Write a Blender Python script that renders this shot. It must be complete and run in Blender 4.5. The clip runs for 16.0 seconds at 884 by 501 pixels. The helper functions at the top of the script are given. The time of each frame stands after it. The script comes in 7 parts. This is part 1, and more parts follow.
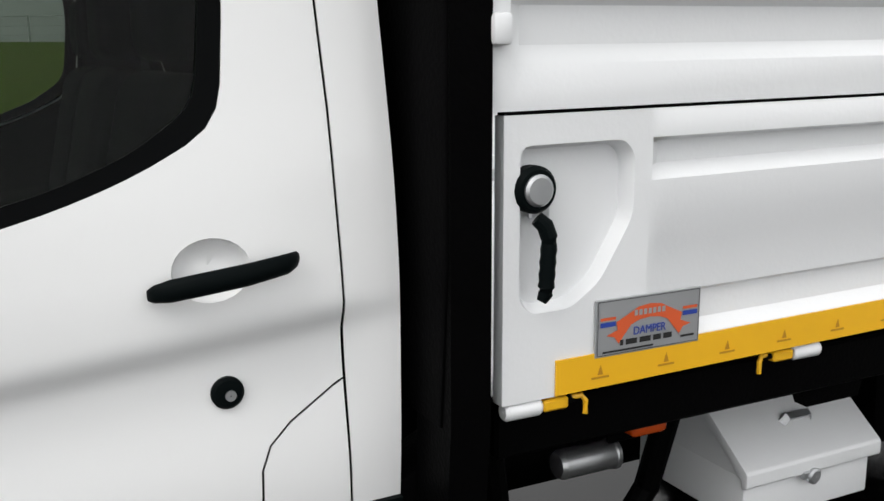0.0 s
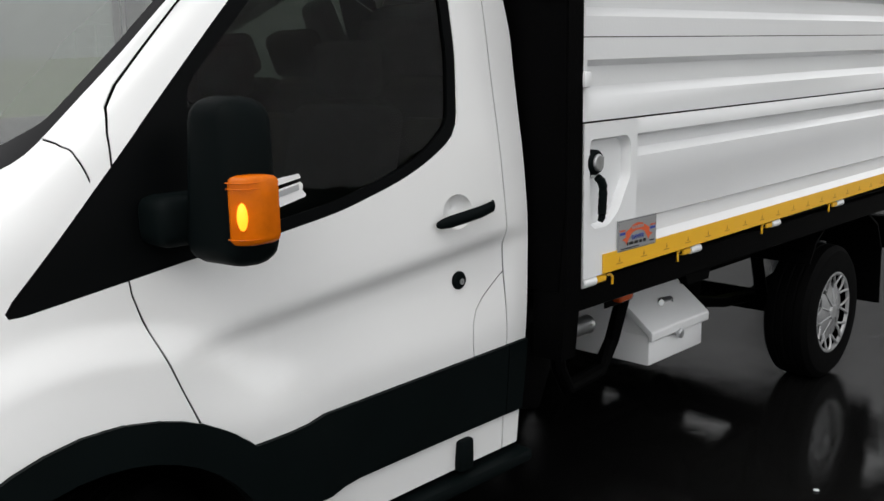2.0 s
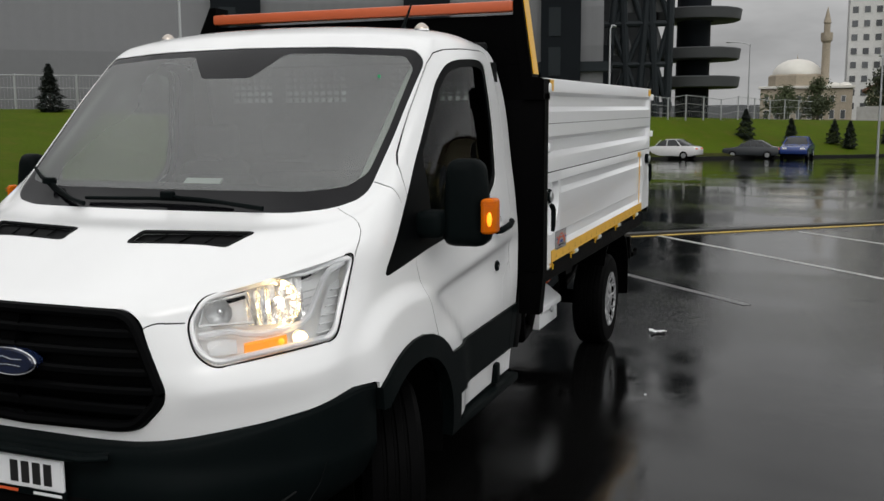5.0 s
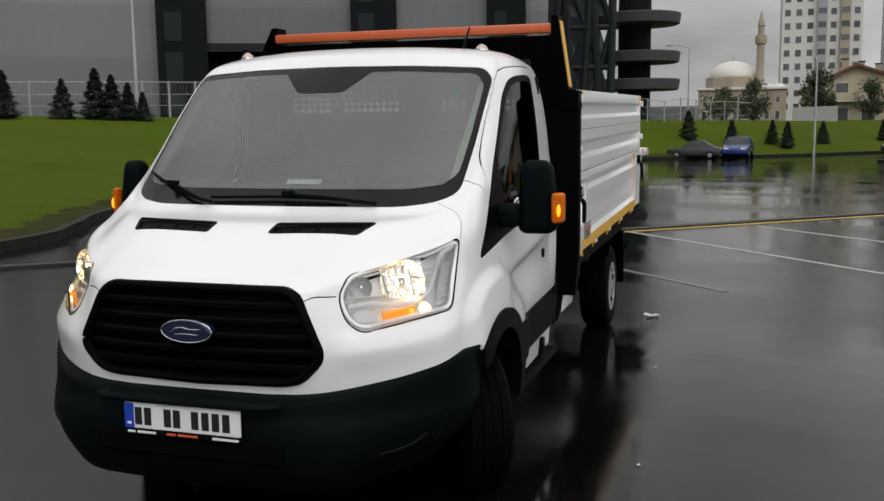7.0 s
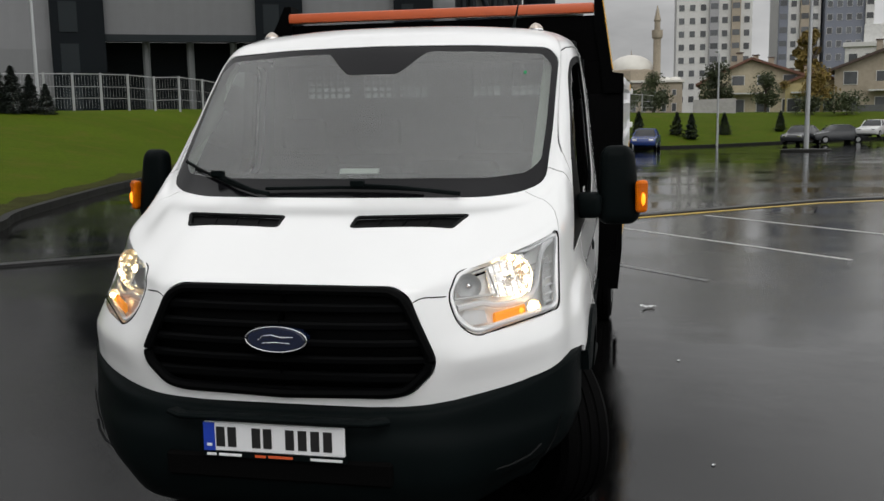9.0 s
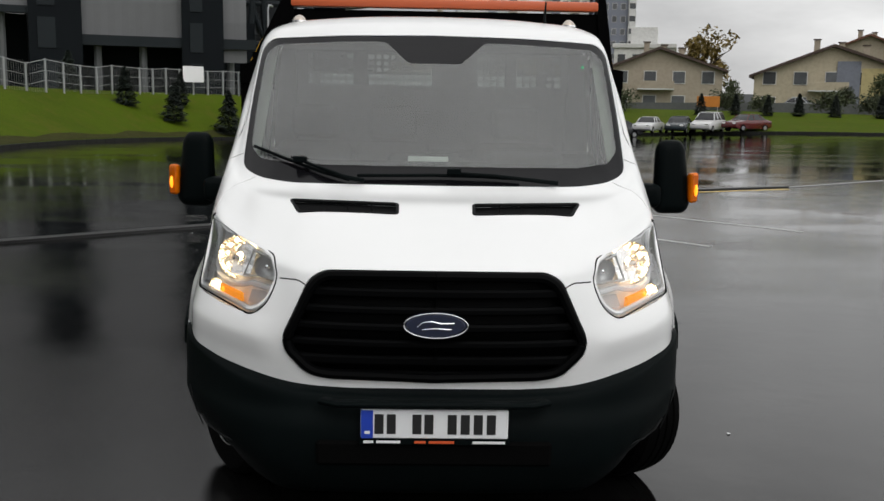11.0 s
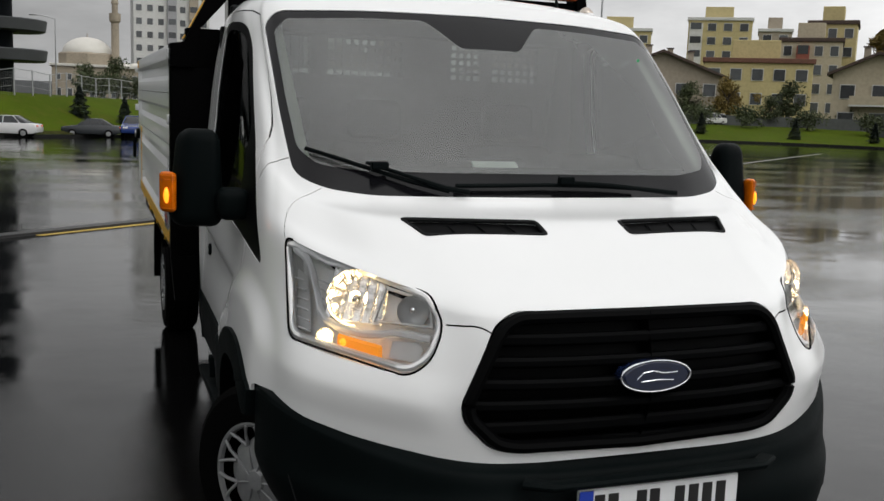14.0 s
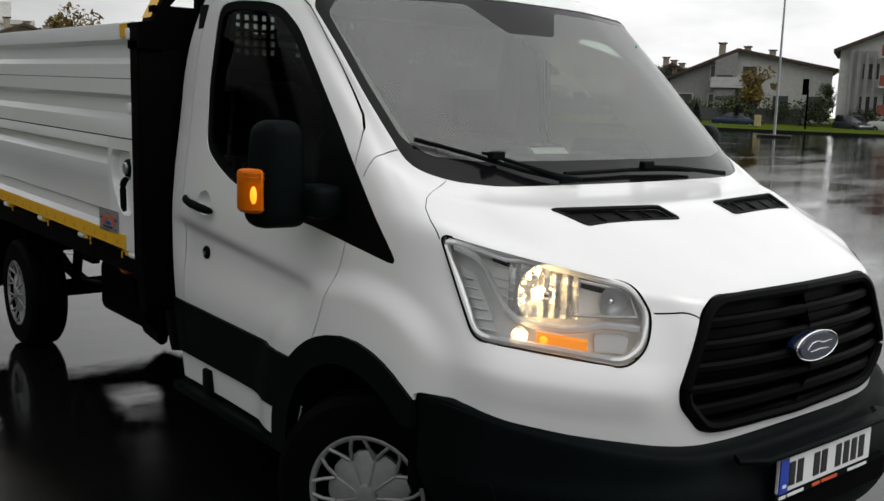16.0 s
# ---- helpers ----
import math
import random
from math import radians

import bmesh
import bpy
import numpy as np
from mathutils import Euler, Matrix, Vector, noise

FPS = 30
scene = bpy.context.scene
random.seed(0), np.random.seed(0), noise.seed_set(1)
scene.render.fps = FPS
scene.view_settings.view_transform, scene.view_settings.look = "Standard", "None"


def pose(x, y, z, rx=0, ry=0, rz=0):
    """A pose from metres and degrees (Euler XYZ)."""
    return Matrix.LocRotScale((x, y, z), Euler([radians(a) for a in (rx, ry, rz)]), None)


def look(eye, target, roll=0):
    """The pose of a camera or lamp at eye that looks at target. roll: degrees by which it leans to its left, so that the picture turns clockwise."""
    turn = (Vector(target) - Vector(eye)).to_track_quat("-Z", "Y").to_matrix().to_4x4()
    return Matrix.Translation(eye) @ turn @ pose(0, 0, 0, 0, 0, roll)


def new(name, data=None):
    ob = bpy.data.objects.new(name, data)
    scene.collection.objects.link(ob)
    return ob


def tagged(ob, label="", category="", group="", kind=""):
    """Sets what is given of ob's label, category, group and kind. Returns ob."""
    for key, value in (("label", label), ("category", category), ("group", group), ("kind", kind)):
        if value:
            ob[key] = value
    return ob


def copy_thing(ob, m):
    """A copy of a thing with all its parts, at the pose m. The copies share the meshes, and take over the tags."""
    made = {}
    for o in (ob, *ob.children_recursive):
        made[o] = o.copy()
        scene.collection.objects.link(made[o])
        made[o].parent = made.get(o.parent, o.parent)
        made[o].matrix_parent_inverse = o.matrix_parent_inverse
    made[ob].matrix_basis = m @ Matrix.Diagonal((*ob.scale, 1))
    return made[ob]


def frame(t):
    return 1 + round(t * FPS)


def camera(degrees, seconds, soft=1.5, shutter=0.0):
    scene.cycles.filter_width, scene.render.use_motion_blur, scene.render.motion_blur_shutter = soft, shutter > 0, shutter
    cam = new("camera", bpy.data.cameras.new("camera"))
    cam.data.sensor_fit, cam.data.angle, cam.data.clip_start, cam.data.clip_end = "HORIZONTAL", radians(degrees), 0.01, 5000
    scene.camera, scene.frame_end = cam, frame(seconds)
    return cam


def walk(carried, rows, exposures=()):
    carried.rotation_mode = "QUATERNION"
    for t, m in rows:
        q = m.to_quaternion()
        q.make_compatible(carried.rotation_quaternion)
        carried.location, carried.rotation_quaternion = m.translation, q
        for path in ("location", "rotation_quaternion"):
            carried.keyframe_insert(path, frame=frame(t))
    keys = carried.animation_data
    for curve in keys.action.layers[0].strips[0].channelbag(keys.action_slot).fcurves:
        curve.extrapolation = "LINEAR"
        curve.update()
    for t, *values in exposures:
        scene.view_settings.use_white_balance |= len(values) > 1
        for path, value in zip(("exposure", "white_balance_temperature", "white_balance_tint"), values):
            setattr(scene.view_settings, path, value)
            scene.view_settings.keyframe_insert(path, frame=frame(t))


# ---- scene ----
cam = camera(49.8, 16.0)
PATH = [
    (0, (2.433, 1.829, 1.533), (0.684, 2.71, 1.128), -0.3),
    (0.5, (2.575, 1.463, 1.574), (0.942, 2.554, 1.195), 0.3),
    (1, (2.644, 1.026, 1.614), (1.176, 2.32, 1.203), 0.0),
    (1.5, (2.843, 0.64, 1.63), (1.389, 1.958, 1.243), -0.3),
    (2, (2.829, 0.184, 1.621), (1.468, 1.599, 1.238), -1.0),
    (2.5, (2.769, -0.226, 1.617), (1.498, 1.266, 1.22), -0.8),
    (3, (2.768, -0.661, 1.651), (1.578, 0.885, 1.21), -0.8),
    (3.5, (2.644, -1.071, 1.666), (1.615, 0.597, 1.268), -0.3),
    (4, (2.554, -1.495, 1.689), (1.669, 0.271, 1.378), 0.2),
    (6.5, (2.182, -3.023, 1.73), (1.547, -1.145, 1.466), -0.7),
    (7, (2.096, -3.147, 1.744), (1.486, -1.261, 1.479), -0.7),
    (7.5, (2.066, -3.265, 1.753), (1.476, -1.372, 1.493), -1.3),
    (8, (1.925, -3.292, 1.731), (1.379, -1.384, 1.479), -2.0),
    (8.5, (1.587, -3.139, 1.716), (1.099, -1.216, 1.456), -1.7),
    (9, (1.25, -3.014, 1.709), (0.837, -1.077, 1.428), -0.9),
    (11.5, (-0.297, -3.262, 1.724), (-0.121, -1.294, 1.418), 1.5),
    (12, (-0.463, -3.221, 1.722), (-0.169, -1.265, 1.423), 1.9),
    (12.5, (-0.609, -3.05, 1.688), (-0.224, -1.108, 1.404), 1.5),
    (13, (-0.88, -2.745, 1.652), (-0.397, -0.823, 1.379), 1.5),
    (13.5, (-1.241, -2.497, 1.67), (-0.66, -0.604, 1.389), 2.3),
    (14, (-1.485, -2.184, 1.659), (-0.795, -0.329, 1.369), 2.1),
    (14.5, (-1.811, -1.943, 1.631), (-1.0, -0.138, 1.34), 1.3),
    (15, (-2.164, -1.78, 1.65), (-1.237, -0.035, 1.343), -0.0),
    (15.5, (-2.412, -1.683, 1.646), (-1.37, -0.004, 1.337), 0.3),
    (16, (-2.651, -1.417, 1.643), (-1.408, 0.119, 1.331), 1.6),
]
walk(cam, [(t, look(eye, target, roll)) for t, eye, target, roll in PATH], exposures=[(0.0, 0.49), (1.0, 0.35), (2.0, 0.17), (2.5, 0.0), (3.0, -0.05), (4.0, -0.11), (7.0, -0.11), (12.0, -0.07), (14.0, -0.09), (16.0, -0.07)])

# ---- world, sun ----
world = bpy.data.worlds.new("overcast_sky")
scene.world = world
world.use_nodes = True
wt = world.node_tree
wt.nodes.clear()
w_out = wt.nodes.new("ShaderNodeOutputWorld")
w_bg = wt.nodes.new("ShaderNodeBackground")
w_sky = wt.nodes.new("ShaderNodeTexSky")
w_sky.sky_type = "NISHITA"
w_sky.sun_disc = False
w_sky.sun_elevation, w_sky.sun_rotation = radians(55), radians(155)
w_sky.air_density, w_sky.dust_density, w_sky.ozone_density = 1.0, 6.0, 1.0
w_hsv = wt.nodes.new("ShaderNodeHueSaturation")
w_hsv.inputs["Saturation"].default_value = 0.12
w_hsv.inputs["Value"].default_value = 1.0
w_geo = wt.nodes.new("ShaderNodeTexCoord")
w_map = wt.nodes.new("ShaderNodeMapping")
w_map.inputs["Scale"].default_value = (1.6, 1.6, 5.0)
w_noise = wt.nodes.new("ShaderNodeTexNoise")
w_noise.inputs["Scale"].default_value = 1.7
w_noise.inputs["Detail"].default_value = 6.0
w_noise.inputs["Roughness"].default_value = 0.55
w_ramp = wt.nodes.new("ShaderNodeValToRGB")
w_ramp.color_ramp.elements[0].position, w_ramp.color_ramp.elements[0].color = 0.32, (3.65, 3.67, 3.70, 1)
w_ramp.color_ramp.elements[1].position, w_ramp.color_ramp.elements[1].color = 0.68, (7.2, 7.21, 7.18, 1)
w_mix = wt.nodes.new("ShaderNodeMixRGB")
w_mix.inputs[0].default_value = 0.8
wt.links.new(w_geo.outputs["Generated"], w_map.inputs["Vector"])
wt.links.new(w_map.outputs["Vector"], w_noise.inputs["Vector"])
wt.links.new(w_noise.outputs["Fac"], w_ramp.inputs["Fac"])
wt.links.new(w_sky.outputs["Color"], w_hsv.inputs["Color"])
wt.links.new(w_hsv.outputs["Color"], w_mix.inputs[1])
wt.links.new(w_ramp.outputs["Color"], w_mix.inputs[2])
w_sep = wt.nodes.new("ShaderNodeSeparateXYZ")
wt.links.new(w_geo.outputs["Generated"], w_sep.inputs["Vector"])
w_zen = wt.nodes.new("ShaderNodeMapRange")
w_zen.inputs["From Min"].default_value, w_zen.inputs["From Max"].default_value = 0.0, 1.0
w_zen.inputs["To Min"].default_value, w_zen.inputs["To Max"].default_value = 0.92, 1.18
wt.links.new(w_sep.outputs["Z"], w_zen.inputs["Value"])
w_dot = wt.nodes.new("ShaderNodeVectorMath")
w_dot.operation = "DOT_PRODUCT"
w_dot.inputs[1].default_value = (1.0, -0.12, 0.0)
wt.links.new(w_geo.outputs["Generated"], w_dot.inputs[0])
w_azi = wt.nodes.new("ShaderNodeMapRange")
w_azi.inputs["From Min"].default_value, w_azi.inputs["From Max"].default_value = -0.6, 0.8
w_azi.inputs["To Min"].default_value, w_azi.inputs["To Max"].default_value = 0.42, 1.95
wt.links.new(w_dot.outputs["Value"], w_azi.inputs["Value"])
w_azh = wt.nodes.new("ShaderNodeMapRange")
w_azh.inputs["From Min"].default_value, w_azh.inputs["From Max"].default_value = -0.8, 0.8
w_azh.inputs["To Min"].default_value, w_azh.inputs["To Max"].default_value = 1.52, 1.34
wt.links.new(w_dot.outputs["Value"], w_azh.inputs["Value"])
w_lift = wt.nodes.new("ShaderNodeMapRange")
w_lift.inputs["From Min"].default_value, w_lift.inputs["From Max"].default_value = 0.2, 0.72
wt.links.new(w_sep.outputs["Z"], w_lift.inputs["Value"])
w_blend = wt.nodes.new("ShaderNodeMix")
wt.links.new(w_lift.outputs["Result"], w_blend.inputs[0])
wt.links.new(w_azi.outputs["Result"], w_blend.inputs[2])
wt.links.new(w_azh.outputs["Result"], w_blend.inputs[3])
w_mul = wt.nodes.new("ShaderNodeMath")
w_mul.operation = "MULTIPLY"
wt.links.new(w_zen.outputs["Result"], w_mul.inputs[0])
wt.links.new(w_blend.outputs[0], w_mul.inputs[1])
w_fin = wt.nodes.new("ShaderNodeMixRGB")
w_fin.blend_type = "MULTIPLY"
w_fin.inputs[0].default_value = 1.0
wt.links.new(w_mix.outputs["Color"], w_fin.inputs[1])
wt.links.new(w_mul.outputs["Value"], w_fin.inputs[2])
wt.links.new(w_fin.outputs["Color"], w_bg.inputs["Color"])
w_bg.inputs["Strength"].default_value = 0.125
wt.links.new(w_bg.outputs["Background"], w_out.inputs["Surface"])

sun_data = bpy.data.lights.new("sun", "SUN")
sun_data.energy, sun_data.angle, sun_data.color = 0.5, radians(30), (1.0, 0.98, 0.95)
sun = new("sun", sun_data)
sun.matrix_world = look((5, -9, 13), (0, 2, 0))


# ---- materials ----
def mat(name, color, rough=0.5, metal=0.0, vary=0.12, scale=4.0, bump=0.0, bump_scale=60.0, fine=0.0, coat=0.0, rough_vary=0.0, random_obj=0.0, spec=0.5):
    m = bpy.data.materials.new(name)
    m.use_nodes = True
    nt = m.node_tree
    b = nt.nodes["Principled BSDF"]
    b.inputs["Roughness"].default_value = rough
    b.inputs["Metallic"].default_value = metal
    b.inputs["Specular IOR Level"].default_value = spec
    b.inputs["Coat Weight"].default_value = coat
    b.inputs["Coat Roughness"].default_value = 0.06
    tc = nt.nodes.new("ShaderNodeTexCoord")
    n1 = nt.nodes.new("ShaderNodeTexNoise")
    n1.inputs["Scale"].default_value, n1.inputs["Detail"].default_value = scale, 5.0
    nt.links.new(tc.outputs["Object"], n1.inputs["Vector"])
    mx = nt.nodes.new("ShaderNodeMixRGB")
    mx.inputs[1].default_value = (*[c * (1 - vary) for c in color], 1)
    mx.inputs[2].default_value = (*[min(1, c * (1 + vary)) for c in color], 1)
    nt.links.new(n1.outputs["Fac"], mx.inputs[0])
    col = mx.outputs["Color"]
    n2 = nt.nodes.new("ShaderNodeTexNoise")
    n2.inputs["Scale"].default_value, n2.inputs["Detail"].default_value = bump_scale, 3.0
    nt.links.new(tc.outputs["Object"], n2.inputs["Vector"])
    if fine:
        mf = nt.nodes.new("ShaderNodeMixRGB")
        mf.blend_type = "MULTIPLY"
        mf.inputs[0].default_value = 1.0
        rp = nt.nodes.new("ShaderNodeValToRGB")
        rp.color_ramp.elements[0].position, rp.color_ramp.elements[0].color = 0.35, (1 - fine, 1 - fine, 1 - fine, 1)
        rp.color_ramp.elements[1].position, rp.color_ramp.elements[1].color = 0.6, (1, 1, 1, 1)
        nt.links.new(n2.outputs["Fac"], rp.inputs["Fac"])
        nt.links.new(col, mf.inputs[1])
        nt.links.new(rp.outputs["Color"], mf.inputs[2])
        col = mf.outputs["Color"]
    if random_obj:
        oi = nt.nodes.new("ShaderNodeObjectInfo")
        hv = nt.nodes.new("ShaderNodeHueSaturation")
        mr = nt.nodes.new("ShaderNodeMapRange")
        mr.inputs["To Min"].default_value, mr.inputs["To Max"].default_value = 1 - random_obj, 1 + random_obj
        nt.links.new(oi.outputs["Random"], mr.inputs["Value"])
        nt.links.new(mr.outputs["Result"], hv.inputs["Value"])
        nt.links.new(col, hv.inputs["Color"])
        col = hv.outputs["Color"]
    nt.links.new(col, b.inputs["Base Color"])
    if rough_vary:
        mr2 = nt.nodes.new("ShaderNodeMapRange")
        mr2.inputs["To Min"].default_value, mr2.inputs["To Max"].default_value = max(0.02, rough - rough_vary), min(1, rough + rough_vary)
        nt.links.new(n1.outputs["Fac"], mr2.inputs["Value"])
        nt.links.new(mr2.outputs["Result"], b.inputs["Roughness"])
    if bump:
        bp = nt.nodes.new("ShaderNodeBump")
        bp.inputs["Strength"].default_value, bp.inputs["Distance"].default_value = bump, 0.01
        nt.links.new(n2.outputs["Fac"], bp.inputs["Height"])
        nt.links.new(bp.outputs["Normal"], b.inputs["Normal"])
    return m


def glass_mat(name, tint, gloss_rough=0.0, ior=1.5, haze=0.0):
    m = bpy.data.materials.new(name)
    m.use_nodes = True
    nt = m.node_tree
    nt.nodes.clear()
    out = nt.nodes.new("ShaderNodeOutputMaterial")
    tr = nt.nodes.new("ShaderNodeBsdfTransparent")
    tr.inputs["Color"].default_value = (*tint, 1)
    gl = nt.nodes.new("ShaderNodeBsdfGlossy")
    gl.inputs["Roughness"].default_value = gloss_rough
    fr = nt.nodes.new("ShaderNodeFresnel")
    fr.inputs["IOR"].default_value = ior
    mx = nt.nodes.new("ShaderNodeMixShader")
    nt.links.new(fr.outputs["Fac"], mx.inputs[0])
    nt.links.new(tr.outputs["BSDF"], mx.inputs[1])
    nt.links.new(gl.outputs["BSDF"], mx.inputs[2])
    if haze:
        tc = nt.nodes.new("ShaderNodeTexCoord")
        nz = nt.nodes.new("ShaderNodeTexNoise")
        nz.inputs["Scale"].default_value, nz.inputs["Detail"].default_value = 2.2, 6.0
        nt.links.new(tc.outputs["Object"], nz.inputs["Vector"])
        mr = nt.nodes.new("ShaderNodeMapRange")
        mr.inputs["From Min"].default_value, mr.inputs["From Max"].default_value = 0.3, 0.7
        mr.inputs["To Min"].default_value, mr.inputs["To Max"].default_value = haze * 0.75, haze * 1.25
        nt.links.new(nz.outputs["Fac"], mr.inputs["Value"])
        df = nt.nodes.new("ShaderNodeBsdfDiffuse")
        df.inputs["Color"].default_value = (0.72, 0.75, 0.74, 1)
        film = nt.nodes.new("ShaderNodeMixShader")
        nt.links.new(mr.outputs["Result"], film.inputs[0])
        nt.links.new(mx.outputs["Shader"], film.inputs[1])
        nt.links.new(df.outputs["BSDF"], film.inputs[2])
        mx = film
    nt.links.new(mx.outputs["Shader"], out.inputs["Surface"])
    return m


def glow_mat(name, color, strength):
    m = bpy.data.materials.new(name)
    m.use_nodes = True
    b = m.node_tree.nodes["Principled BSDF"]
    b.inputs["Base Color"].default_value = (*color, 1)
    b.inputs["Emission Color"].default_value = (*color, 1)
    b.inputs["Emission Strength"].default_value = strength
    return m


WHITE = mat("white_car_paint", (0.775, 0.78, 0.78), 0.22, vary=0.02, scale=1.5, coat=0.6, bump=0.02, bump_scale=400, rough_vary=0.05)
BEDWHITE = mat("white_bed_paint", (0.74, 0.75, 0.76), 0.3, vary=0.03, scale=3, coat=0.3, bump=0.05, bump_scale=90, rough_vary=0.06)
PLASTIC = mat("black_grained_plastic", (0.0028, 0.0045, 0.0047), 0.46, vary=0.3, scale=6, bump=0.12, bump_scale=500, rough_vary=0.06, spec=0.03)
GLOSSBLACK = mat("black_gloss", (0.005, 0.005, 0.006), 0.14, vary=0.1, scale=3, spec=0.2)
SASHBLACK = mat("matt_black_sash", (0.0016, 0.002, 0.0022), 0.45, vary=0.2, scale=6, spec=0.04)
GRILLEBLACK = mat("matt_black_grille", (0.0015, 0.0016, 0.0018), 0.5, vary=0.2, scale=8, spec=0.035)
FRAMEBLACK = mat("black_chassis_paint", (0.0014, 0.0014, 0.0015), 0.45, vary=0.3, scale=8, bump=0.15, bump_scale=120, spec=0.015)
GAPBLACK = mat("gap_and_seal_black", (0.002, 0.002, 0.002), 0.8, vary=0.1, spec=0.03)
RUBBER = mat("tyre_rubber", (0.0020, 0.0020, 0.0021), 0.6, vary=0.25, scale=12, bump=0.1, bump_scale=200, rough_vary=0.1, spec=0.025)
SILVER = mat("silver_wheel_paint", (0.29, 0.295, 0.30), 0.38, metal=0.4, vary=0.08, scale=9, fine=0.1, bump_scale=40)
CHROME = mat("chrome", (0.85, 0.85, 0.86), 0.08, metal=1.0, vary=0.03)
STEEL = mat("galvanised_steel", (0.45, 0.46, 0.47), 0.38, metal=0.9, vary=0.15, scale=20)
YELLOW = mat("yellow_reflective_tape", (0.78, 0.42, 0.012), 0.3, vary=0.06, scale=12, bump=0.05, bump_scale=300)
ORANGEBAR = mat("orange_red_paint", (0.52, 0.10, 0.03), 0.35, vary=0.12, scale=6)
AMBER = mat("amber_lens", (0.58, 0.125, 0.001), 0.25, vary=0.35, scale=24, bump=0.15, bump_scale=40, spec=0.15)
MARKER = mat("red_orange_marker_lens", (0.42, 0.055, 0.003), 0.2, vary=0.2, scale=30)
CLEAR = glass_mat("clear_lens", (0.93, 0.94, 0.95), 0.0, 1.45)
WINDSCREEN = glass_mat("windscreen_glass", (0.69, 0.76, 0.71), 0.29, 1.95, 0.085)
SIDEGLASS = glass_mat("side_window_glass", (0.46, 0.52, 0.47), 0.0, 1.22)
REARGLASS = glass_mat("clear_rear_glass", (0.26, 0.28, 0.27), 0.0, 1.4)
PILLAR = mat("pale_pillar_trim", (0.36, 0.37, 0.34), 0.8, vary=0.05)
INTERIOR = mat("dark_grey_cab_plastic", (0.006, 0.0066, 0.007), 0.65, vary=0.15, scale=7, bump=0.1, bump_scale=300, spec=0.12)
SEATCLOTH = mat("charcoal_seat_cloth", (0.004, 0.0044, 0.005), 0.9, vary=0.25, scale=15, bump=0.2, bump_scale=400, spec=0.08)
HEADLINER = mat("light_grey_headliner", (0.4, 0.4, 0.39), 0.9, vary=0.05)
BULB = glow_mat("headlamp_bulb", (1.0, 0.72, 0.36), 36.0)
REFLECTOR = mat("lamp_reflector_silver", (0.86, 0.85, 0.83), 0.17, metal=0.92, vary=0.1, scale=25, bump=0.4, bump_scale=60)
LAMPGREY = mat("lamp_chamber_grey", (0.62, 0.62, 0.61), 0.3, metal=0.25, vary=0.15, scale=20)
BULB_AMBER = glow_mat("indicator_bulb", (1.0, 0.33, 0.015), 1.7)
AMBER_LIT = glow_mat("lit_amber_lens", (0.80, 0.26, 0.008), 0.8)
BLUEOVAL = mat("dark_blue_enamel", (0.006, 0.011, 0.035), 0.15, vary=0.1, coat=0.6)
PLATEWHITE = mat("plate_white", (0.75, 0.76, 0.77), 0.3, vary=0.03)
PLATEBLUE = mat("plate_blue", (0.015, 0.05, 0.4), 0.3, vary=0.05)
INK = mat("black_ink", (0.01, 0.01, 0.01), 0.5, vary=0.1)
PRINTRED = mat("red_orange_print", (0.62, 0.10, 0.03), 0.4, vary=0.1)
PRINTBLUE = mat("blue_print", (0.02, 0.05, 0.3), 0.4, vary=0.1)
GREYMETAL = mat("brushed_sign_plate", (0.40, 0.41, 0.42), 0.35, metal=0.6, vary=0.08, scale=8)
GREENSTICK = mat("green_sticker", (0.02, 0.35, 0.12), 0.5, vary=0.1)
PAPER = mat("white_paper", (0.8, 0.8, 0.8), 0.7, vary=0.06, scale=20)
LITTER = mat("wet_white_litter", (0.6, 0.62, 0.62), 0.45, vary=0.2, scale=30)


# ---- mesh helpers ----
def part(name, bm, material, parent=None, label="", smooth=30.0):
    """Link a bmesh as one mesh object, under a thing or a part."""
    me = bpy.data.meshes.new(name)
    bmesh.ops.recalc_face_normals(bm, faces=bm.faces) if smooth >= 0 else None
    bm.to_mesh(me)
    bm.free()
    for mm in material if isinstance(material, (list, tuple)) else [material]:
        me.materials.append(mm)
    if smooth:
        me.polygons.foreach_set("use_smooth", [True] * len(me.polygons))
        me.set_sharp_from_angle(angle=radians(abs(smooth)))
    ob = new(name, me)
    if parent is not None:
        ob.parent = parent
    if label:
        ob["label"] = label
    return ob


def thing(name, label, category, group="", at=(0, 0, 0), kind="", turn=0.0):
    ob = new(name)
    ob.matrix_basis = pose(*at, 0, 0, turn)
    ob.empty_display_size = 0.2
    return tagged(ob, label, category, group, kind)


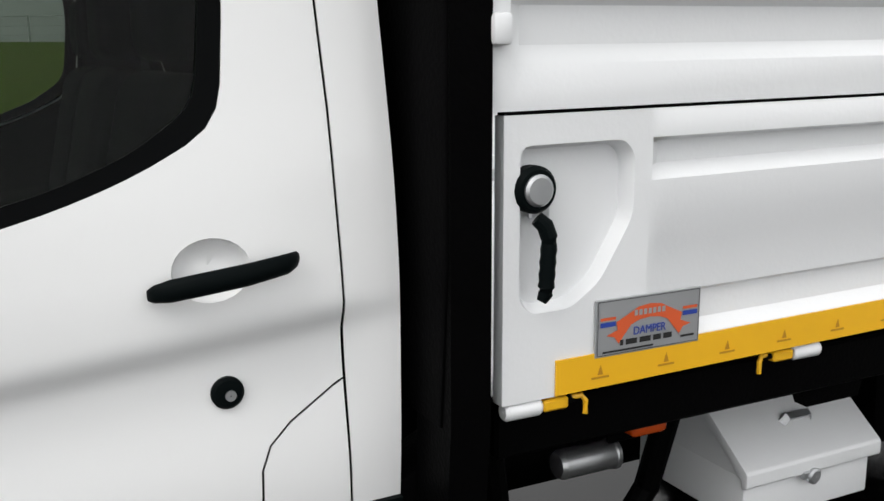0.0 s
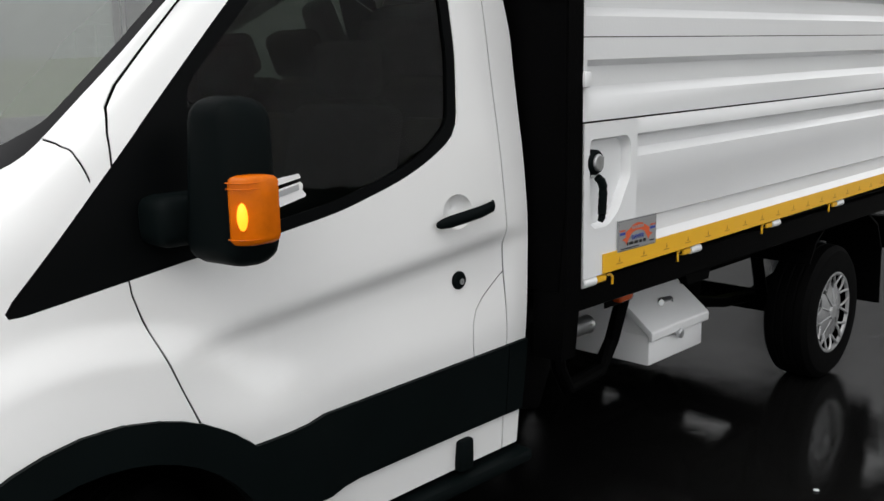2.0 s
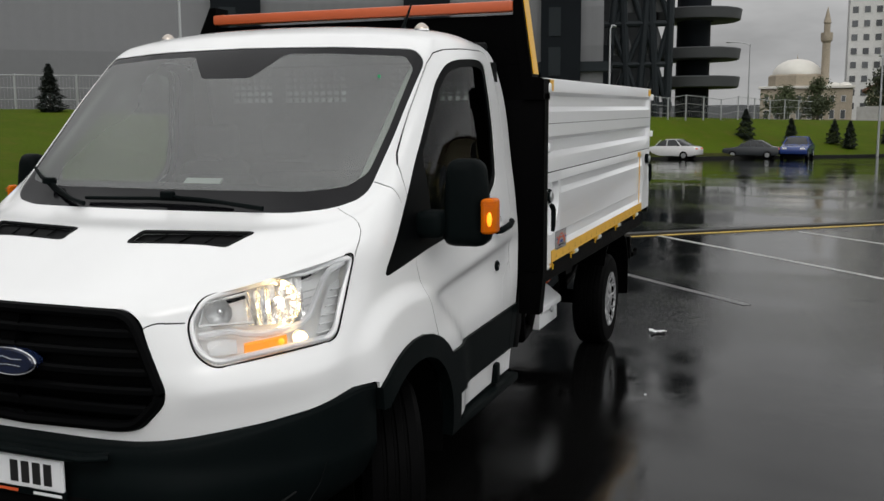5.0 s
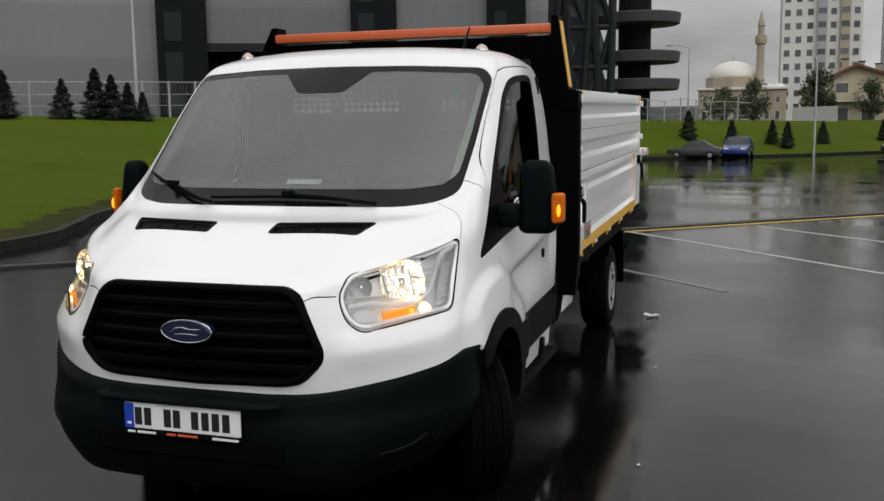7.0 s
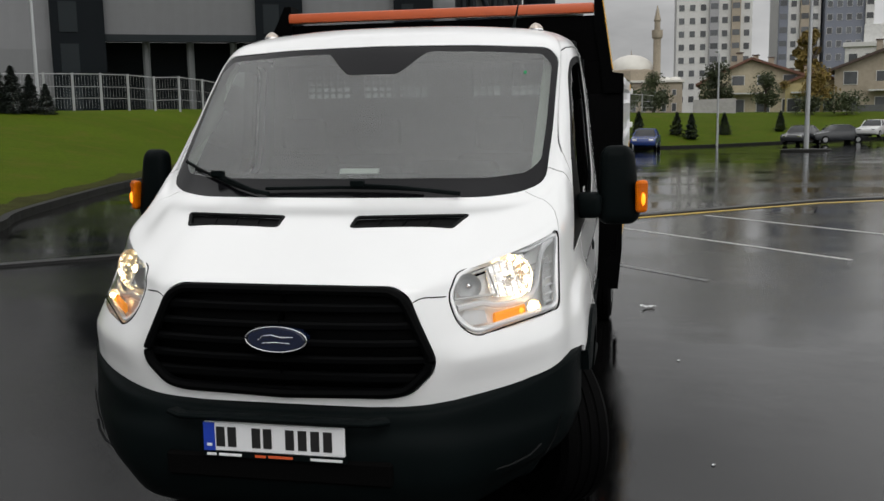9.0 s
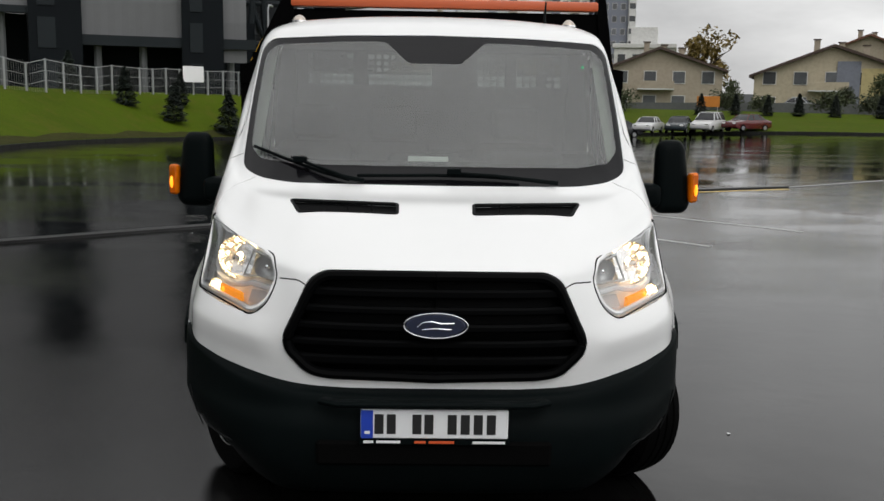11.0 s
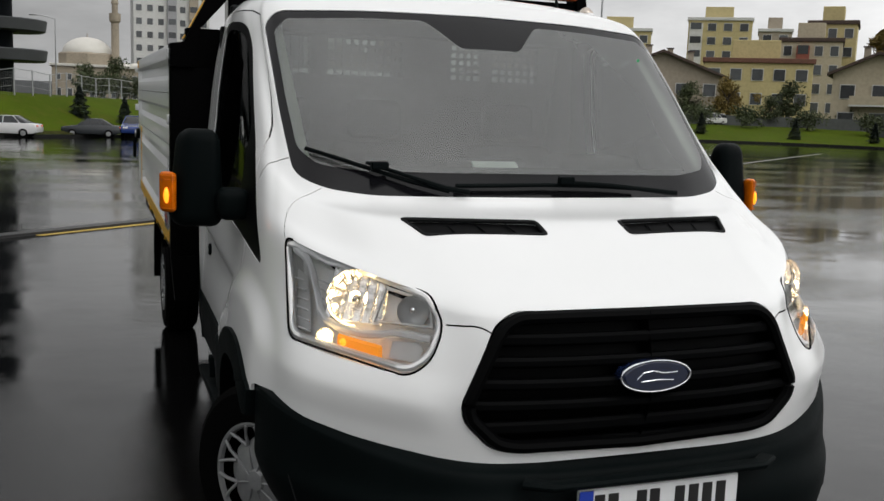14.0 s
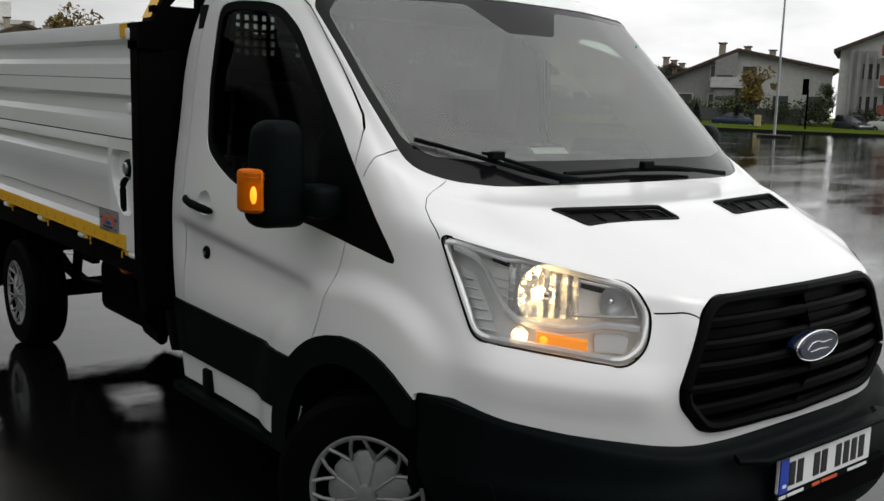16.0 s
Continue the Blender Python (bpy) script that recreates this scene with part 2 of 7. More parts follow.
def add_box(bm, lo, hi, bevel=0.0, seg=1, m=None, mi=0):
    r = bmesh.ops.create_cube(bm, size=1.0)
    vs = r["verts"]
    c = [(a + b) / 2 for a, b in zip(lo, hi)]
    d = [b - a for a, b in zip(lo, hi)]
    for v in vs:
        v.co = Vector((c[0] + v.co.x * d[0], c[1] + v.co.y * d[1], c[2] + v.co.z * d[2]))
    fs = {f for v in vs for f in v.link_faces}
    if bevel:
        es = list({e for v in vs for e in v.link_edges})
        rr = bmesh.ops.bevel(bm, geom=es, offset=bevel, segments=seg, affect="EDGES", profile=0.5)
        fs = {f for f in rr["faces"]} | {f for f in fs if f.is_valid}
        vs = list({v for f in fs for v in f.verts})
    if mi:
        for f in fs:
            f.material_index = mi
    if m is not None:
        bmesh.ops.transform(bm, matrix=m, verts=vs)
    return vs


def box(lo, hi, bevel=0.0, seg=1):
    bm = bmesh.new()
    add_box(bm, lo, hi, bevel, seg)
    return bm


def add_tube(bm, pts, r, n=10, caps=True):
    """A round bar along a polyline; r may be one radius or one a point."""
    pts = [Vector(p) for p in pts]
    rs = r if isinstance(r, (list, tuple)) else [r] * len(pts)
    rings = []
    up = Vector((0.013, 0.021, 1)).normalized()
    for i, p in enumerate(pts):
        d = (pts[min(i + 1, len(pts) - 1)] - pts[max(i - 1, 0)]).normalized()
        a = d.cross(up)
        if a.length < 0.05:
            a = d.cross(Vector((1, 0.01, 0)))
        a.normalize()
        b = d.cross(a)
        rings.append([bm.verts.new(p + rs[i] * (math.cos(2 * math.pi * k / n) * a + math.sin(2 * math.pi * k / n) * b)) for k in range(n)])
    for ra, rb in zip(rings, rings[1:]):
        for k in range(n):
            bm.faces.new((ra[k], ra[(k + 1) % n], rb[(k + 1) % n], rb[k]))
    if caps:
        bm.faces.new(rings[0])
        bm.faces.new(rings[-1][::-1])
    return rings


def tube(pts, r, n=10):
    bm = bmesh.new()
    add_tube(bm, pts, r, n)
    return bm


def add_prism(bm, outline, axis, a, b):
    """A flat outline (2D points) pushed from a to b along an axis."""
    def at(p, k):
        return {"x": (k, p[0], p[1]), "y": (p[0], k, p[1]), "z": (p[0], p[1], k)}[axis]
    va = [bm.verts.new(at(p, a)) for p in outline]
    vb = [bm.verts.new(at(p, b)) for p in outline]
    n = len(outline)
    bm.faces.new(va)
    bm.faces.new(vb[::-1])
    for i in range(n):
        bm.faces.new((va[i], va[(i + 1) % n], vb[(i + 1) % n], vb[i]))


def prism(outline, axis, a, b, bevel=0.0):
    bm = bmesh.new()
    add_prism(bm, outline, axis, a, b)
    bmesh.ops.recalc_face_normals(bm, faces=bm.faces)
    if bevel:
        bmesh.ops.bevel(bm, geom=list(bm.edges), offset=bevel, segments=2, affect="EDGES", profile=0.5)
    return bm


def add_lathe(bm, profile, axis_at, axis="x", n=32, sign=1.0):
    """A profile of (along, radius) turned round an axis through axis_at."""
    rings = []
    for al, r in profile:
        ring = []
        for k in range(n):
            c, s = math.cos(2 * math.pi * k / n) * r, math.sin(2 * math.pi * k / n) * r
            d = {"x": (sign * al, c, s), "y": (c, sign * al, s), "z": (c, s, sign * al)}[axis]
            ring.append(bm.verts.new(Vector(axis_at) + Vector(d)))
        rings.append(ring)
    for ra, rb in zip(rings, rings[1:]):
        for k in range(n):
            bm.faces.new((ra[k], ra[(k + 1) % n], rb[(k + 1) % n], rb[k]))
    return rings


def lathe(profile, axis_at, axis="x", n=32, sign=1.0, close=False):
    bm = bmesh.new()
    rings = add_lathe(bm, profile, axis_at, axis, n, sign)
    if close:
        bm.faces.new(rings[0])
        bm.faces.new(rings[-1])
    return bm


def mirror_bm(bm):
    bmesh.ops.transform(bm, matrix=Matrix.Diagonal((-1, 1, 1, 1)), verts=bm.verts)
    bmesh.ops.reverse_faces(bm, faces=bm.faces)
    return bm


def arc(cx, cy, r, a0, a1, n):
    return [(cx + r * math.cos(radians(a0 + (a1 - a0) * i / n)), cy + r * math.sin(radians(a0 + (a1 - a0) * i / n))) for i in range(n + 1)]


def inside(p, poly):
    x, y, c = p[0], p[1], False
    for (x1, y1), (x2, y2) in zip(poly, poly[1:] + poly[:1]):
        if (y1 > y) != (y2 > y) and x < (x2 - x1) * (y - y1) / (y2 - y1) + x1:
            c = not c
    return c


def rounded(poly, r, n=4):
    """A polygon with its corners rounded off."""
    out = []
    k = len(poly)
    for i in range(k):
        a, b, c = Vector(poly[i - 1]), Vector(poly[i]), Vector(poly[(i + 1) % k])
        u, v = a - b, c - b
        d = min(r, u.length * 0.45, v.length * 0.45)
        p, q = b + u.normalized() * d, b + v.normalized() * d
        for j in range(n + 1):
            t = j / n
            w = p * (1 - t) ** 2 + b * 2 * t * (1 - t) + q * t * t
            out.append((w.x, w.y))
    return out


# ---- the truck's cab: one lofted skin, cut into its panels ----
truck = thing("tipper_truck", "white single-cab tipper truck with corrugated dropside bed on wet asphalt", "truck")

RINGS = [
    [(0, .13, .36), (.25, .135, .36), (.46, .16, .36), (.58, .20, .36), (.70, .26, .36), (.82, .35, .36), (.92, .47, .36), (.985, .70, .36), (1.0, 1.0, .36), (.975, 1.4, .36), (.955, 1.95, .36), (.95, 2.47, .36)],
    [(0, .12, .52), (.25, .125, .52), (.46, .145, .52), (.58, .185, .52), (.70, .245, .52), (.82, .335, .52), (.93, .46, .52), (1.0, .70, .52), (1.01, 1.0, .52), (.99, 1.4, .52), (.97, 1.95, .52), (.965, 2.47, .52)],
    [(0, .108, .70), (.25, .110, .70), (.46, .122, .70), (.58, .158, .70), (.71, .23, .70), (.84, .335, .70), (.95, .47, .70), (1.01, .70, .70), (1.015, 1.0, .70), (1.0, 1.4, .70), (.99, 1.95, .70), (.985, 2.47, .70)],
    [(0, .058, .86), (.25, .068, .86), (.46, .098, .86), (.58, .138, .86), (.71, .215, .86), (.85, .335, .86), (.95, .475, .86), (1.0, .70, .86), (1.01, 1.0, .86), (1.005, 1.4, .86), (1.0, 1.95, .86), (.997, 2.47, .86)],
    [(0, .062, .97), (.25, .072, .97), (.46, .106, .97), (.58, .165, .97), (.71, .25, .97), (.85, .385, .975), (.94, .53, .985), (.98, .72, .99), (.995, 1.0, 1.0), (1.0, 1.4, 1.0), (1.003, 1.95, 1.0), (1.0, 2.47, 1.0)],
    [(0, .092, 1.075), (.25, .102, 1.075), (.46, .135, 1.075), (.58, .215, 1.08), (.70, .315, 1.085), (.82, .455, 1.10), (.915, .61, 1.115), (.96, .78, 1.13), (.98, 1.0, 1.14), (.992, 1.4, 1.15), (1.003, 1.95, 1.15), (1.0, 2.47, 1.15)],
    [(0, .128, 1.135), (.25, .138, 1.135), (.46, .178, 1.132), (.58, .255, 1.142), (.70, .36, 1.168), (.82, .515, 1.205), (.90, .67, 1.24), (.943, .82, 1.255), (.967, 1.0, 1.265), (.983, 1.4, 1.275), (.993, 1.95, 1.275), (.99, 2.47, 1.275)],
    [(0, .30, 1.217), (.25, .31, 1.217), (.46, .34, 1.216), (.58, .40, 1.222), (.70, .495, 1.238), (.80, .635, 1.262), (.88, .77, 1.295), (.922, .89, 1.33), (.952, 1.05, 1.36), (.972, 1.4, 1.375), (.982, 1.95, 1.375), (.98, 2.468, 1.375)],
    [(0, .53, 1.312), (.25, .535, 1.312), (.46, .55, 1.312), (.58, .59, 1.316), (.70, .665, 1.322), (.79, .78, 1.335), (.86, .88, 1.362), (.903, .98, 1.405), (.935, 1.11, 1.445), (.96, 1.4, 1.47), (.97, 1.95, 1.47), (.968, 2.465, 1.47)],
    [(0, .77, 1.372), (.25, .775, 1.372), (.46, .79, 1.373), (.58, .81, 1.375), (.70, .85, 1.382), (.79, .905, 1.395), (.847, .97, 1.42), (.884, 1.07, 1.475), (.918, 1.19, 1.53), (.948, 1.45, 1.57), (.958, 1.95, 1.58), (.956, 2.46, 1.58)],
    [(0, 1.02, 1.61), (.25, 1.025, 1.61), (.46, 1.045, 1.61), (.58, 1.065, 1.61), (.70, 1.10, 1.61), (.79, 1.145, 1.612), (.852, 1.19, 1.62), (.875, 1.26, 1.65), (.905, 1.36, 1.69), (.932, 1.57, 1.72), (.944, 1.95, 1.73), (.942, 2.45, 1.73)],
    [(0, 1.27, 1.842), (.25, 1.275, 1.842), (.46, 1.29, 1.84), (.58, 1.31, 1.838), (.70, 1.34, 1.835), (.79, 1.375, 1.832), (.853, 1.415, 1.83), (.868, 1.48, 1.85), (.888, 1.57, 1.87), (.91, 1.72, 1.89), (.924, 2.0, 1.89), (.922, 2.41, 1.89)],
    [(0, 1.505, 2.055), (.25, 1.51, 2.053), (.46, 1.525, 2.047), (.58, 1.545, 2.042), (.70, 1.57, 2.036), (.79, 1.595, 2.03), (.838, 1.64, 2.025), (.85, 1.70, 2.03), (.868, 1.78, 2.035), (.885, 1.88, 2.04), (.895, 2.05, 2.045), (.89, 2.33, 2.04)],
    [(0, 1.64, 2.125), (.25, 1.645, 2.122), (.45, 1.66, 2.115), (.56, 1.68, 2.11), (.66, 1.70, 2.104), (.735, 1.735, 2.10), (.775, 1.78, 2.10), (.79, 1.83, 2.103), (.805, 1.90, 2.107), (.815, 1.98, 2.11), (.82, 2.10, 2.11), (.815, 2.28, 2.10)],
    [(0, 1.90, 2.165), (.22, 1.905, 2.163), (.38, 1.915, 2.158), (.47, 1.93, 2.153), (.56, 1.945, 2.148), (.62, 1.97, 2.145), (.655, 2.0, 2.143), (.67, 2.03, 2.143), (.68, 2.07, 2.142), (.69, 2.12, 2.14), (.69, 2.19, 2.137), (.69, 2.27, 2.125)],
    [(0, 2.27, 2.15), (.06, 2.27, 2.15), (.12, 2.27, 2.149), (.18, 2.27, 2.148), (.24, 2.27, 2.147), (.30, 2.27, 2.146), (.35, 2.27, 2.145), (.40, 2.27, 2.144), (.45, 2.27, 2.143), (.50, 2.27, 2.142), (.55, 2.27, 2.14), (.60, 2.27, 2.135)],
]


def catmull(ctrl, n):
    """Smooth the first axis of an array of control points, n steps a span."""
    c = np.concatenate([2 * ctrl[:1] - ctrl[1:2], ctrl, 2 * ctrl[-1:] - ctrl[-2:-1]])
    out = []
    for i in range(len(ctrl) - 1):
        p0, p1, p2, p3 = c[i], c[i + 1], c[i + 2], c[i + 3]
        for k in range(n):
            t = k / n
            out.append(0.5 * (2 * p1 + (p2 - p0) * t + (2 * p0 - 5 * p1 + 4 * p2 - p3) * t * t + (3 * p1 - p0 - 3 * p2 + p3) * t ** 3))
    out.append(ctrl[-1])
    return np.array(out)


def smooth_step(a, b, x):
    t = min(1.0, max(0.0, (x - a) / (b - a)))
    return t * t * (3 - 2 * t)


ARCH = (1.02, 0.36)


def swage(p):
    """The pressed lines of the side: the arch's bulge and the door's shoulder."""
    x, y, z = p
    if y < 0.85 and x > 0.4 and 0.74 < z < 1.02:
        a = (x + y) / math.sqrt(2)
        zc = 0.862 + 0.09 * (a - 0.55)
        out = 0.013 * smooth_step(0.48, 0.60, a) * (1 - smooth_step(1.0, 1.2, a)) * max(0.0, 1 - abs(z - zc) / 0.085)
        x, y = x + out * 0.6, y - out * 0.8
    if x < 0.6 or z > 1.3:
        return (x, y, z)
    side = smooth_step(0.80, 0.95, x)
    d = math.hypot(y - ARCH[0], (z - ARCH[1]) * 0.98)
    x += side * 0.028 * (1 - smooth_step(0.64, 0.735, d)) * smooth_step(0.55, 0.75, y)
    zc = 1.035 + 0.09 * (y - 1.4) / 0.94
    span = smooth_step(1.15, 1.5, y) * (1 - smooth_step(2.38, 2.44, y))
    dip = smooth_step(zc + 0.008, zc - 0.05, z) * (1 - smooth_step(zc - 0.08, 0.79, z)) if z < zc + 0.02 else 0.0
    x -= side * span * 0.024 * dip
    return (x, y, z)


def cab_half():
    ctrl = np.array(RINGS, dtype=float)
    g = catmull(ctrl, 9)
    g = np.swapaxes(catmull(np.swapaxes(g, 0, 1), 9), 0, 1)
    bm = bmesh.new()
    nv, nu, _ = g.shape
    g[:, 0, 0] = 0.0
    vs = [[bm.verts.new(swage(g[i, j])) for j in range(nu)] for i in range(nv)]
    for i in range(nv - 1):
        for j in range(nu - 1):
            bm.faces.new((vs[i][j], vs[i][j + 1], vs[i + 1][j + 1], vs[i + 1][j]))
    bm.normal_update()
    return bm


# directions of projection: the two axes of the flat drawing
FRONT = (Vector((1, 0, 0)), Vector((0, 0, 1)))
SIDE = (Vector((0, 1, 0)), Vector((0, 0, 1)))
TOP = (Vector((1, 0, 0)), Vector((0, 1, 0)))
CORNER = (Vector((1, 1, 0)).normalized(), Vector((0, 0, 1)))


def flat(co, pr):
    return (co.dot(pr[0]), co.dot(pr[1]))


def cut(bm, poly, pr, ok, closed=True):
    """Cut the skin along a drawn polygon, seen along one direction."""
    xs, ys = [p[0] for p in poly], [p[1] for p in poly]
    lo, hi = (min(xs) - .02, min(ys) - .02), (max(xs) + .02, max(ys) + .02)
    cand = []
    for f in bm.faces:
        c = f.calc_center_median()
        a, b = flat(c, pr)
        if lo[0] - .05 < a < hi[0] + .05 and lo[1] - .05 < b < hi[1] + .05 and ok(c, f.normal):
            cand.append(f)
    segs = list(zip(poly, poly[1:] + (poly[:1] if closed else [])))
    for p, q in segs:
        sx0, sx1, sy0, sy1 = min(p[0], q[0]) - 1e-4, max(p[0], q[0]) + 1e-4, min(p[1], q[1]) - 1e-4, max(p[1], q[1]) + 1e-4
        if abs(p[0] - q[0]) + abs(p[1] - q[1]) < 1e-5:
            continue
        sel = []
        for f in cand:
            ab = [flat(v.co, pr) for v in f.verts]
            if max(a for a, _ in ab) >= sx0 and min(a for a, _ in ab) <= sx1 and max(b for _, b in ab) >= sy0 and min(b for _, b in ab) <= sy1:
                sel.append(f)
        if not sel:
            continue
        no = (pr[0] * (q[1] - p[1]) - pr[1] * (q[0] - p[0])).normalized()
        co = pr[0] * p[0] + pr[1] * p[1]
        if pr is CORNER:
            co = Vector((p[0] / math.sqrt(2), p[0] / math.sqrt(2), p[1]))
        geom = list({v for f in sel for v in f.verts}) + list({e for f in sel for e in f.edges}) + sel
        r = bmesh.ops.bisect_plane(bm, geom=geom, plane_co=co, plane_no=no, dist=2e-5)
        got = {g for g in r["geom"] if isinstance(g, bmesh.types.BMFace)}
        cand = [f for f in cand if f.is_valid and f not in got] + [f for f in got if f.is_valid]


def strip(line, w):
    """A thin closed outline round a polyline."""
    pts = [Vector(p) for p in line]
    left, right = [], []
    for i, p in enumerate(pts):
        d = (pts[min(i + 1, len(pts) - 1)] - pts[max(i - 1, 0)]).normalized()
        n = Vector((-d.y, d.x)) * w
        left.append((p.x + n.x, p.y + n.y))
        right.append((p.x - n.x, p.y - n.y))
    return left + right[::-1]


GRILLE = rounded([(-.2, 1.127), (.405, 1.123), (.46, 1.09), (.556, .875), (.548, .825), (.468, .742), (.40, .728), (-.2, .715)], .035, 4)
LAMP = rounded([(.560, 1.075), (.612, 1.150), (1.172, 1.258), (1.052, .985), (.625, .937), (.572, .985)], .035, 4)
WS_OUT = rounded([(-.2, 1.374), (.62, 1.376), (.76, 1.392), (.848, 1.43), (.856, 1.65), (.852, 1.97), (.80, 2.022), (.45, 2.037), (-.2, 2.046)], .05, 4)
WS_IN = rounded([(-.2, 1.452), (.62, 1.452), (.77, 1.47), (.822, 1.52), (.828, 1.7), (.825, 1.94), (.775, 1.992), (.45, 2.008), (.24, 2.012), (.125, 1.905), (-.2, 1.905)], .02, 3)
WIN_OUT = rounded([(.862, 1.138), (1.18, 1.46), (1.41, 1.70), (1.59, 1.88), (1.72, 1.965), (1.83, 1.988), (2.05, 2.003), (2.185, 1.99), (2.205, 1.64), (2.185, 1.43), (2.06, 1.36), (1.94, 1.315), (1.73, 1.26), (1.5, 1.225), (1.3, 1.205)], .06, 3)
WIN_IN = rounded([(1.34, 1.243), (1.5, 1.255), (1.73, 1.29), (1.94, 1.345), (2.05, 1.39), (2.15, 1.46), (2.17, 1.64), (2.15, 1.955), (2.05, 1.97), (1.84, 1.955), (1.72, 1.925), (1.62, 1.86), (1.45, 1.69), (1.34, 1.58)], .04, 3)
DOOR = rounded([(1.262, .84), (1.19, 1.02), (1.152, 1.13), (1.138, 1.25), (1.15, 1.48), (1.20, 1.59), (1.37, 1.765), (1.60, 1.975), (1.75, 2.028), (1.9, 2.04), (2.2, 2.048), (2.30, 1.98), (2.338, 1.8), (2.36, 1.45), (2.37, 1.1), (2.378, .75), (2.395, .40), (1.5, .40)], .03, 3)
DOOR_GAP = [(1.262, .84), (1.225, .93), (1.19, 1.02), (1.165, 1.09), (1.148, 1.15), (1.139, 1.25), (1.141, 1.38), (1.152, 1.49), (1.166, 1.545), (1.20, 1.59), (1.37, 1.765), (1.50, 1.888), (1.58, 1.96), (1.66, 2.008), (1.75, 2.028), (1.9, 2.04), (2.17, 2.048), (2.25, 2.035), (2.295, 1.98), (2.325, 1.88), (2.338, 1.8), (2.36, 1.45), (2.37, 1.1), (2.378, .75), (2.395, .40)]
FLAP_GAP = [(2.37, .995), (2.275, .935), (2.238, .90), (2.222, .86), (2.22, .80), (2.226, .755)]
CLAD = [(1.30, .745), (1.45, .745), (2.0, .755), (2.49, .765), (2.49, .527), (1.30, .527)]
ARCH_IN = [(p[0], p[1]) for p in arc(ARCH[0], ARCH[1], .445, 0, 360, 48)][:-1]
ARCH_OUT = arc(ARCH[0] + .01, ARCH[1] - .015, .548, -10, 190, 30)
BUMPER_LINE = [(-.2, .692), (.30, .693), (.42, .70), (.50, .709), (.62, .728), (.78, .750), (.95, .778), (1.05, .80), (1.10, .812), (1.20, .808), (1.30, .77)]
HOOD_GAP = [(.40, .10), (.47, .135), (.53, .175), (.575, .21)]
HOOD_REAR = [(.924, .73), (.914, .785), (.897, .835), (.872, .862), (.825, .882), (.772, .894)]
PILLAR_GAP = [(.852, 1.045), (.878, 1.062), (.905, 1.072), (.927, 1.079), (.948, 1.095)]
VENTS = rounded([(.15, .47), (.538, .505), (.584, .615), (.152, .557)], .012, 2)

CUP = [(2.155 + .062 * math.cos(2 * math.pi * k / 24), 1.208 + .05 * math.sin(2 * math.pi * k / 24)) for k in range(24)]

skin = cab_half()
side_ok = lambda c, n: c.x > .75
nose_ok = lambda c, n: c.y < .95 and c.z < 1.3
cut(skin, GRILLE, FRONT, lambda c, n: c.y < .32 and c.z < 1.2)
cut(skin, LAMP, CORNER, nose_ok)
cut(skin, WS_OUT, FRONT, lambda c, n: c.y > .70 and c.x < .93)
cut(skin, WS_IN, FRONT, lambda c, n: c.y > .70 and c.x < .93)
cut(skin, WIN_OUT, SIDE, side_ok)
cut(skin, WIN_IN, SIDE, side_ok)
cut(skin, strip(DOOR_GAP, .0026), SIDE, side_ok)
cut(skin, strip(FLAP_GAP, .0022), SIDE, side_ok)
cut(skin, CLAD, SIDE, side_ok)
cut(skin, CUP, SIDE, side_ok)
cut(skin, ARCH_IN, SIDE, side_ok)
cut(skin, ARCH_OUT, SIDE, side_ok, closed=False)
cut(skin, BUMPER_LINE, CORNER, lambda c, n: c.y < 1.0 and c.z < .95, closed=False)
cut(skin, strip(HOOD_GAP, .0009), TOP, lambda c, n: c.z > .9 and c.z < 1.2 and c.y < .4)
cut(skin, strip(HOOD_REAR, .0014), TOP, lambda c, n: 1.2 < c.z < 1.5 and .6 < c.y < 1.1)
cut(skin, strip(PILLAR_GAP, .0018), TOP, lambda c, n: 1.36 < c.z < 1.53 and 1.0 < c.y < 1.15)
cut(skin, VENTS, TOP, lambda c, n: c.z > 1.2 and c.z < 1.4 and c.y < .8)
cut(skin, [(1.1, .405), (2.6, .405)], SIDE, side_ok, closed=False)
skin.normal_update()


def line_z(line, s):
    for (a, za), (b, zb) in zip(line, line[1:]):
        if a <= s <= b:
            return za + (zb - za) * (s - a) / (b - a)
    return line[-1][1]


GAPS = strip(DOOR_GAP, .0026)
FLAPS = strip(FLAP_GAP, .0022)
HOODS = strip(HOOD_GAP, .0009)
HOODR = strip(HOOD_REAR, .0014)
PILLS = strip(PILLAR_GAP, .0018)
HOOD_SIDE = [(0, .09), (.40, .10), (.47, .135), (.575, .21), (.61, .235), (.75, .39), (.85, .55), (.924, .73), (.914, .785), (.897, .835), (.872, .862), (.825, .882), (.772, .894), (.70, .96), (0, 1.0)]


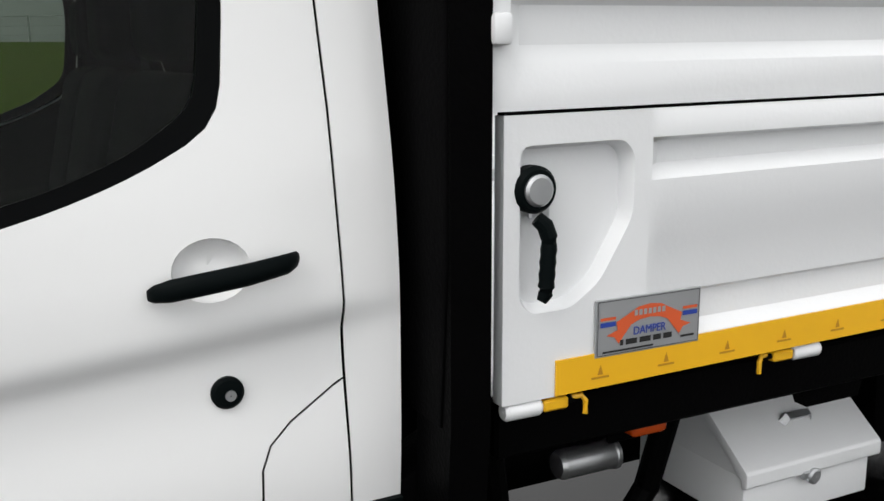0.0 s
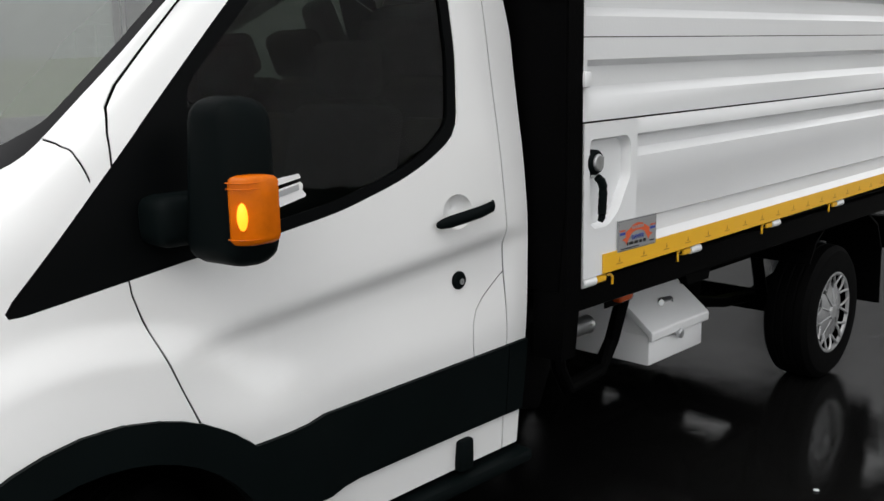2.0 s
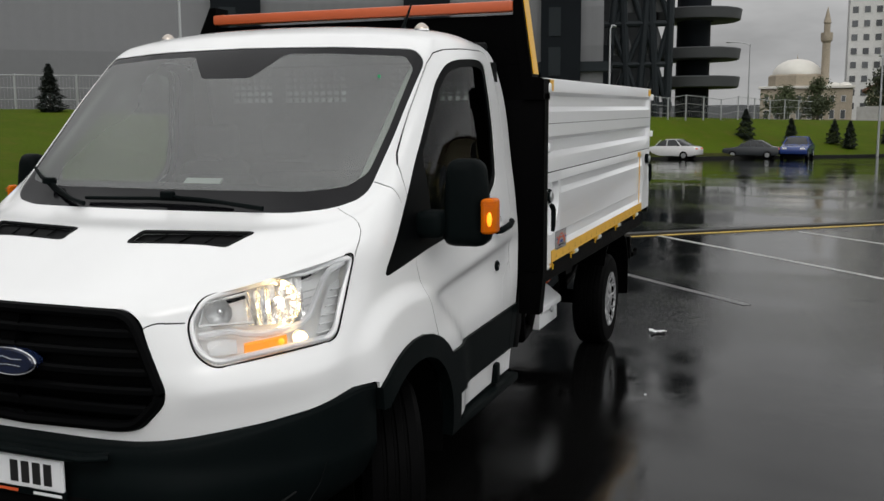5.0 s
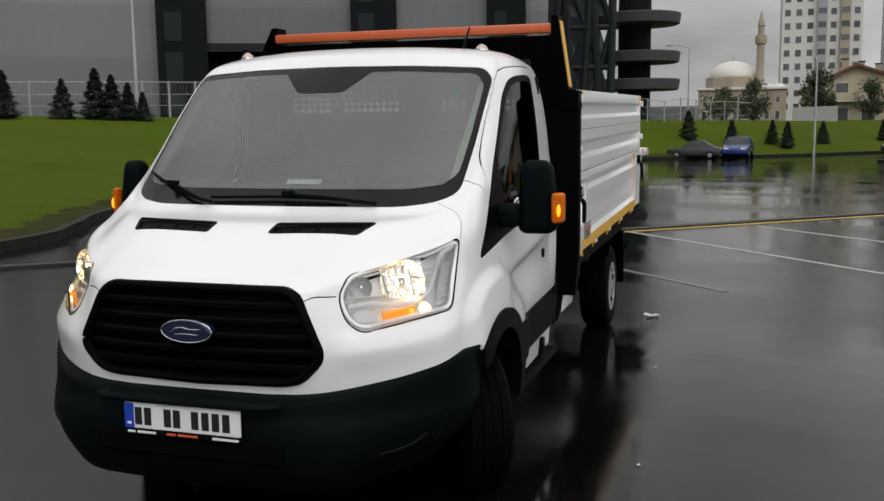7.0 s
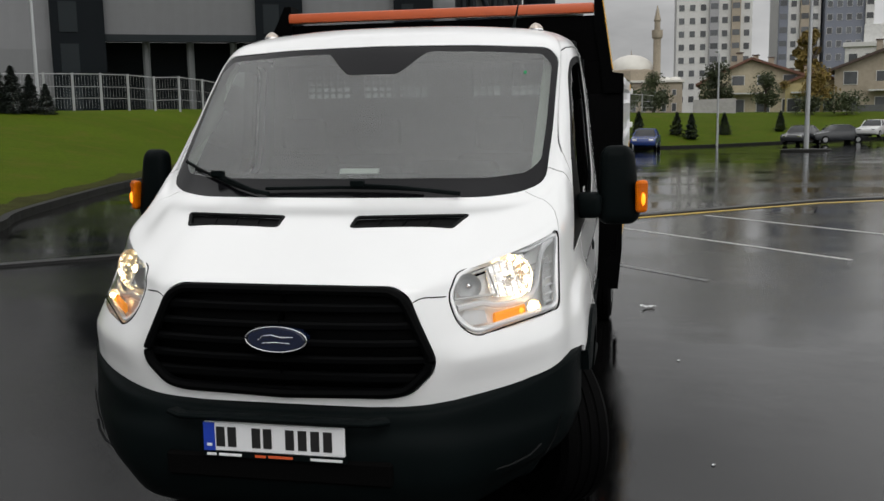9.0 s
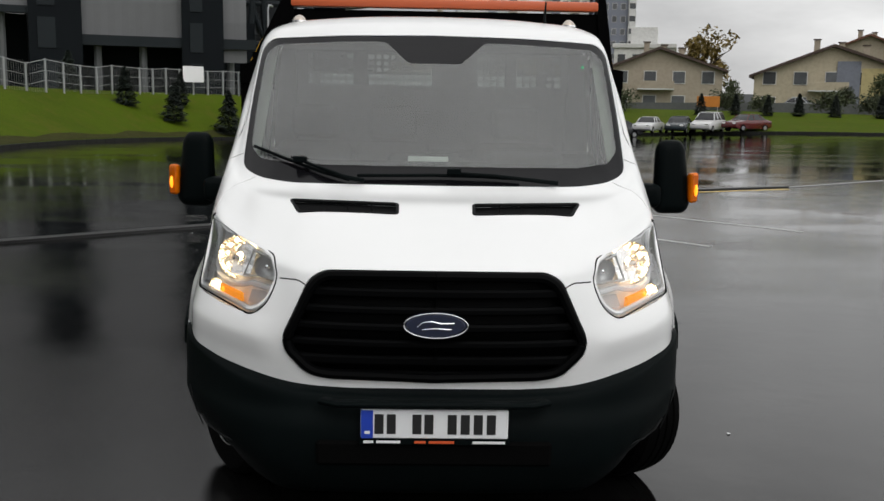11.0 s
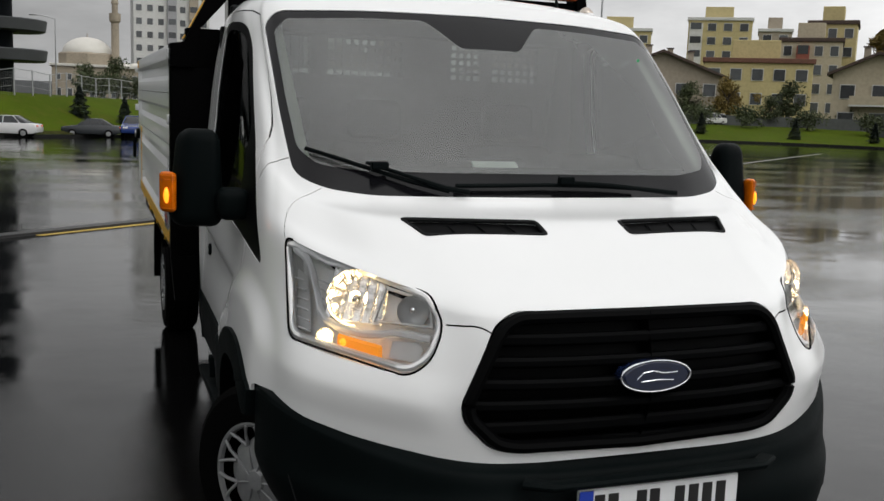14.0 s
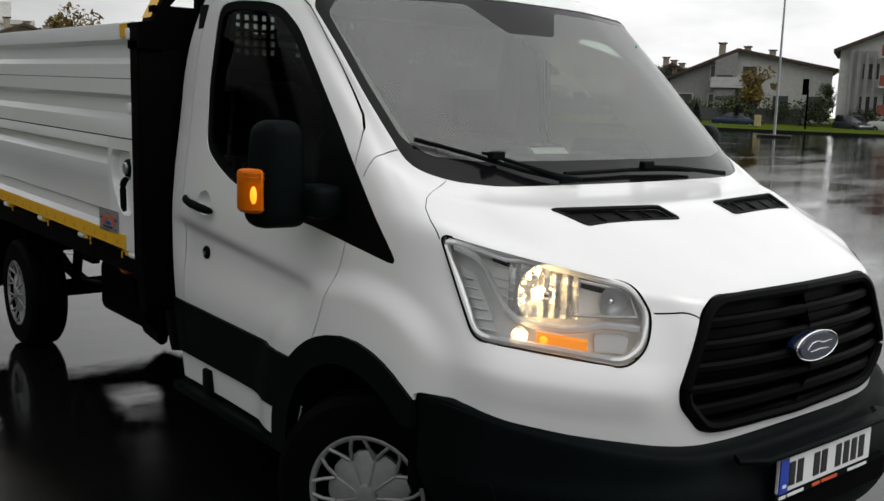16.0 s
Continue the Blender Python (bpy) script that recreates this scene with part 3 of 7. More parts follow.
def panel_of(f):
    c = f.calc_center_median()
    s, yz, xz, xy = flat(c, CORNER), (c.y, c.z), (c.x, c.z), (c.x, c.y)
    if c.y < .70 and c.z < .95 and c.z < line_z(BUMPER_LINE, max(-.19, s[0])):
        return "below"
    if c.x > .75 and c.z < 1.0:
        if inside(yz, ARCH_IN) or (c.z < ARCH[1] and abs(c.y - ARCH[0]) < .45):
            return "below"
        d_out = math.hypot(c.y - ARCH[0] - .01, c.z - ARCH[1] + .015)
        if d_out < .548 and c.y < 1.6:
            return "arch" if c.z > (.70 if c.y < ARCH[0] else .36) else "below"
    if c.y > 1.1 and c.z < .405:
        return "below"
    if c.y < .32 and c.z < 1.2 and inside(xz, GRILLE):
        return "grille"
    if nose_ok(c, None) and inside(s, LAMP):
        return "lamp"
    if c.y > .70 and c.x < .93 and inside(xz, WS_OUT) and c.y < 1.75:
        return "glass" if inside(xz, WS_IN) else "band"
    if c.x > .75:
        if inside(yz, WIN_OUT):
            return "pane" if inside(yz, WIN_IN) else "sash"
        if inside(yz, GAPS):
            return "gap"
        if inside(yz, FLAPS):
            return "flap"
        if inside(yz, CUP):
            return "cup"
        if inside(yz, CLAD):
            return "clad"
        if inside(yz, DOOR):
            return "door"
    if .9 < c.z < 1.2 and c.y < .4 and inside(xy, HOODS):
        return "nose_gap"
    if 1.2 < c.z < 1.5 and inside(xy, HOODR):
        return "hood_gap"
    if 1.36 < c.z < 1.53 and 1.0 < c.y < 1.15 and inside(xy, PILLS):
        return "pillar_gap"
    if c.z > 1.2 and c.z < 1.4 and c.y < .8 and inside(xy, VENTS):
        return "vent"
    if c.y < 1.0 and c.z > 1.0 and c.z < 1.42 and inside(xy, HOOD_SIDE) and c.z > 1.062 + .1 * smooth_step(.5, .62, c.x):
        return "hood"
    if c.z > 2.03 or (c.z > 1.98 and c.y > 1.5 and c.x < .86):
        return "roof"
    if c.y > 2.2 and c.z < 2.05:
        return "quarter"
    return "fender"


PANELS = {}
for face in skin.faces:
    PANELS.setdefault(panel_of(face), []).append(face.index)


def panel(names, both=False, push=0.0, lip=0.012, mirrored=False):
    """A panel of the cab as its own sheet, pushed out or in, with a turned-in edge."""
    keep = set()
    for nm in names:
        keep |= set(PANELS.get(nm, []))
    bm = skin.copy()
    bm.faces.ensure_lookup_table()
    bm.normal_update()
    bmesh.ops.delete(bm, geom=[f for f in bm.faces if f.index not in keep], context="FACES")
    if push:
        moves = [(v, v.normal.copy()) for v in bm.verts]
        for v, n in moves:
            v.co += n * push
    if both:
        other = bm.copy()
        mirror_bm(other)
        tmp = bpy.data.meshes.new("tmp")
        other.to_mesh(tmp)
        other.free()
        bm.from_mesh(tmp)
        bpy.data.meshes.remove(tmp)
        bmesh.ops.remove_doubles(bm, verts=[v for v in bm.verts if abs(v.co.x) < 1e-3], dist=5e-4)
    elif mirrored:
        mirror_bm(bm)
    bm.normal_update()
    if lip:
        edges = [e for e in bm.edges if e.is_boundary]
        normals = {v: v.normal.copy() for e in edges for v in e.verts}
        r = bmesh.ops.extrude_edge_only(bm, edges=edges)
        new_v = [g for g in r["geom"] if isinstance(g, bmesh.types.BMVert)]
        near = {}
        for v, n in normals.items():
            near[tuple(round(k, 5) for k in v.co)] = n
        for v in new_v:
            n = near.get(tuple(round(k, 5) for k in v.co))
            if n is not None:
                v.co -= n * lip
    return bm


def body_part(name, names, material, parent=truck, both=False, push=0.0, lip=0.012, mirrored=False, label="", smooth=-40):
    return part(name, panel(names, both, push, lip, mirrored), material, parent, label, smooth=smooth)


body_part("hood", ["hood"], WHITE, both=True)
body_part("roof", ["roof"], WHITE, both=True)
body_part("windscreen_band", ["band"], GLOSSBLACK, both=True, push=-.004, lip=.006)
windscreen = body_part("windscreen", ["glass"], WINDSCREEN, both=True, push=-.004, lip=0, label="grey-tinted curved windscreen glass")
for mir, tag in ((False, "left"), (True, "right")):
    body_part("front_fender", ["fender"], WHITE, mirrored=mir)
    door = body_part("cab_door", ["door", "flap"] if mir else ["door"], WHITE, mirrored=mir)
    body_part("window_sash", ["sash"], SASHBLACK, parent=door, mirrored=mir, push=-.004)
    body_part("window_pane", ["pane"], SIDEGLASS, parent=door, mirrored=mir, push=-.012, lip=0)
    body_part("door_cladding", ["clad"], PLASTIC, parent=door, mirrored=mir, push=.012, lip=.03)
    body_part("door_card", ["door", "cup", "flap", "gap"], INTERIOR, parent=door, mirrored=mir, push=-.05, lip=0)
    body_part("quarter_lining", ["quarter"], INTERIOR, mirrored=mir, push=-.03, lip=0)
    body_part("wheel_arch_trim", ["arch"], PLASTIC, mirrored=mir, push=.014, lip=.05)
    body_part("rear_quarter_panel", ["quarter"], WHITE, mirrored=mir, lip=.05)
    for gap in ("gap", "nose_gap", "hood_gap", "pillar_gap"):
        if PANELS.get(gap):
            body_part("panel_gap" if gap == "gap" else gap, [gap], GAPBLACK, mirrored=mir, push=-.004, lip=0)
    if not mir:
        body_part("fuel_flap_gap", ["flap"], GAPBLACK, push=-.003, lip=0)
vent_l = body_part("bonnet_vent", ["vent"], GRILLEBLACK, push=-.012, lip=0)
vent_r = body_part("bonnet_vent", ["vent"], GRILLEBLACK, push=-.012, lip=0, mirrored=True)

from mathutils import bvhtree

TREE = bvhtree.BVHTree.FromBMesh(skin)


def nose_y(x, z):
    hit = TREE.ray_cast(Vector((abs(x), -2, z)), Vector((0, 1, 0)))[0]
    return hit.y if hit else 0.1


def side_x(y, z):
    hit = TREE.ray_cast(Vector((3, y, z)), Vector((-1, 0, 0)))[0]
    return hit.x if hit else 1.0


def hood_z(x, y):
    hit = TREE.ray_cast(Vector((abs(x), y, 4)), Vector((0, 0, -1)))[0]
    return hit.z if hit else 1.3


def flip(pts, s):
    return [(p[0] * s, p[1], p[2]) for p in pts]


def swept(path, wide, tall, bevel=0.004, up=Vector((0, 0, 1))):
    """A flat bar of wide x tall along a path."""
    bm = bmesh.new()
    rings = []
    pts = [Vector(p) for p in path]
    for i, p in enumerate(pts):
        d = (pts[min(i + 1, len(pts) - 1)] - pts[max(i - 1, 0)]).normalized()
        a = d.cross(up).normalized() * wide / 2
        b = up * tall / 2
        c = bevel
        an, bn = a.normalized() * c, b.normalized() * c
        rings.append([bm.verts.new(p + q) for q in (a + b - an, a + b - bn, a - b + bn, a - b - an, -a - b + an, -a - b + bn, -a + b - bn, -a + b + an)])
    for ra, rb in zip(rings, rings[1:]):
        for k in range(8):
            bm.faces.new((ra[k], ra[(k + 1) % 8], rb[(k + 1) % 8], rb[k]))
    bm.faces.new(rings[0])
    bm.faces.new(rings[-1][::-1])
    return bm


# grille
grille = part("grille", panel(["grille"], True, -.055, -.05), GRILLEBLACK, truck, "black moulded plastic radiator grille", smooth=-40)
edge = [p for p in GRILLE if p[0] >= 0]
edge = [(x * .966 - .002, .922 + (z - .922) * .915) for x, z in edge]
loop = [(x, nose_y(x, z) + .003, z) for x, z in edge]
loop = [(-p[0], p[1], p[2]) for p in loop[::-1]] + loop
loop = [(0, nose_y(0, 1.11) + .006, 1.109)] + [p for p in loop[len(loop) // 2:]] + [(0, nose_y(0, .733) + .006, .733)] + loop[:len(loop) // 2]
part("grille_rim", tube(loop + loop[:1], .019, 8), GRILLEBLACK, grille)
for z, half, tall in ((1.097, .40, .012), (1.045, .44, .034), (.985, .475, .03), (.925, .50, .03), (.865, .52, .03), (.80, .50, .036), (.752, .45, .012)):
    xs = [half * (k / 8 - 1) for k in range(17)]
    part("grille_bar", swept([(x, nose_y(x, z) + .022, z) for x in xs], .03, tall, .008), GRILLEBLACK, grille)
bm = bmesh.new()
add_lathe(bm, [(.012, .001), (.012, .9), (.006, .965), (-.004, 1.0), (-.03, 1.0)], (0, 0, 0), "y", 40, -1)
for v in bm.verts:
    v.co = Vector((v.co.x * .112, v.co.y + .05, .943 + v.co.z * .044))
badge = part("badge", bm, BLUEOVAL, grille, "dark blue oval badge with a chrome rim")
bm = bmesh.new()
add_tube(bm, [(math.cos(2 * math.pi * k / 40) * .113, .043, .943 + math.sin(2 * math.pi * k / 40) * .045) for k in range(41)], .003, 8, False)
part("badge_rim", bm, CHROME, badge)
bm = bmesh.new()
for line in ([(-.066, .938), (-.045, .956), (-.015, .960), (.02, .952), (.066, .954)], [(-.05, .930), (.0, .934), (.055, .931)]):
    add_tube(bm, [(x, .036, z) for x, z in line], [.0012] + [.002] * (len(line) - 2) + [.0012], 6)
part("badge_emblem", bm, CHROME, badge)

# front bumper
B_COLS = [(0, .108, .690), (.15, .108, .691), (.30, .112, .693), (.42, .120, .700), (.50, .130, .706), (.58, .157, .715), (.66, .195, .727), (.75, .255, .742), (.84, .335, .760), (.92, .425, .780), (.975, .51, .802), (1.005, .60, .812), (1.015, .69, .80)]
B_LAYERS = [(-.02, 0.0, None), (.012, -.004, None), (.046, -.014, None), (.060, -.035, None), (.070, None, .63), (.098, None, .565), (.098, None, .46), (.07, None, .38), (.02, None, .31), (-.05, None, .275), (-.16, None, .265)]
bm = bmesh.new()
rows = []
cols = [Vector(c) for c in B_COLS]
for out, dz, zz in B_LAYERS:
    row = []
    for i, c in enumerate(cols):
        d = (cols[min(i + 1, len(cols) - 1)] - cols[max(i - 1, 0)])
        n = Vector((d.y, -d.x, 0)).normalized()
        if i == 0:
            n = Vector((0, -1, 0))
        side = smooth_step(.55, 1.0, c.x)
        o = out * (1 - .80 * side) * (1 - .8 * smooth_step(.5, .68, c.y)) if out > 0 else out
        z = c.z + dz if zz is None else zz
        if zz is not None:
            z = min(z, c.z - .05) + .035 * side * smooth_step(.5, .25, zz)
        q = c + n * o
        if zz is not None and q.x > .55:
            tuck = (1.015 - .035 * smooth_step(.60, .46, zz) - .14 * smooth_step(.50, .31, zz) - .06 * smooth_step(.31, .265, zz) - .55) / .465
            q.x = .55 + (q.x - .55) * tuck
            q.y -= .16 * smooth_step(.52, .31, zz) * smooth_step(.45, .69, c.y)
        row.append((q.x, q.y, z))
    rows.append(row)
dense = catmull(np.swapaxes(catmull(np.array(rows), 4), 0, 1), 4)
dense = np.swapaxes(dense, 0, 1)
dense[:, 0, 0] = 0
allcols = np.concatenate([dense[:, :0:-1] * np.array([-1, 1, 1]), dense], axis=1)
vs = [[bm.verts.new(p) for p in row] for row in allcols]
for ra, rb in zip(vs, vs[1:]):
    for k in range(len(ra) - 1):
        bm.faces.new((ra[k], rb[k], rb[k + 1], ra[k + 1]))
bumper = part("front_bumper", bm, PLASTIC, truck, "dark grey unpainted plastic front bumper", smooth=50)
part("lower_intake", box((-.42, -.002, .44), (.42, .03, .53), .01), GAPBLACK, bumper)
for s in (1, -1):
    part("fog_lamp_trim", swept(flip([(.74, .185, .46), (.80, .225, .47), (.86, .285, .488), (.895, .33, .515)], s), .010, .006, .002), INTERIOR, bumper)
    part("fog_lamp_trim", swept(flip([(.905, .385, .455), (.94, .41, .52), (.962, .43, .60)], s), .006, .006, .002), INTERIOR, bumper)
part("plate_ledge", swept([(-.40, .03, .672), (-.34, -.014, .674), (-.2, -.02, .676), (0, -.021, .676), (.2, -.02, .676), (.34, -.014, .674), (.40, .03, .672)], .05, .02, .007), PLASTIC, bumper)
plate = part("number_plate", box((-.26, -.022, .55), (.26, -.008, .655), .004), PLATEWHITE, bumper, "white number plate with a blue strip")
part("plate_blue_strip", box((-.2585, -.0245, .5515), (-.216, -.021, .6535)), PLATEBLUE, plate)
part("plate_blue_mark", box((-.246, -.0265, .568), (-.227, -.0245, .578)), PLATEWHITE, plate)
for x in (-.195, -.152, -.062, -.02, .062, .108, .154, .2):
    part("plate_character", box((x - .016, -.0245, .567), (x + .016, -.021, .639), .001), INK, plate)
holder = part("plate_holder", box((-.265, -.018, .525), (.265, -.004, .552), .003), PLASTIC, plate)
for x0, x1, mm in ((-.25, -.215, PLATEWHITE), (-.205, -.12, PLATEWHITE), (-.07, -.03, PRINTRED), (-.02, .07, PRINTRED), (.135, .25, PLATEWHITE)):
    part("dealer_strip_print", box((x0, -.0205, .532), (x1, -.0175, .541)), mm, holder)

# headlamps
HOUSING = mat("lamp_housing", (.90, .90, .88), .3, metal=0, vary=.10, scale=14)
GUIDE = mat("light_guide_plastic", (.85, .85, .85), .2, vary=.04, coat=.4)


def in_lamp(a, z, depth, s):
    """A point behind the lamp's cover: along the corner, height, depth."""
    o = Vector((a / math.sqrt(2), a / math.sqrt(2), z))
    h = TREE.ray_cast(o + Vector((1.5, -1.5, 0)), Vector((-1, 1, 0)).normalized())[0]
    h = h + Vector((-1, 1, 0)).normalized() * depth
    return Vector((h.x * s, h.y, h.z))


def lamp_bowl(a, z, r, deep, s, front, n=32):
    """A round reflector facing ahead, its rim at the given depth."""
    c = in_lamp(a, z, front, s)
    ax = Vector((.28 * s, -1, .03)).normalized()
    u = Vector((-ax.y, ax.x, 0)).normalized()
    w = ax.cross(u)
    bm = bmesh.new()
    prev = None
    for al, k in ((.004, 1.0), (0, .97), (-.35 * deep, .9), (-.7 * deep, .70), (-.92 * deep, .42), (-deep, .12)):
        wave = .10 * deep if .2 < k < .95 else 0
        ring = [bm.verts.new(c + ax * (al + wave * (j % 2)) + (u * math.cos(2 * math.pi * j / n) + w * math.sin(2 * math.pi * j / n)) * r * k) for j in range(n)]
        if prev:
            for j in range(n):
                bm.faces.new((prev[j], prev[(j + 1) % n], ring[(j + 1) % n], ring[j]))
        prev = ring
    bm.faces.new(prev)
    return bm, c, ax


def ball(c, r, seg=14):
    bm = bmesh.new()
    bmesh.ops.create_uvsphere(bm, u_segments=seg, v_segments=seg // 2 + 2, radius=r, matrix=Matrix.Translation(c))
    return bm


for s in (1, -1):
    mir = s < 0
    lamp = part("headlamp", panel(["lamp"], False, -.062, -.056, mir), HOUSING, truck, "lit headlamp with clear lens and chrome reflectors", smooth=-40)
    part("lamp_cover", panel(["lamp"], False, -.002, 0, mir), CLEAR, lamp, smooth=-60)
    rim3 = [in_lamp(a, z, .001, s) for a, z in LAMP]
    part("lamp_seal", tube(rim3 + rim3[:1], .0034, 6), GAPBLACK, lamp)
    mid = (.84, 1.09)
    pin = [in_lamp(mid[0] + (a - mid[0]) * .955, mid[1] + (z - mid[1]) * .90, .012, s) for a, z in LAMP]
    part("lamp_bezel", tube(pin + pin[:1], .0105, 8), GUIDE, lamp)
    bowl, c, ax = lamp_bowl(.862, 1.112, .084, .05, s, .034, 22)
    bm = bmesh.new()
    cols = []
    for k in range(13):
        a = .762 + .0165 * k
        cols.append([bm.verts.new(in_lamp(a, z, .056 if k % 2 else .046, s)) for z in (1.046, 1.09, 1.135, 1.172 + .10 * (a - .762))])
    for ca, cb in zip(cols, cols[1:]):
        for k in range(3):
            bm.faces.new((ca[k], cb[k], cb[k + 1], ca[k + 1]))
    part("reflector_surround", bm, REFLECTOR, lamp, smooth=0)
    reflector = part("main_reflector", bowl, REFLECTOR, lamp, smooth=0)
    part("main_bulb", ball(c - ax * .018, .017, 16), BULB, reflector)
    part("bulb_shield", lathe([(0, .012), (.012, .016), (.02, .010), (.022, .001)], c + ax * .014, "y", 16, -1), CHROME, reflector)
    bowl, c, ax = lamp_bowl(.668, 1.098, .046, .03, s, .03, 24)
    second = part("inner_reflector", bowl, LAMPGREY, lamp, smooth=50)
    part("high_beam_bulb", ball(c - ax * .012, .012), CHROME, second)
    frame_in = [(.60, 1.06), (.625, 1.128), (.76, 1.152), (.778, 1.06)]
    part("inner_chamber", tube([in_lamp(a, z, .03, s) for a, z in frame_in + frame_in[:1]], .006, 6), LAMPGREY, lamp)
    part("light_guide", swept([in_lamp(a, z, .02, s) for a, z in ((.595, 1.032), (.66, 1.038), (.70, 1.040), (.74, 1.030), (.80, 1.024), (.87, 1.03), (.93, 1.042), (.965, 1.066), (.995, 1.11), (1.03, 1.17), (1.06, 1.20), (1.12, 1.222))], .02, .021, .005), GUIDE, lamp)
    part("upper_ledge", swept([in_lamp(a, z, .028, s) for a, z in ((.80, 1.178), (.90, 1.196), (.97, 1.198), (1.03, 1.212), (1.11, 1.232))], .02, .012, .004), GUIDE, lamp)
    ind = part("indicator_lens", swept([in_lamp(a, z, .028, s) for a, z in ((.735, .982), (.78, .987), (.83, .992), (.875, .997))], .016, .040, .006), AMBER_LIT, lamp, "lit amber indicator lens")
    part("indicator_bulb", ball(in_lamp(.855, .997, .022, s), .012, 10), BULB_AMBER, ind)
    bowl, c, ax = lamp_bowl(.925, 1.002, .027, .02, s, .025, 20)
    park = part("side_light", bowl, REFLECTOR, lamp, smooth=50)
    part("side_light_bulb", ball(c - ax * .004, .008, 10), BULB, park)
    pocket = [(.632, .962), (.62, 1.0), (.64, 1.015), (.715, 1.012), (.715, .968)]
    bm = bmesh.new()
    bm.faces.new([bm.verts.new(in_lamp(a, z, .045, s)) for a, z in pocket])
    part("lower_pocket", bm, LAMPGREY, lamp)
    bm = bmesh.new()
    bm.faces.new([bm.verts.new(in_lamp(a, z, .035, s)) for a, z in ((.985, 1.0), (1.045, 1.0), (1.09, 1.10), (1.105, 1.165), (1.06, 1.15), (1.02, 1.08))])
    louvres = part("louvre_panel", bm, LAMPGREY, lamp)
    for k in range(6):
        z = 1.006 + .026 * k
        part("lamp_louvre", tube([in_lamp(.985 + .016 * k, z, .028, s), in_lamp(1.046 + .011 * k, z + .006, .022, s)], .0028, 6), GUIDE, louvres)
    for k in range(3):
        z = 1.09 + .024 * k
        part("lamp_louvre", tube([in_lamp(.945 + .003 * k, z, .03, s), in_lamp(.975 + .014 * k, z + .008, .026, s)], .0026, 6), LAMPGREY, louvres)

# bonnet vents, badges on the roof, wipers
for s, vent in ((1, vent_l), (-1, vent_r)):
    for k in range(3):
        x = .245 + .095 * k
        part("vent_fin", tube(flip([(x, .495 + .02 * k / 4, hood_z(x, .50) - .008), (x + .012, .555 + .03 * k / 4, hood_z(x, .56) - .008)], s), .003, 6), GRILLEBLACK, vent)
    rim = [(p[0] * s, p[1], hood_z(p[0], p[1]) - .002) for p in VENTS]
    part("vent_rim", tube(rim + rim[:1], .0075, 8), INTERIOR, vent)
    z0 = hood_z(.706, 1.888)
    bm = lathe([(-.004, .036), (.004, .036), (.012, .032), (.024, .022), (.032, .008), (.033, .001)], (.706 * s, 1.888, z0), "z", 20)
    marker = part("roof_marker_lamp", bm, mat("pearl_lens", (.50, .44, .38), .2, metal=.55, vary=.2, scale=40, coat=.5) if s > 0 else bpy.data.materials["pearl_lens"], truck, "clear domed roof marker lamp")
    part("marker_base", lathe([(-.004, .04), (.003, .04), (.003, .03)], (.706 * s, 1.888, z0), "z", 20), CHROME, marker)
part("green_sticker", lathe([(0, .007), (.001, .007), (.001, .001)], (.71, nose_y(.71, 1.90) - .004, 1.90), "y", 14, -1), GREENSTICK, windscreen)
az = hood_z(.585, 1.95)
part("aerial", tube([(.585, 1.95, az - .005), (.588, 1.96, az + .02), (.60, 2.02, az + .12)], [.014, .008, .004], 8), PLASTIC, truck)


def on_screen(x, z, lift):
    return (x, nose_y(x, z) - lift, z + lift * .8)


for blade, arm, piv in (([(-.80, 1.508), (-.70, 1.478), (-.60, 1.448), (-.48, 1.412), (-.36, 1.385)], [(-.62, 1.462), (-.50, 1.425), (-.38, 1.388), (-.30, 1.375)], (-.58, 1.45)),
                        ([(-.33, 1.402), (-.15, 1.405), (.0, 1.408), (.2, 1.405), (.36, 1.398)], [(.05, 1.412), (.25, 1.402), (.42, 1.385), (.52, 1.375)], (.08, 1.412))):
    wiper = part("wiper", tube([on_screen(x, z, .011) for x, z in blade], .0075, 8), PLASTIC, truck)
    part("wiper_arm", tube([on_screen(x, z, .022) for x, z in arm], [.006, .007, .009, .010], 8), PLASTIC, wiper)
    c = on_screen(*piv, .026)
    part("wiper_clip", box((c[0] - .03, c[1] - .014, c[2] - .014), (c[0] + .03, c[1] + .014, c[2] + .014), .005), PLASTIC, wiper)

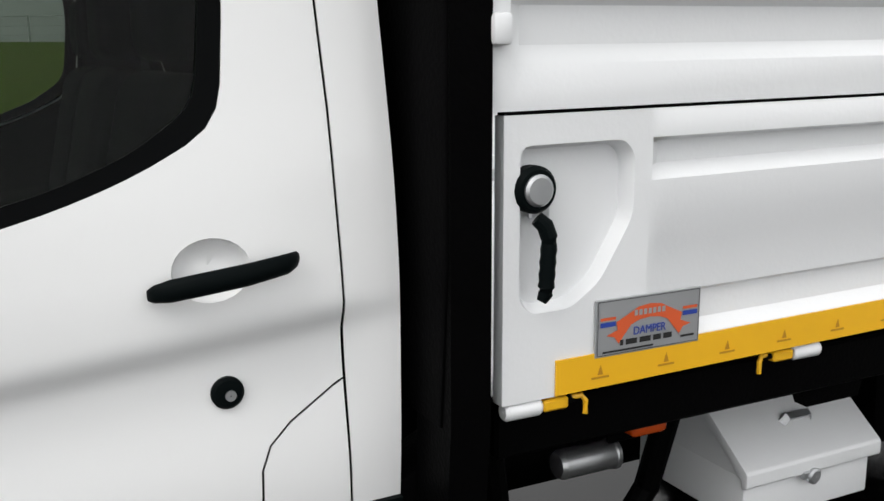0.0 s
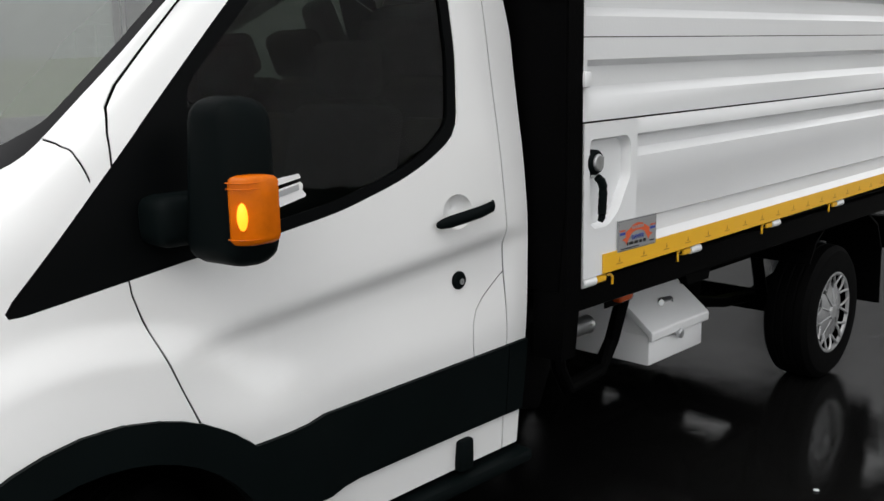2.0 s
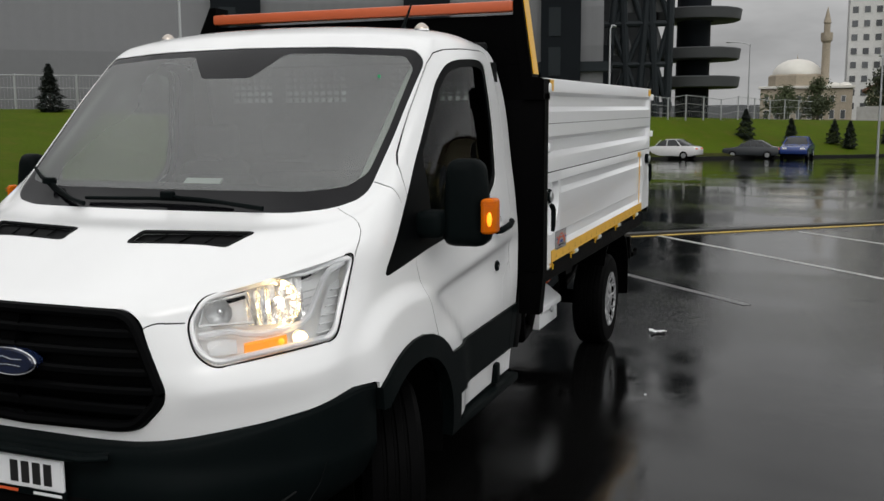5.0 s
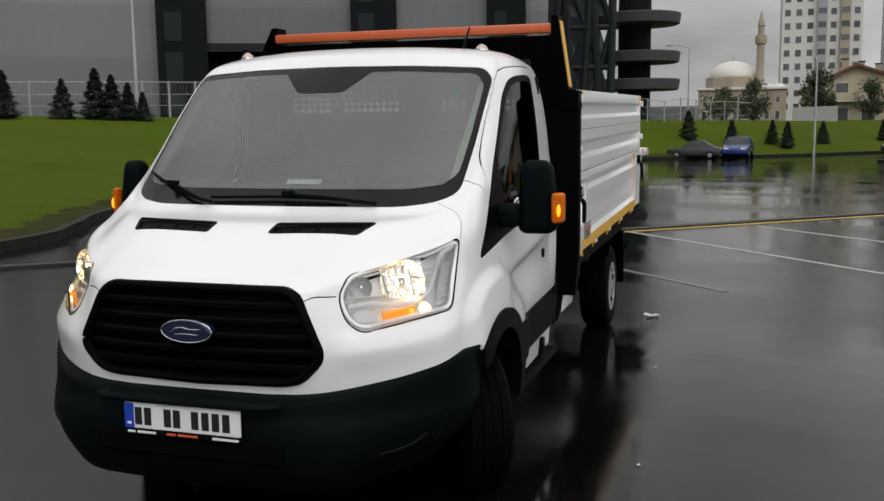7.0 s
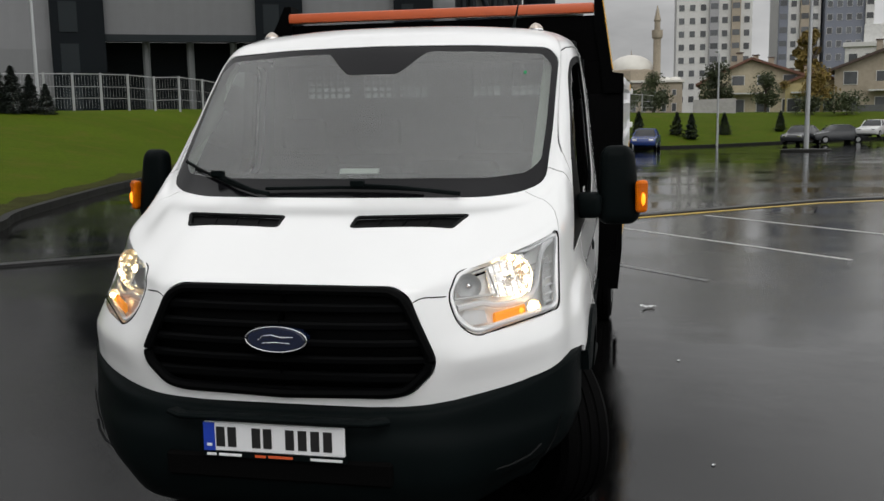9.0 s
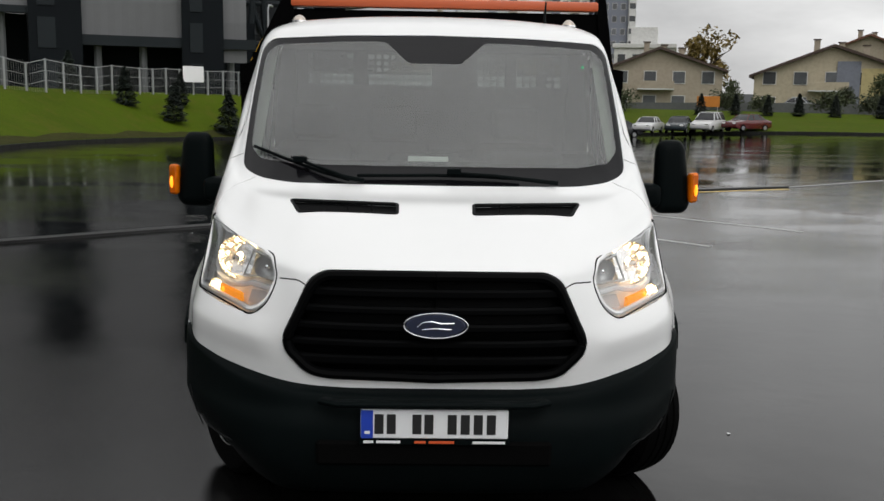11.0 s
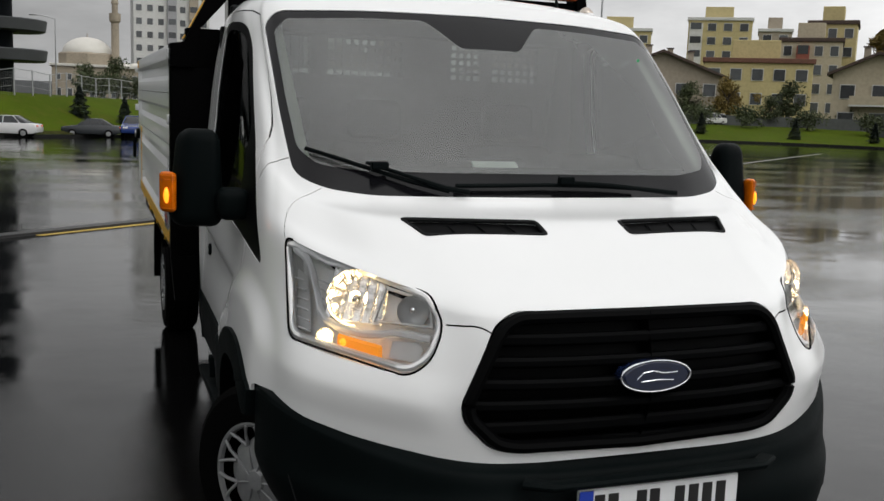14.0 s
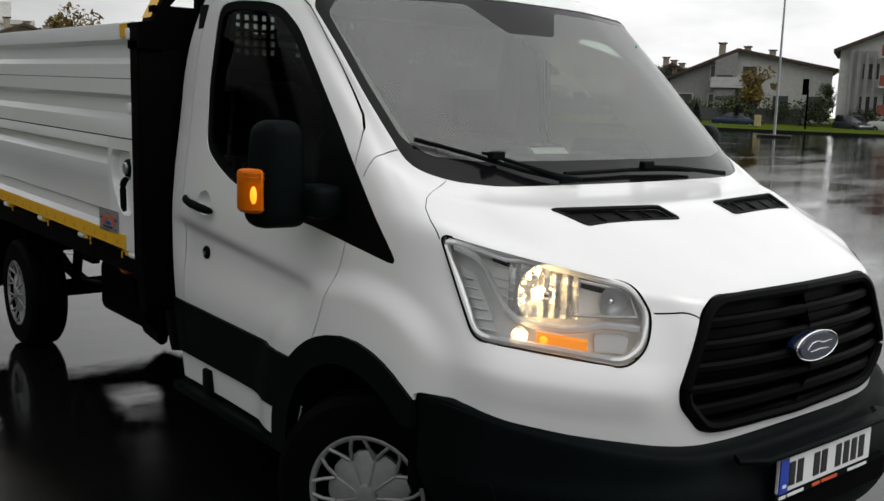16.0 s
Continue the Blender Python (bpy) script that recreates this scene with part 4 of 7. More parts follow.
# mirrors, handles, locks, steps
MIRROR_GLASS = mat("mirror_glass", (.8, .8, .8), .03, metal=1.0, vary=.02)
for s in (1, -1):
    bm = bmesh.new()
    add_box(bm, (1.035, 1.255, 1.215), (1.235, 1.372, 1.565), .05, 4)
    for v in bm.verts:
        k = (v.co.z - 1.215) / .35
        f = (v.co.y - 1.255) / .117
        v.co.x = 1.045 + (v.co.x - 1.045) * (1 - .10 * (k - .4) ** 2) * (.86 + .14 * f) + .012 * k
        v.co.y += .03 * (v.co.x - 1.045) / .2
    for v in bm.verts:
        k = smooth_step(1.30, 1.57, v.co.z)
        v.co.x -= .038 * k * smooth_step(1.06, 1.22, v.co.x)
        v.co.y += .012 * k
    fore = (.012, -.026) if s > 0 else (0, 0)
    for v in bm.verts:
        v.co.x, v.co.y = (v.co.x + fore[0]) * s, v.co.y + fore[1]
    if s < 0:
        bmesh.ops.reverse_faces(bm, faces=bm.faces)
    mirror = part("door_mirror", bm, PLASTIC, truck, "tall black door mirror with amber indicator", smooth=50)
    arm = bmesh.new()
    add_box(arm, (.955, 1.18, 1.25), (1.07, 1.33, 1.36), .03, 3)
    if s < 0:
        mirror_bm(arm)
    part("mirror_arm", arm, PLASTIC, mirror)
    ind = bmesh.new()
    add_box(ind, (1.202, 1.268, 1.27), (1.256, 1.335, 1.412), .016, 3)
    for v in ind.verts:
        v.co.y += .04 * smooth_step(1.215, 1.265, v.co.x) + fore[1]
        v.co.x += fore[0]
    if s < 0:
        mirror_bm(ind)
    lens = part("mirror_indicator", ind, AMBER, mirror, "amber mirror indicator")
    bm = bmesh.new()
    bmesh.ops.create_uvsphere(bm, u_segments=12, v_segments=8, radius=.013, matrix=Matrix.Translation(((1.236 + fore[0]) * s, 1.284 + fore[1], 1.33)) @ Matrix.Diagonal((.8, .9, 2.2, 1)))
    part("mirror_indicator_bulb", bm, BULB_AMBER, lens)
    for z in (1.284, 1.386, 1.398):
        rg3 = [((x + fore[0]) * s, y + fore[1], z) for x, y in ((1.206, 1.268), (1.222, 1.267), (1.238, 1.275), (1.249, 1.292), (1.2545, 1.315))]
        part("lens_ridge", tube(rg3, .0014, 6), AMBER, lens)
    part("mirror_glass", box((min(1.065 * s, 1.185 * s), 1.370 + fore[1], 1.25), (max(1.065 * s, 1.185 * s), 1.380 + fore[1], 1.51), .003), MIRROR_GLASS, mirror)
    # handle
    bm = bmesh.new()
    pts = [(2.054, 1.184), (2.062, 1.186), (2.085, 1.191), (2.13, 1.198), (2.20, 1.206), (2.265, 1.214), (2.284, 1.217), (2.290, 1.218)]
    outs = [.014, .020, .032, .042, .045, .036, .022, .016]
    girth = [.45, .75, .98, 1.0, 1.0, .92, .72, .4]
    rings = []
    for (y, z), o, g in zip(pts, outs, girth):
        x = side_x(y, z) + o
        rings.append([bm.verts.new((x - .0126 * g * math.sin(a), y, z + .018 * g * math.cos(a))) for a in [2 * math.pi * k / 12 for k in range(12)]])
    for ra, rb in zip(rings, rings[1:]):
        for k in range(12):
            bm.faces.new((ra[k], ra[(k + 1) % 12], rb[(k + 1) % 12], rb[k]))
    bm.faces.new(rings[0])
    bm.faces.new(rings[-1])
    if s < 0:
        mirror_bm(bm)
    door_ob = [o for o in truck.children if o.name.startswith("cab_door")][0 if s > 0 else 1]
    part("door_handle", bm, PLASTIC, door_ob, "black pull handle", smooth=60)
    bm = bmesh.new()
    prev = None
    for r, dep in ((1.0, .0), (.97, .008), (.9, .016), (.7, .022), (.4, .026), (.05, .027)):
        ring = []
        for k in range(24):
            y, z = 2.155 + .062 * r * math.cos(2 * math.pi * k / 24), 1.208 + .05 * r * math.sin(2 * math.pi * k / 24)
            ring.append(bm.verts.new(((side_x(2.155 + (y - 2.155) / max(r, .05) * 1.03, 1.208 + (z - 1.208) / max(r, .05) * 1.03) - dep) * s, y, z)))
        if prev:
            for k in range(24):
                bm.faces.new((prev[k], prev[(k + 1) % 24], ring[(k + 1) % 24], ring[k]))
        prev = ring
    bm.faces.new(prev)
    part("handle_cup", bm, WHITE, door_ob, smooth=60)
    x0 = side_x(2.173, 1.002)
    lock = part("door_lock", lathe([(-.003, .027), (.006, .027), (.011, .022), (.012, .012), (.012, .001)], (x0 * s, 2.173, 1.002), "x", 24, s), PLASTIC, door_ob)
    part("lock_barrel", lathe([(.0, .009), (.0145, .009), (.0145, .001)], (x0 * s, 2.176, .999), "x", 16, s), STEEL, lock)
    step = bmesh.new()
    add_box(step, (.86, 1.53, .342), (1.0, 2.50, .384), .012, 2)
    if s < 0:
        mirror_bm(step)
    part("side_step", step, PLASTIC, truck)
    blk = bmesh.new()
    add_box(blk, (.95, 2.17, .40), (.985, 2.23, .50), .008, 2)
    if s < 0:
        mirror_bm(blk)
    part("sill_clamp", blk, PLASTIC, truck)
    # inner wheel housing
    bm = bmesh.new()
    prof = arc(ARCH[0], ARCH[1], .455, -10, 158, 24)
    for (ya, za), (yb, zb) in zip(prof, prof[1:]):
        q = [bm.verts.new((x * s, y, z)) for x, y, z in ((.55, ya, za), (.965, ya, za), (.965, yb, zb), (.55, yb, zb))]
        bm.faces.new(q)
    bm.faces.new([bm.verts.new((.55 * s, y, z)) for y, z in prof])
    bmesh.ops.remove_doubles(bm, verts=bm.verts, dist=1e-4)
    part("wheel_housing", bm, GAPBLACK, truck)

# cab interior and underside
# plain black box added to stop light coming up under the cab
part("underbody", box((-.66, .55, .34), (.66, 2.44, .44), .01), GAPBLACK, truck)
part("bulkhead", box((-.9, .84, .42), (.9, .90, 1.33), .01), GAPBLACK, truck)
part("cab_floor", box((-.90, 1.50, .58), (.90, 2.42, .62)), INTERIOR, truck)
bm = bmesh.new()
add_prism(bm, [(.88, 1.33), (.98, 1.395), (1.10, 1.44), (1.20, 1.452), (1.30, 1.43), (1.38, 1.33), (1.38, 1.05), (1.2, .75), (.88, .75)], "x", -.86, .86)
bmesh.ops.recalc_face_normals(bm, faces=bm.faces)
dash = part("dashboard", bm, INTERIOR, truck)
part("instrument_hood", box((.25, 1.16, 1.40), (.60, 1.36, 1.505), .04, 3), INTERIOR, dash)
part("centre_stowage", box((-.22, 1.22, 1.40), (.14, 1.37, 1.485), .04, 3), INTERIOR, dash)
part("dash_paper", prism([(1.17, 1.452), (1.185, 1.452), (1.205, 1.472), (1.20, 1.474)], "x", -.12, .065), PAPER, dash)
bm = bmesh.new()
ctr, tilt = Vector((.43, 1.46, 1.27)), Matrix.Rotation(radians(-62), 3, "X")
add_tube(bm, [ctr + tilt @ Vector((math.cos(2 * math.pi * k / 32) * .19, math.sin(2 * math.pi * k / 32) * .19, 0)) for k in range(33)], .015, 8, False)
add_tube(bm, [ctr + tilt @ Vector((-.19, 0, 0)), ctr, ctr + tilt @ Vector((.19, 0, 0))], .022, 8)
add_tube(bm, [ctr + tilt @ Vector((0, -.19, 0)), ctr, ctr - Vector((0, .12, .06))], .025, 8)
part("steering_wheel", bm, INTERIOR, truck)
for x, w in ((.47, .25), (-.22, .22), (-.66, .22)):
    seat = part("cab_seat", box((x - w, 1.62, .80), (x + w, 2.12, .96), .05, 3), SEATCLOTH, truck)
    bm = bmesh.new()
    add_box(bm, (x - w * .95, 2.02, .92), (x + w * .95, 2.14, 1.50), .05, 3)
    for v in bm.verts:
        v.co.y += (v.co.z - .92) * .22
    part("seat_back", bm, SEATCLOTH, seat)
    part("head_restraint", box((x - .13, 2.16, 1.52), (x + .13, 2.27, 1.70), .04, 3), SEATCLOTH, seat)
for s in (1, -1):
    part("pillar_trim", swept([(.808 * s, nose_y(.80, z) + .045 + .01 * k, z) for k, z in enumerate((1.47, 1.60, 1.72, 1.84, 1.97))], .06, .05, .012, up=Vector((0, .7, .7))), PILLAR, truck)
part("headliner", panel(["roof"], True, -.03, 0), HEADLINER, truck, smooth=-40)
rear = part("cab_rear_wall", box((-.95, 2.40, .42), (.95, 2.455, 1.45), .015), INTERIOR, truck)
part("rear_wall_top", box((-.88, 2.29, 2.0), (.88, 2.33, 2.10), .01), INTERIOR, rear)
for s in (1, -1):
    bm = bmesh.new()
    add_prism(bm, [(2.40, 1.45), (2.455, 1.45), (2.44, 1.60), (2.34, 2.0), (2.29, 2.0), (2.385, 1.6)], "x", .78 * s, .92 * s)
    bmesh.ops.recalc_face_normals(bm, faces=bm.faces)
    part("rear_wall_side", bm, INTERIOR, rear)
bm = bmesh.new()
q = [bm.verts.new(p) for p in ((-.78, 2.42, 1.45), (.78, 2.42, 1.45), (.78, 2.315, 2.0), (-.78, 2.315, 2.0))]
bm.faces.new(q)
part("rear_window", bm, REARGLASS, rear)
left_door = [o for o in truck.children if o.name.startswith("cab_door")][0]
for name, outline, mm in (("window_sticker", [(1.522, 1.338), (1.535, 1.358), (1.616, 1.366), (1.622, 1.355)], PAPER),
                          ("window_sticker", [(1.538, 1.331), (1.618, 1.346), (1.626, 1.339), (1.622, 1.326), (1.632, 1.314), (1.629, 1.309), (1.551, 1.291), (1.547, 1.309)], PAPER),
                          ("sticker_print", [(1.543, 1.327), (1.612, 1.341), (1.612, 1.327), (1.548, 1.314)], GREYMETAL)):
    lift = .0075 if name == "sticker_print" else .009
    bm = bmesh.new()
    bm.faces.new([bm.verts.new((side_x(y, z) - lift, y, z)) for y, z in outline])
    part(name, bm, mm, left_door, "torn white paper sticker on the glass" if mm is PAPER else "")

# ---- tipper bed, chassis, wheels ----
TILT_Y = .012


def bz(y, z):
    return z + (y - 2.6) * TILT_Y


Y0, Y1, BX = 2.58, 5.93, 1.115


def board(zs, ya, yb, front_flat, rear_flat, s, back=.03):
    """A pressed dropside board: a rib outline of (z, inset) carried along, flat at both ends."""
    bm = bmesh.new()
    ys = [(ya, 0), (ya + front_flat, 0), (ya + front_flat + .03, 1), ((ya + yb) / 2, 1), (yb - rear_flat - .03, 1), (yb - rear_flat, 0), (yb, 0)]
    rows = []
    for y, k in ys:
        rows.append([bm.verts.new(((BX - d * k) * s, y, bz(y, z))) for z, d in zs])
    for ra, rb in zip(rows, rows[1:]):
        for i in range(len(zs) - 1):
            bm.faces.new((ra[i], rb[i], rb[i + 1], ra[i + 1]))
    r = bmesh.ops.extrude_edge_only(bm, edges=[e for e in bm.edges if e.is_boundary])
    for g in r["geom"]:
        if isinstance(g, bmesh.types.BMVert):
            g.co.x -= back * s
    bmesh.ops.recalc_face_normals(bm, faces=bm.faces)
    return bm


TOP_RIB = [(1.697, 0), (1.702, .0), (1.758, 0), (1.785, .024), (1.842, .024), (1.862, 0), (1.925, 0), (1.932, .004)]
MID_RIB = [(1.4415, 0), (1.446, 0), (1.515, 0), (1.545, .024), (1.608, .024), (1.628, 0), (1.690, 0), (1.694, 0)]
LOW_RIB = [(.945, 0), (1.012, 0), (1.034, .026), (1.088, .028), (1.097, .014), (1.188, .017), (1.240, 0), (1.310, 0), (1.336, .026), (1.376, .026), (1.385, 0), (1.428, 0), (1.435, .004)]
POCKET = rounded([(2.636, 1.385), (2.845, 1.385), (2.868, 1.36), (2.868, 1.25), (2.80, 1.14), (2.74, 1.10), (2.66, 1.10), (2.636, 1.125)], .022, 3)


def flat_end(s):
    """The flat front end of the dropside with its pressed latch pocket."""
    bm = bmesh.new()
    nz, ny = 20, 12
    y0, y1, z0, z1 = Y0 + .025, 2.90, .945, 1.435
    vs = [[bm.verts.new((BX, y0 + (y1 - y0) * j / ny, z0 + (z1 - z0) * i / nz)) for j in range(ny + 1)] for i in range(nz + 1)]
    for i in range(nz):
        for j in range(ny):
            bm.faces.new((vs[i][j], vs[i][j + 1], vs[i + 1][j + 1], vs[i + 1][j]))
    bm.normal_update()
    cut(bm, POCKET, SIDE, lambda c, n: True)
    ins = [f for f in bm.faces if inside((f.calc_center_median().y, f.calc_center_median().z), POCKET)]
    r = bmesh.ops.extrude_face_region(bm, geom=ins)
    bmesh.ops.delete(bm, geom=ins, context="FACES_ONLY")
    for g in r["geom"]:
        if isinstance(g, bmesh.types.BMVert):
            g.co.x -= .032
            g.co.y += (2.75 - g.co.y) * .09
            g.co.z += (1.25 - g.co.z) * .07
    r = bmesh.ops.extrude_edge_only(bm, edges=[e for e in bm.edges if e.is_boundary])
    for g in r["geom"]:
        if isinstance(g, bmesh.types.BMVert):
            g.co.x -= .03
    for v in bm.verts:
        v.co.z = bz(v.co.y, v.co.z)
    bmesh.ops.recalc_face_normals(bm, faces=bm.faces)
    if s < 0:
        mirror_bm(bm)
    return bm


# thin black sheet added below the white floor to darken the space underneath
part("bed_underside", box((-1.07, Y0 + .03, .938), (1.07, Y1 - .03, .946)), FRAMEBLACK, truck)
bed = part("bed_floor", box((-1.08, Y0 + .02, .95), (1.08, Y1 - .02, .985), .006), BEDWHITE, truck, "white steel tipper bed with corrugated dropsides")
for v in bed.data.vertices:
    v.co.z = bz(v.co.y, v.co.z)
for s in (1, -1):
    top = part("upper_side_board", board(TOP_RIB, Y0 - .02, Y1, .045, .06, s), BEDWHITE, bed)
    mid = part("middle_side_board", board(MID_RIB, Y0 - .01, Y1, .045, .06, s), BEDWHITE, bed)
    low = part("lower_dropside", board(LOW_RIB, 2.90, 5.62, .006, .05, s), BEDWHITE, bed)
    part("dropside_front_end", flat_end(s), BEDWHITE, bed)
    part("dropside_rear_end", board([(.945, 0), (1.43, 0), (1.435, .004)], 5.622, Y1, .02, .02, s), BEDWHITE, bed)
    # added black strips back the open slits, standing in for their shade
    for za, zb in ((1.428, 1.446), (1.688, 1.702)):
        g = bmesh.new()
        add_box(g, (BX - .03, Y0 + .03, za), (BX - .008, Y1 - .01, zb))
        for v in g.verts:
            v.co.z = bz(v.co.y, v.co.z)
            v.co.x *= s
        part("board_gap", g, GAPBLACK, bed, smooth=0)
    # reflective tape
    X0, X1 = BX + .0015, BX + .005

    def tape(name, ya, yb, za, zb, parent):
        bm = bmesh.new()
        add_box(bm, (X0, ya, za), (X1, yb, zb))
        for v in bm.verts:
            v.co.z = bz(v.co.y, v.co.z)
            v.co.x *= s
        return part(name, bm, YELLOW, parent, smooth=0)

    strip_t = tape("yellow_tape", 2.71, 5.56, .947, 1.011, bed)
    for k in range(19):
        y = 2.803 + k * .148
        m = bmesh.new()
        zz = bz(y, .977)
        for shape in (((-.006, -.006), (.006, -.006), (.004, .001), (0, .012), (-.004, .001)), ((-.019, -.013), (.019, -.013), (.019, -.009), (-.019, -.009))):
            m.faces.new([m.verts.new(((X1 + .0012) * s, y + a, zz + b)) for a, b in shape])
        part("tape_mark", m, bpy.data.materials.get("tape_print") or mat("tape_print", (.45, .21, .012), .45, vary=.1), strip_t, smooth=0)
    tape("yellow_tape_patch", 2.60, 2.715, 1.868, 1.925, bed)
    tape("yellow_tape_patch", 5.80, 5.90, 1.87, 1.922, bed)
    tape("yellow_tape_patch", 5.36, 5.47, 1.39, 1.428, bed)
    tape("yellow_tape_upright", 5.43, 5.452, 1.02, 1.39, bed)
    # latch handle in its pocket
    for yc, zc, ln in ((2.665, 1.312, .16), (5.73, 1.36, .15)):
        xb = BX - (.02 if yc < 3 else 0)
        latch = part("dropside_latch", lathe([(0, .040), (.022, .040), (.03, .034), (.03, .026)], (xb * s, yc, bz(yc, zc)), "x", 24, s), PLASTIC, bed, "black dropside latch handle with a steel boss")
        part("latch_boss", lathe([(.005, .027), (.034, .027), (.038, .022), (.038, .001)], (xb * s, yc, bz(yc, zc)), "x", 20, s), STEEL, latch)
        part("latch_plate", box((min(xb * s, (xb + .012) * s), yc - .004, bz(yc, zc) - .052), (max(xb * s, (xb + .012) * s), yc + .036, bz(yc, zc) + .022), .004), STEEL, latch)
        g = [(xb + .030, yc - .002, bz(yc, zc - .046)), (xb + .036, yc + .010, bz(yc, zc - .058)), (xb + .040, yc + .016, bz(yc, zc - .078))] + [(xb + .040, yc + .016 - .0006 * k, bz(yc, zc - .088 - .0105 * k)) for k in range(9)] + [(xb + .038, yc + .004, bz(yc, zc - .186))]
        part("latch_grip", tube(flip(g, s), [.013, .0145, .0145] + [.0145 if k % 2 else .0128 for k in range(9)] + [.009], 12), PLASTIC, latch)
    # hinges along the bottom edge
    for k, yc in enumerate((2.67, 3.31, 3.98, 4.66, 5.40)):
        zc, d = bz(yc, .928), 1 if k == 0 else -1
        spread = lambda a, b: (min(yc + d * a, yc + d * b), max(yc + d * a, yc + d * b))
        (h0, h1), (l0, l1) = spread(-.055, .02), spread(.022, .075)
        h = part("dropside_hinge", lathe([(h0 - yc, .001), (h0 - yc, .013), (h0 - yc + .006, .017), (h1 - yc - .006, .017), (h1 - yc, .013), (h1 - yc, .001)], (1.10 * s, yc, zc), "y", 14), BEDWHITE, bed, "white hinge block with a yellow hook")
        part("hinge_link", box((min(1.085 * s, 1.112 * s), l0, zc - .011), (max(1.085 * s, 1.112 * s), l1, zc + .011), .004), YELLOW, h)
        part("hinge_pin", lathe([(-.012, .006), (.012, .006)], (1.10 * s, yc + d * .08, zc), "y", 10, 1, True), GAPBLACK, h)
        part("hinge_hook", tube(flip([(1.10, yc + d * .088, zc + .004), (1.105, yc + d * .105, zc + .006), (1.108, yc + d * .112, zc - .004), (1.108, yc + d * .112, zc - .028)], s), .005, 8), YELLOW, h)
    for yc, zc in ((2.59, 1.88), (2.59, 1.57), (5.915, 1.86), (5.915, 1.56)):
        part("board_catch", box((min(1.105 * s, 1.14 * s), yc - .018, bz(yc, zc) - .025), (max(1.105 * s, 1.14 * s), yc + .018, bz(yc, zc) + .025), .008, 2), BEDWHITE, bed)
    # maker's plate
    px = BX + .002
    sign = part("maker_plate", box((min(px * s, (px + .004) * s), 2.783, .990), (max(px * s, (px + .004) * s), 3.045, 1.112), .001), GREYMETAL, bed, "grey metal maker's plate with red and blue print")

    def printed(name, outline, mm, lift=.0055, back=False):
        m = bmesh.new()
        m.faces.new([m.verts.new(((px + lift) * s, y, z)) for y, z in outline])
        return part(name, m, mm, sign, smooth=0)

    def across(y):
        return y if s > 0 else 2.783 + 3.045 - y

    mid_y, mid_z = 2.914, 1.051
    sign.matrix_basis = Matrix.Translation((0, mid_y - .006, mid_z + .006)) @ Matrix.Diagonal((1, .90, .86, 1)) @ Matrix.Translation((0, -mid_y, -mid_z))
    ribbon = [(2.808, 1.035), (2.835, 1.045), (2.832, 1.062), (2.86, 1.075), (2.885, 1.088), (2.914, 1.092), (2.943, 1.088), (2.968, 1.075), (2.996, 1.062), (2.993, 1.045), (3.02, 1.035), (3.0, 1.03), (2.99, 1.015), (2.96, 1.052), (2.94, 1.06), (2.914, 1.063), (2.888, 1.06), (2.868, 1.052), (2.838, 1.015), (2.828, 1.03)]
    printed("red_ribbon", ribbon, PRINTRED)
    for a, b in ((2.793, 2.83), (2.998, 3.036)):
        printed("red_bar", [(a, 1.068), (b, 1.068), (b, 1.074), (a, 1.074)], PRINTRED)
        printed("blue_bar", [(a, 1.054), (b, 1.054), (b, 1.064), (a, 1.064)], PRINTBLUE)
    for a, b in ((2.842, 2.850), (2.856, 2.884), (2.890, 2.918), (2.924, 2.944), (2.950, 2.972)):
        printed("unreadable_print", [(across(a), 1.010), (across(b), 1.010), (across(b), 1.022), (across(a), 1.022)], INK)
    printed("unreadable_print", [(across(2.80), .998), (across(2.925), .998), (across(2.925), 1.002), (across(2.80), 1.002)], INK)
    printed("unreadable_print", [(across(2.995), 1.006), (across(3.03), 1.006), (across(3.03), 1.011), (across(2.995), 1.011)], INK)
    for a, b, c, d in ((2.787, .9935, 3.041, .9947), (2.787, 1.1073, 3.041, 1.1085), (2.787, .9935, 2.7882, 1.1085), (3.0398, .9935, 3.041, 1.1085)):
        printed("plate_border", [(a, b), (c, b), (c, d), (a, d)], INK)
    for k in range(7):
        printed("ribbon_print", [(2.875 + k * .0115, 1.07), (2.883 + k * .0115, 1.07), (2.883 + k * .0115, 1.082), (2.875 + k * .0115, 1.082)], GREYMETAL, .0062)
    txt = bpy.data.curves.new("maker_word", "FONT")
    txt.body, txt.size, txt.extrude, txt.align_x = "DAMPER", .025, .0004, "CENTER"
    txt.materials.append(PRINTBLUE)
    word = new("maker_word", txt)
    word.parent = sign
    word.matrix_basis = Matrix.Translation(((px + .006) * s, 2.914, 1.029)) @ (Matrix.Rotation(radians(90 * s), 4, "Z") @ Matrix.Rotation(radians(90), 4, "X")) @ Matrix.Diagonal((.86, 1, 1, 1))
    # corner posts at the tail
    post = bmesh.new()
    add_box(post, (1.03, Y1 + .002, .90), (1.105, Y1 + .06, 1.95), .008, 2)
    for v in post.verts:
        v.co.x *= s
        v.co.z = bz(v.co.y, v.co.z)
    part("tail_post", post, FRAMEBLACK, bed)

tail = bmesh.new()
add_box(tail, (-1.02, Y1 + .005, .95), (1.02, Y1 + .045, 1.93), .01, 2)
for v in tail.verts:
    v.co.z = bz(v.co.y, v.co.z)
part("tailgate", tail, BEDWHITE, bed)

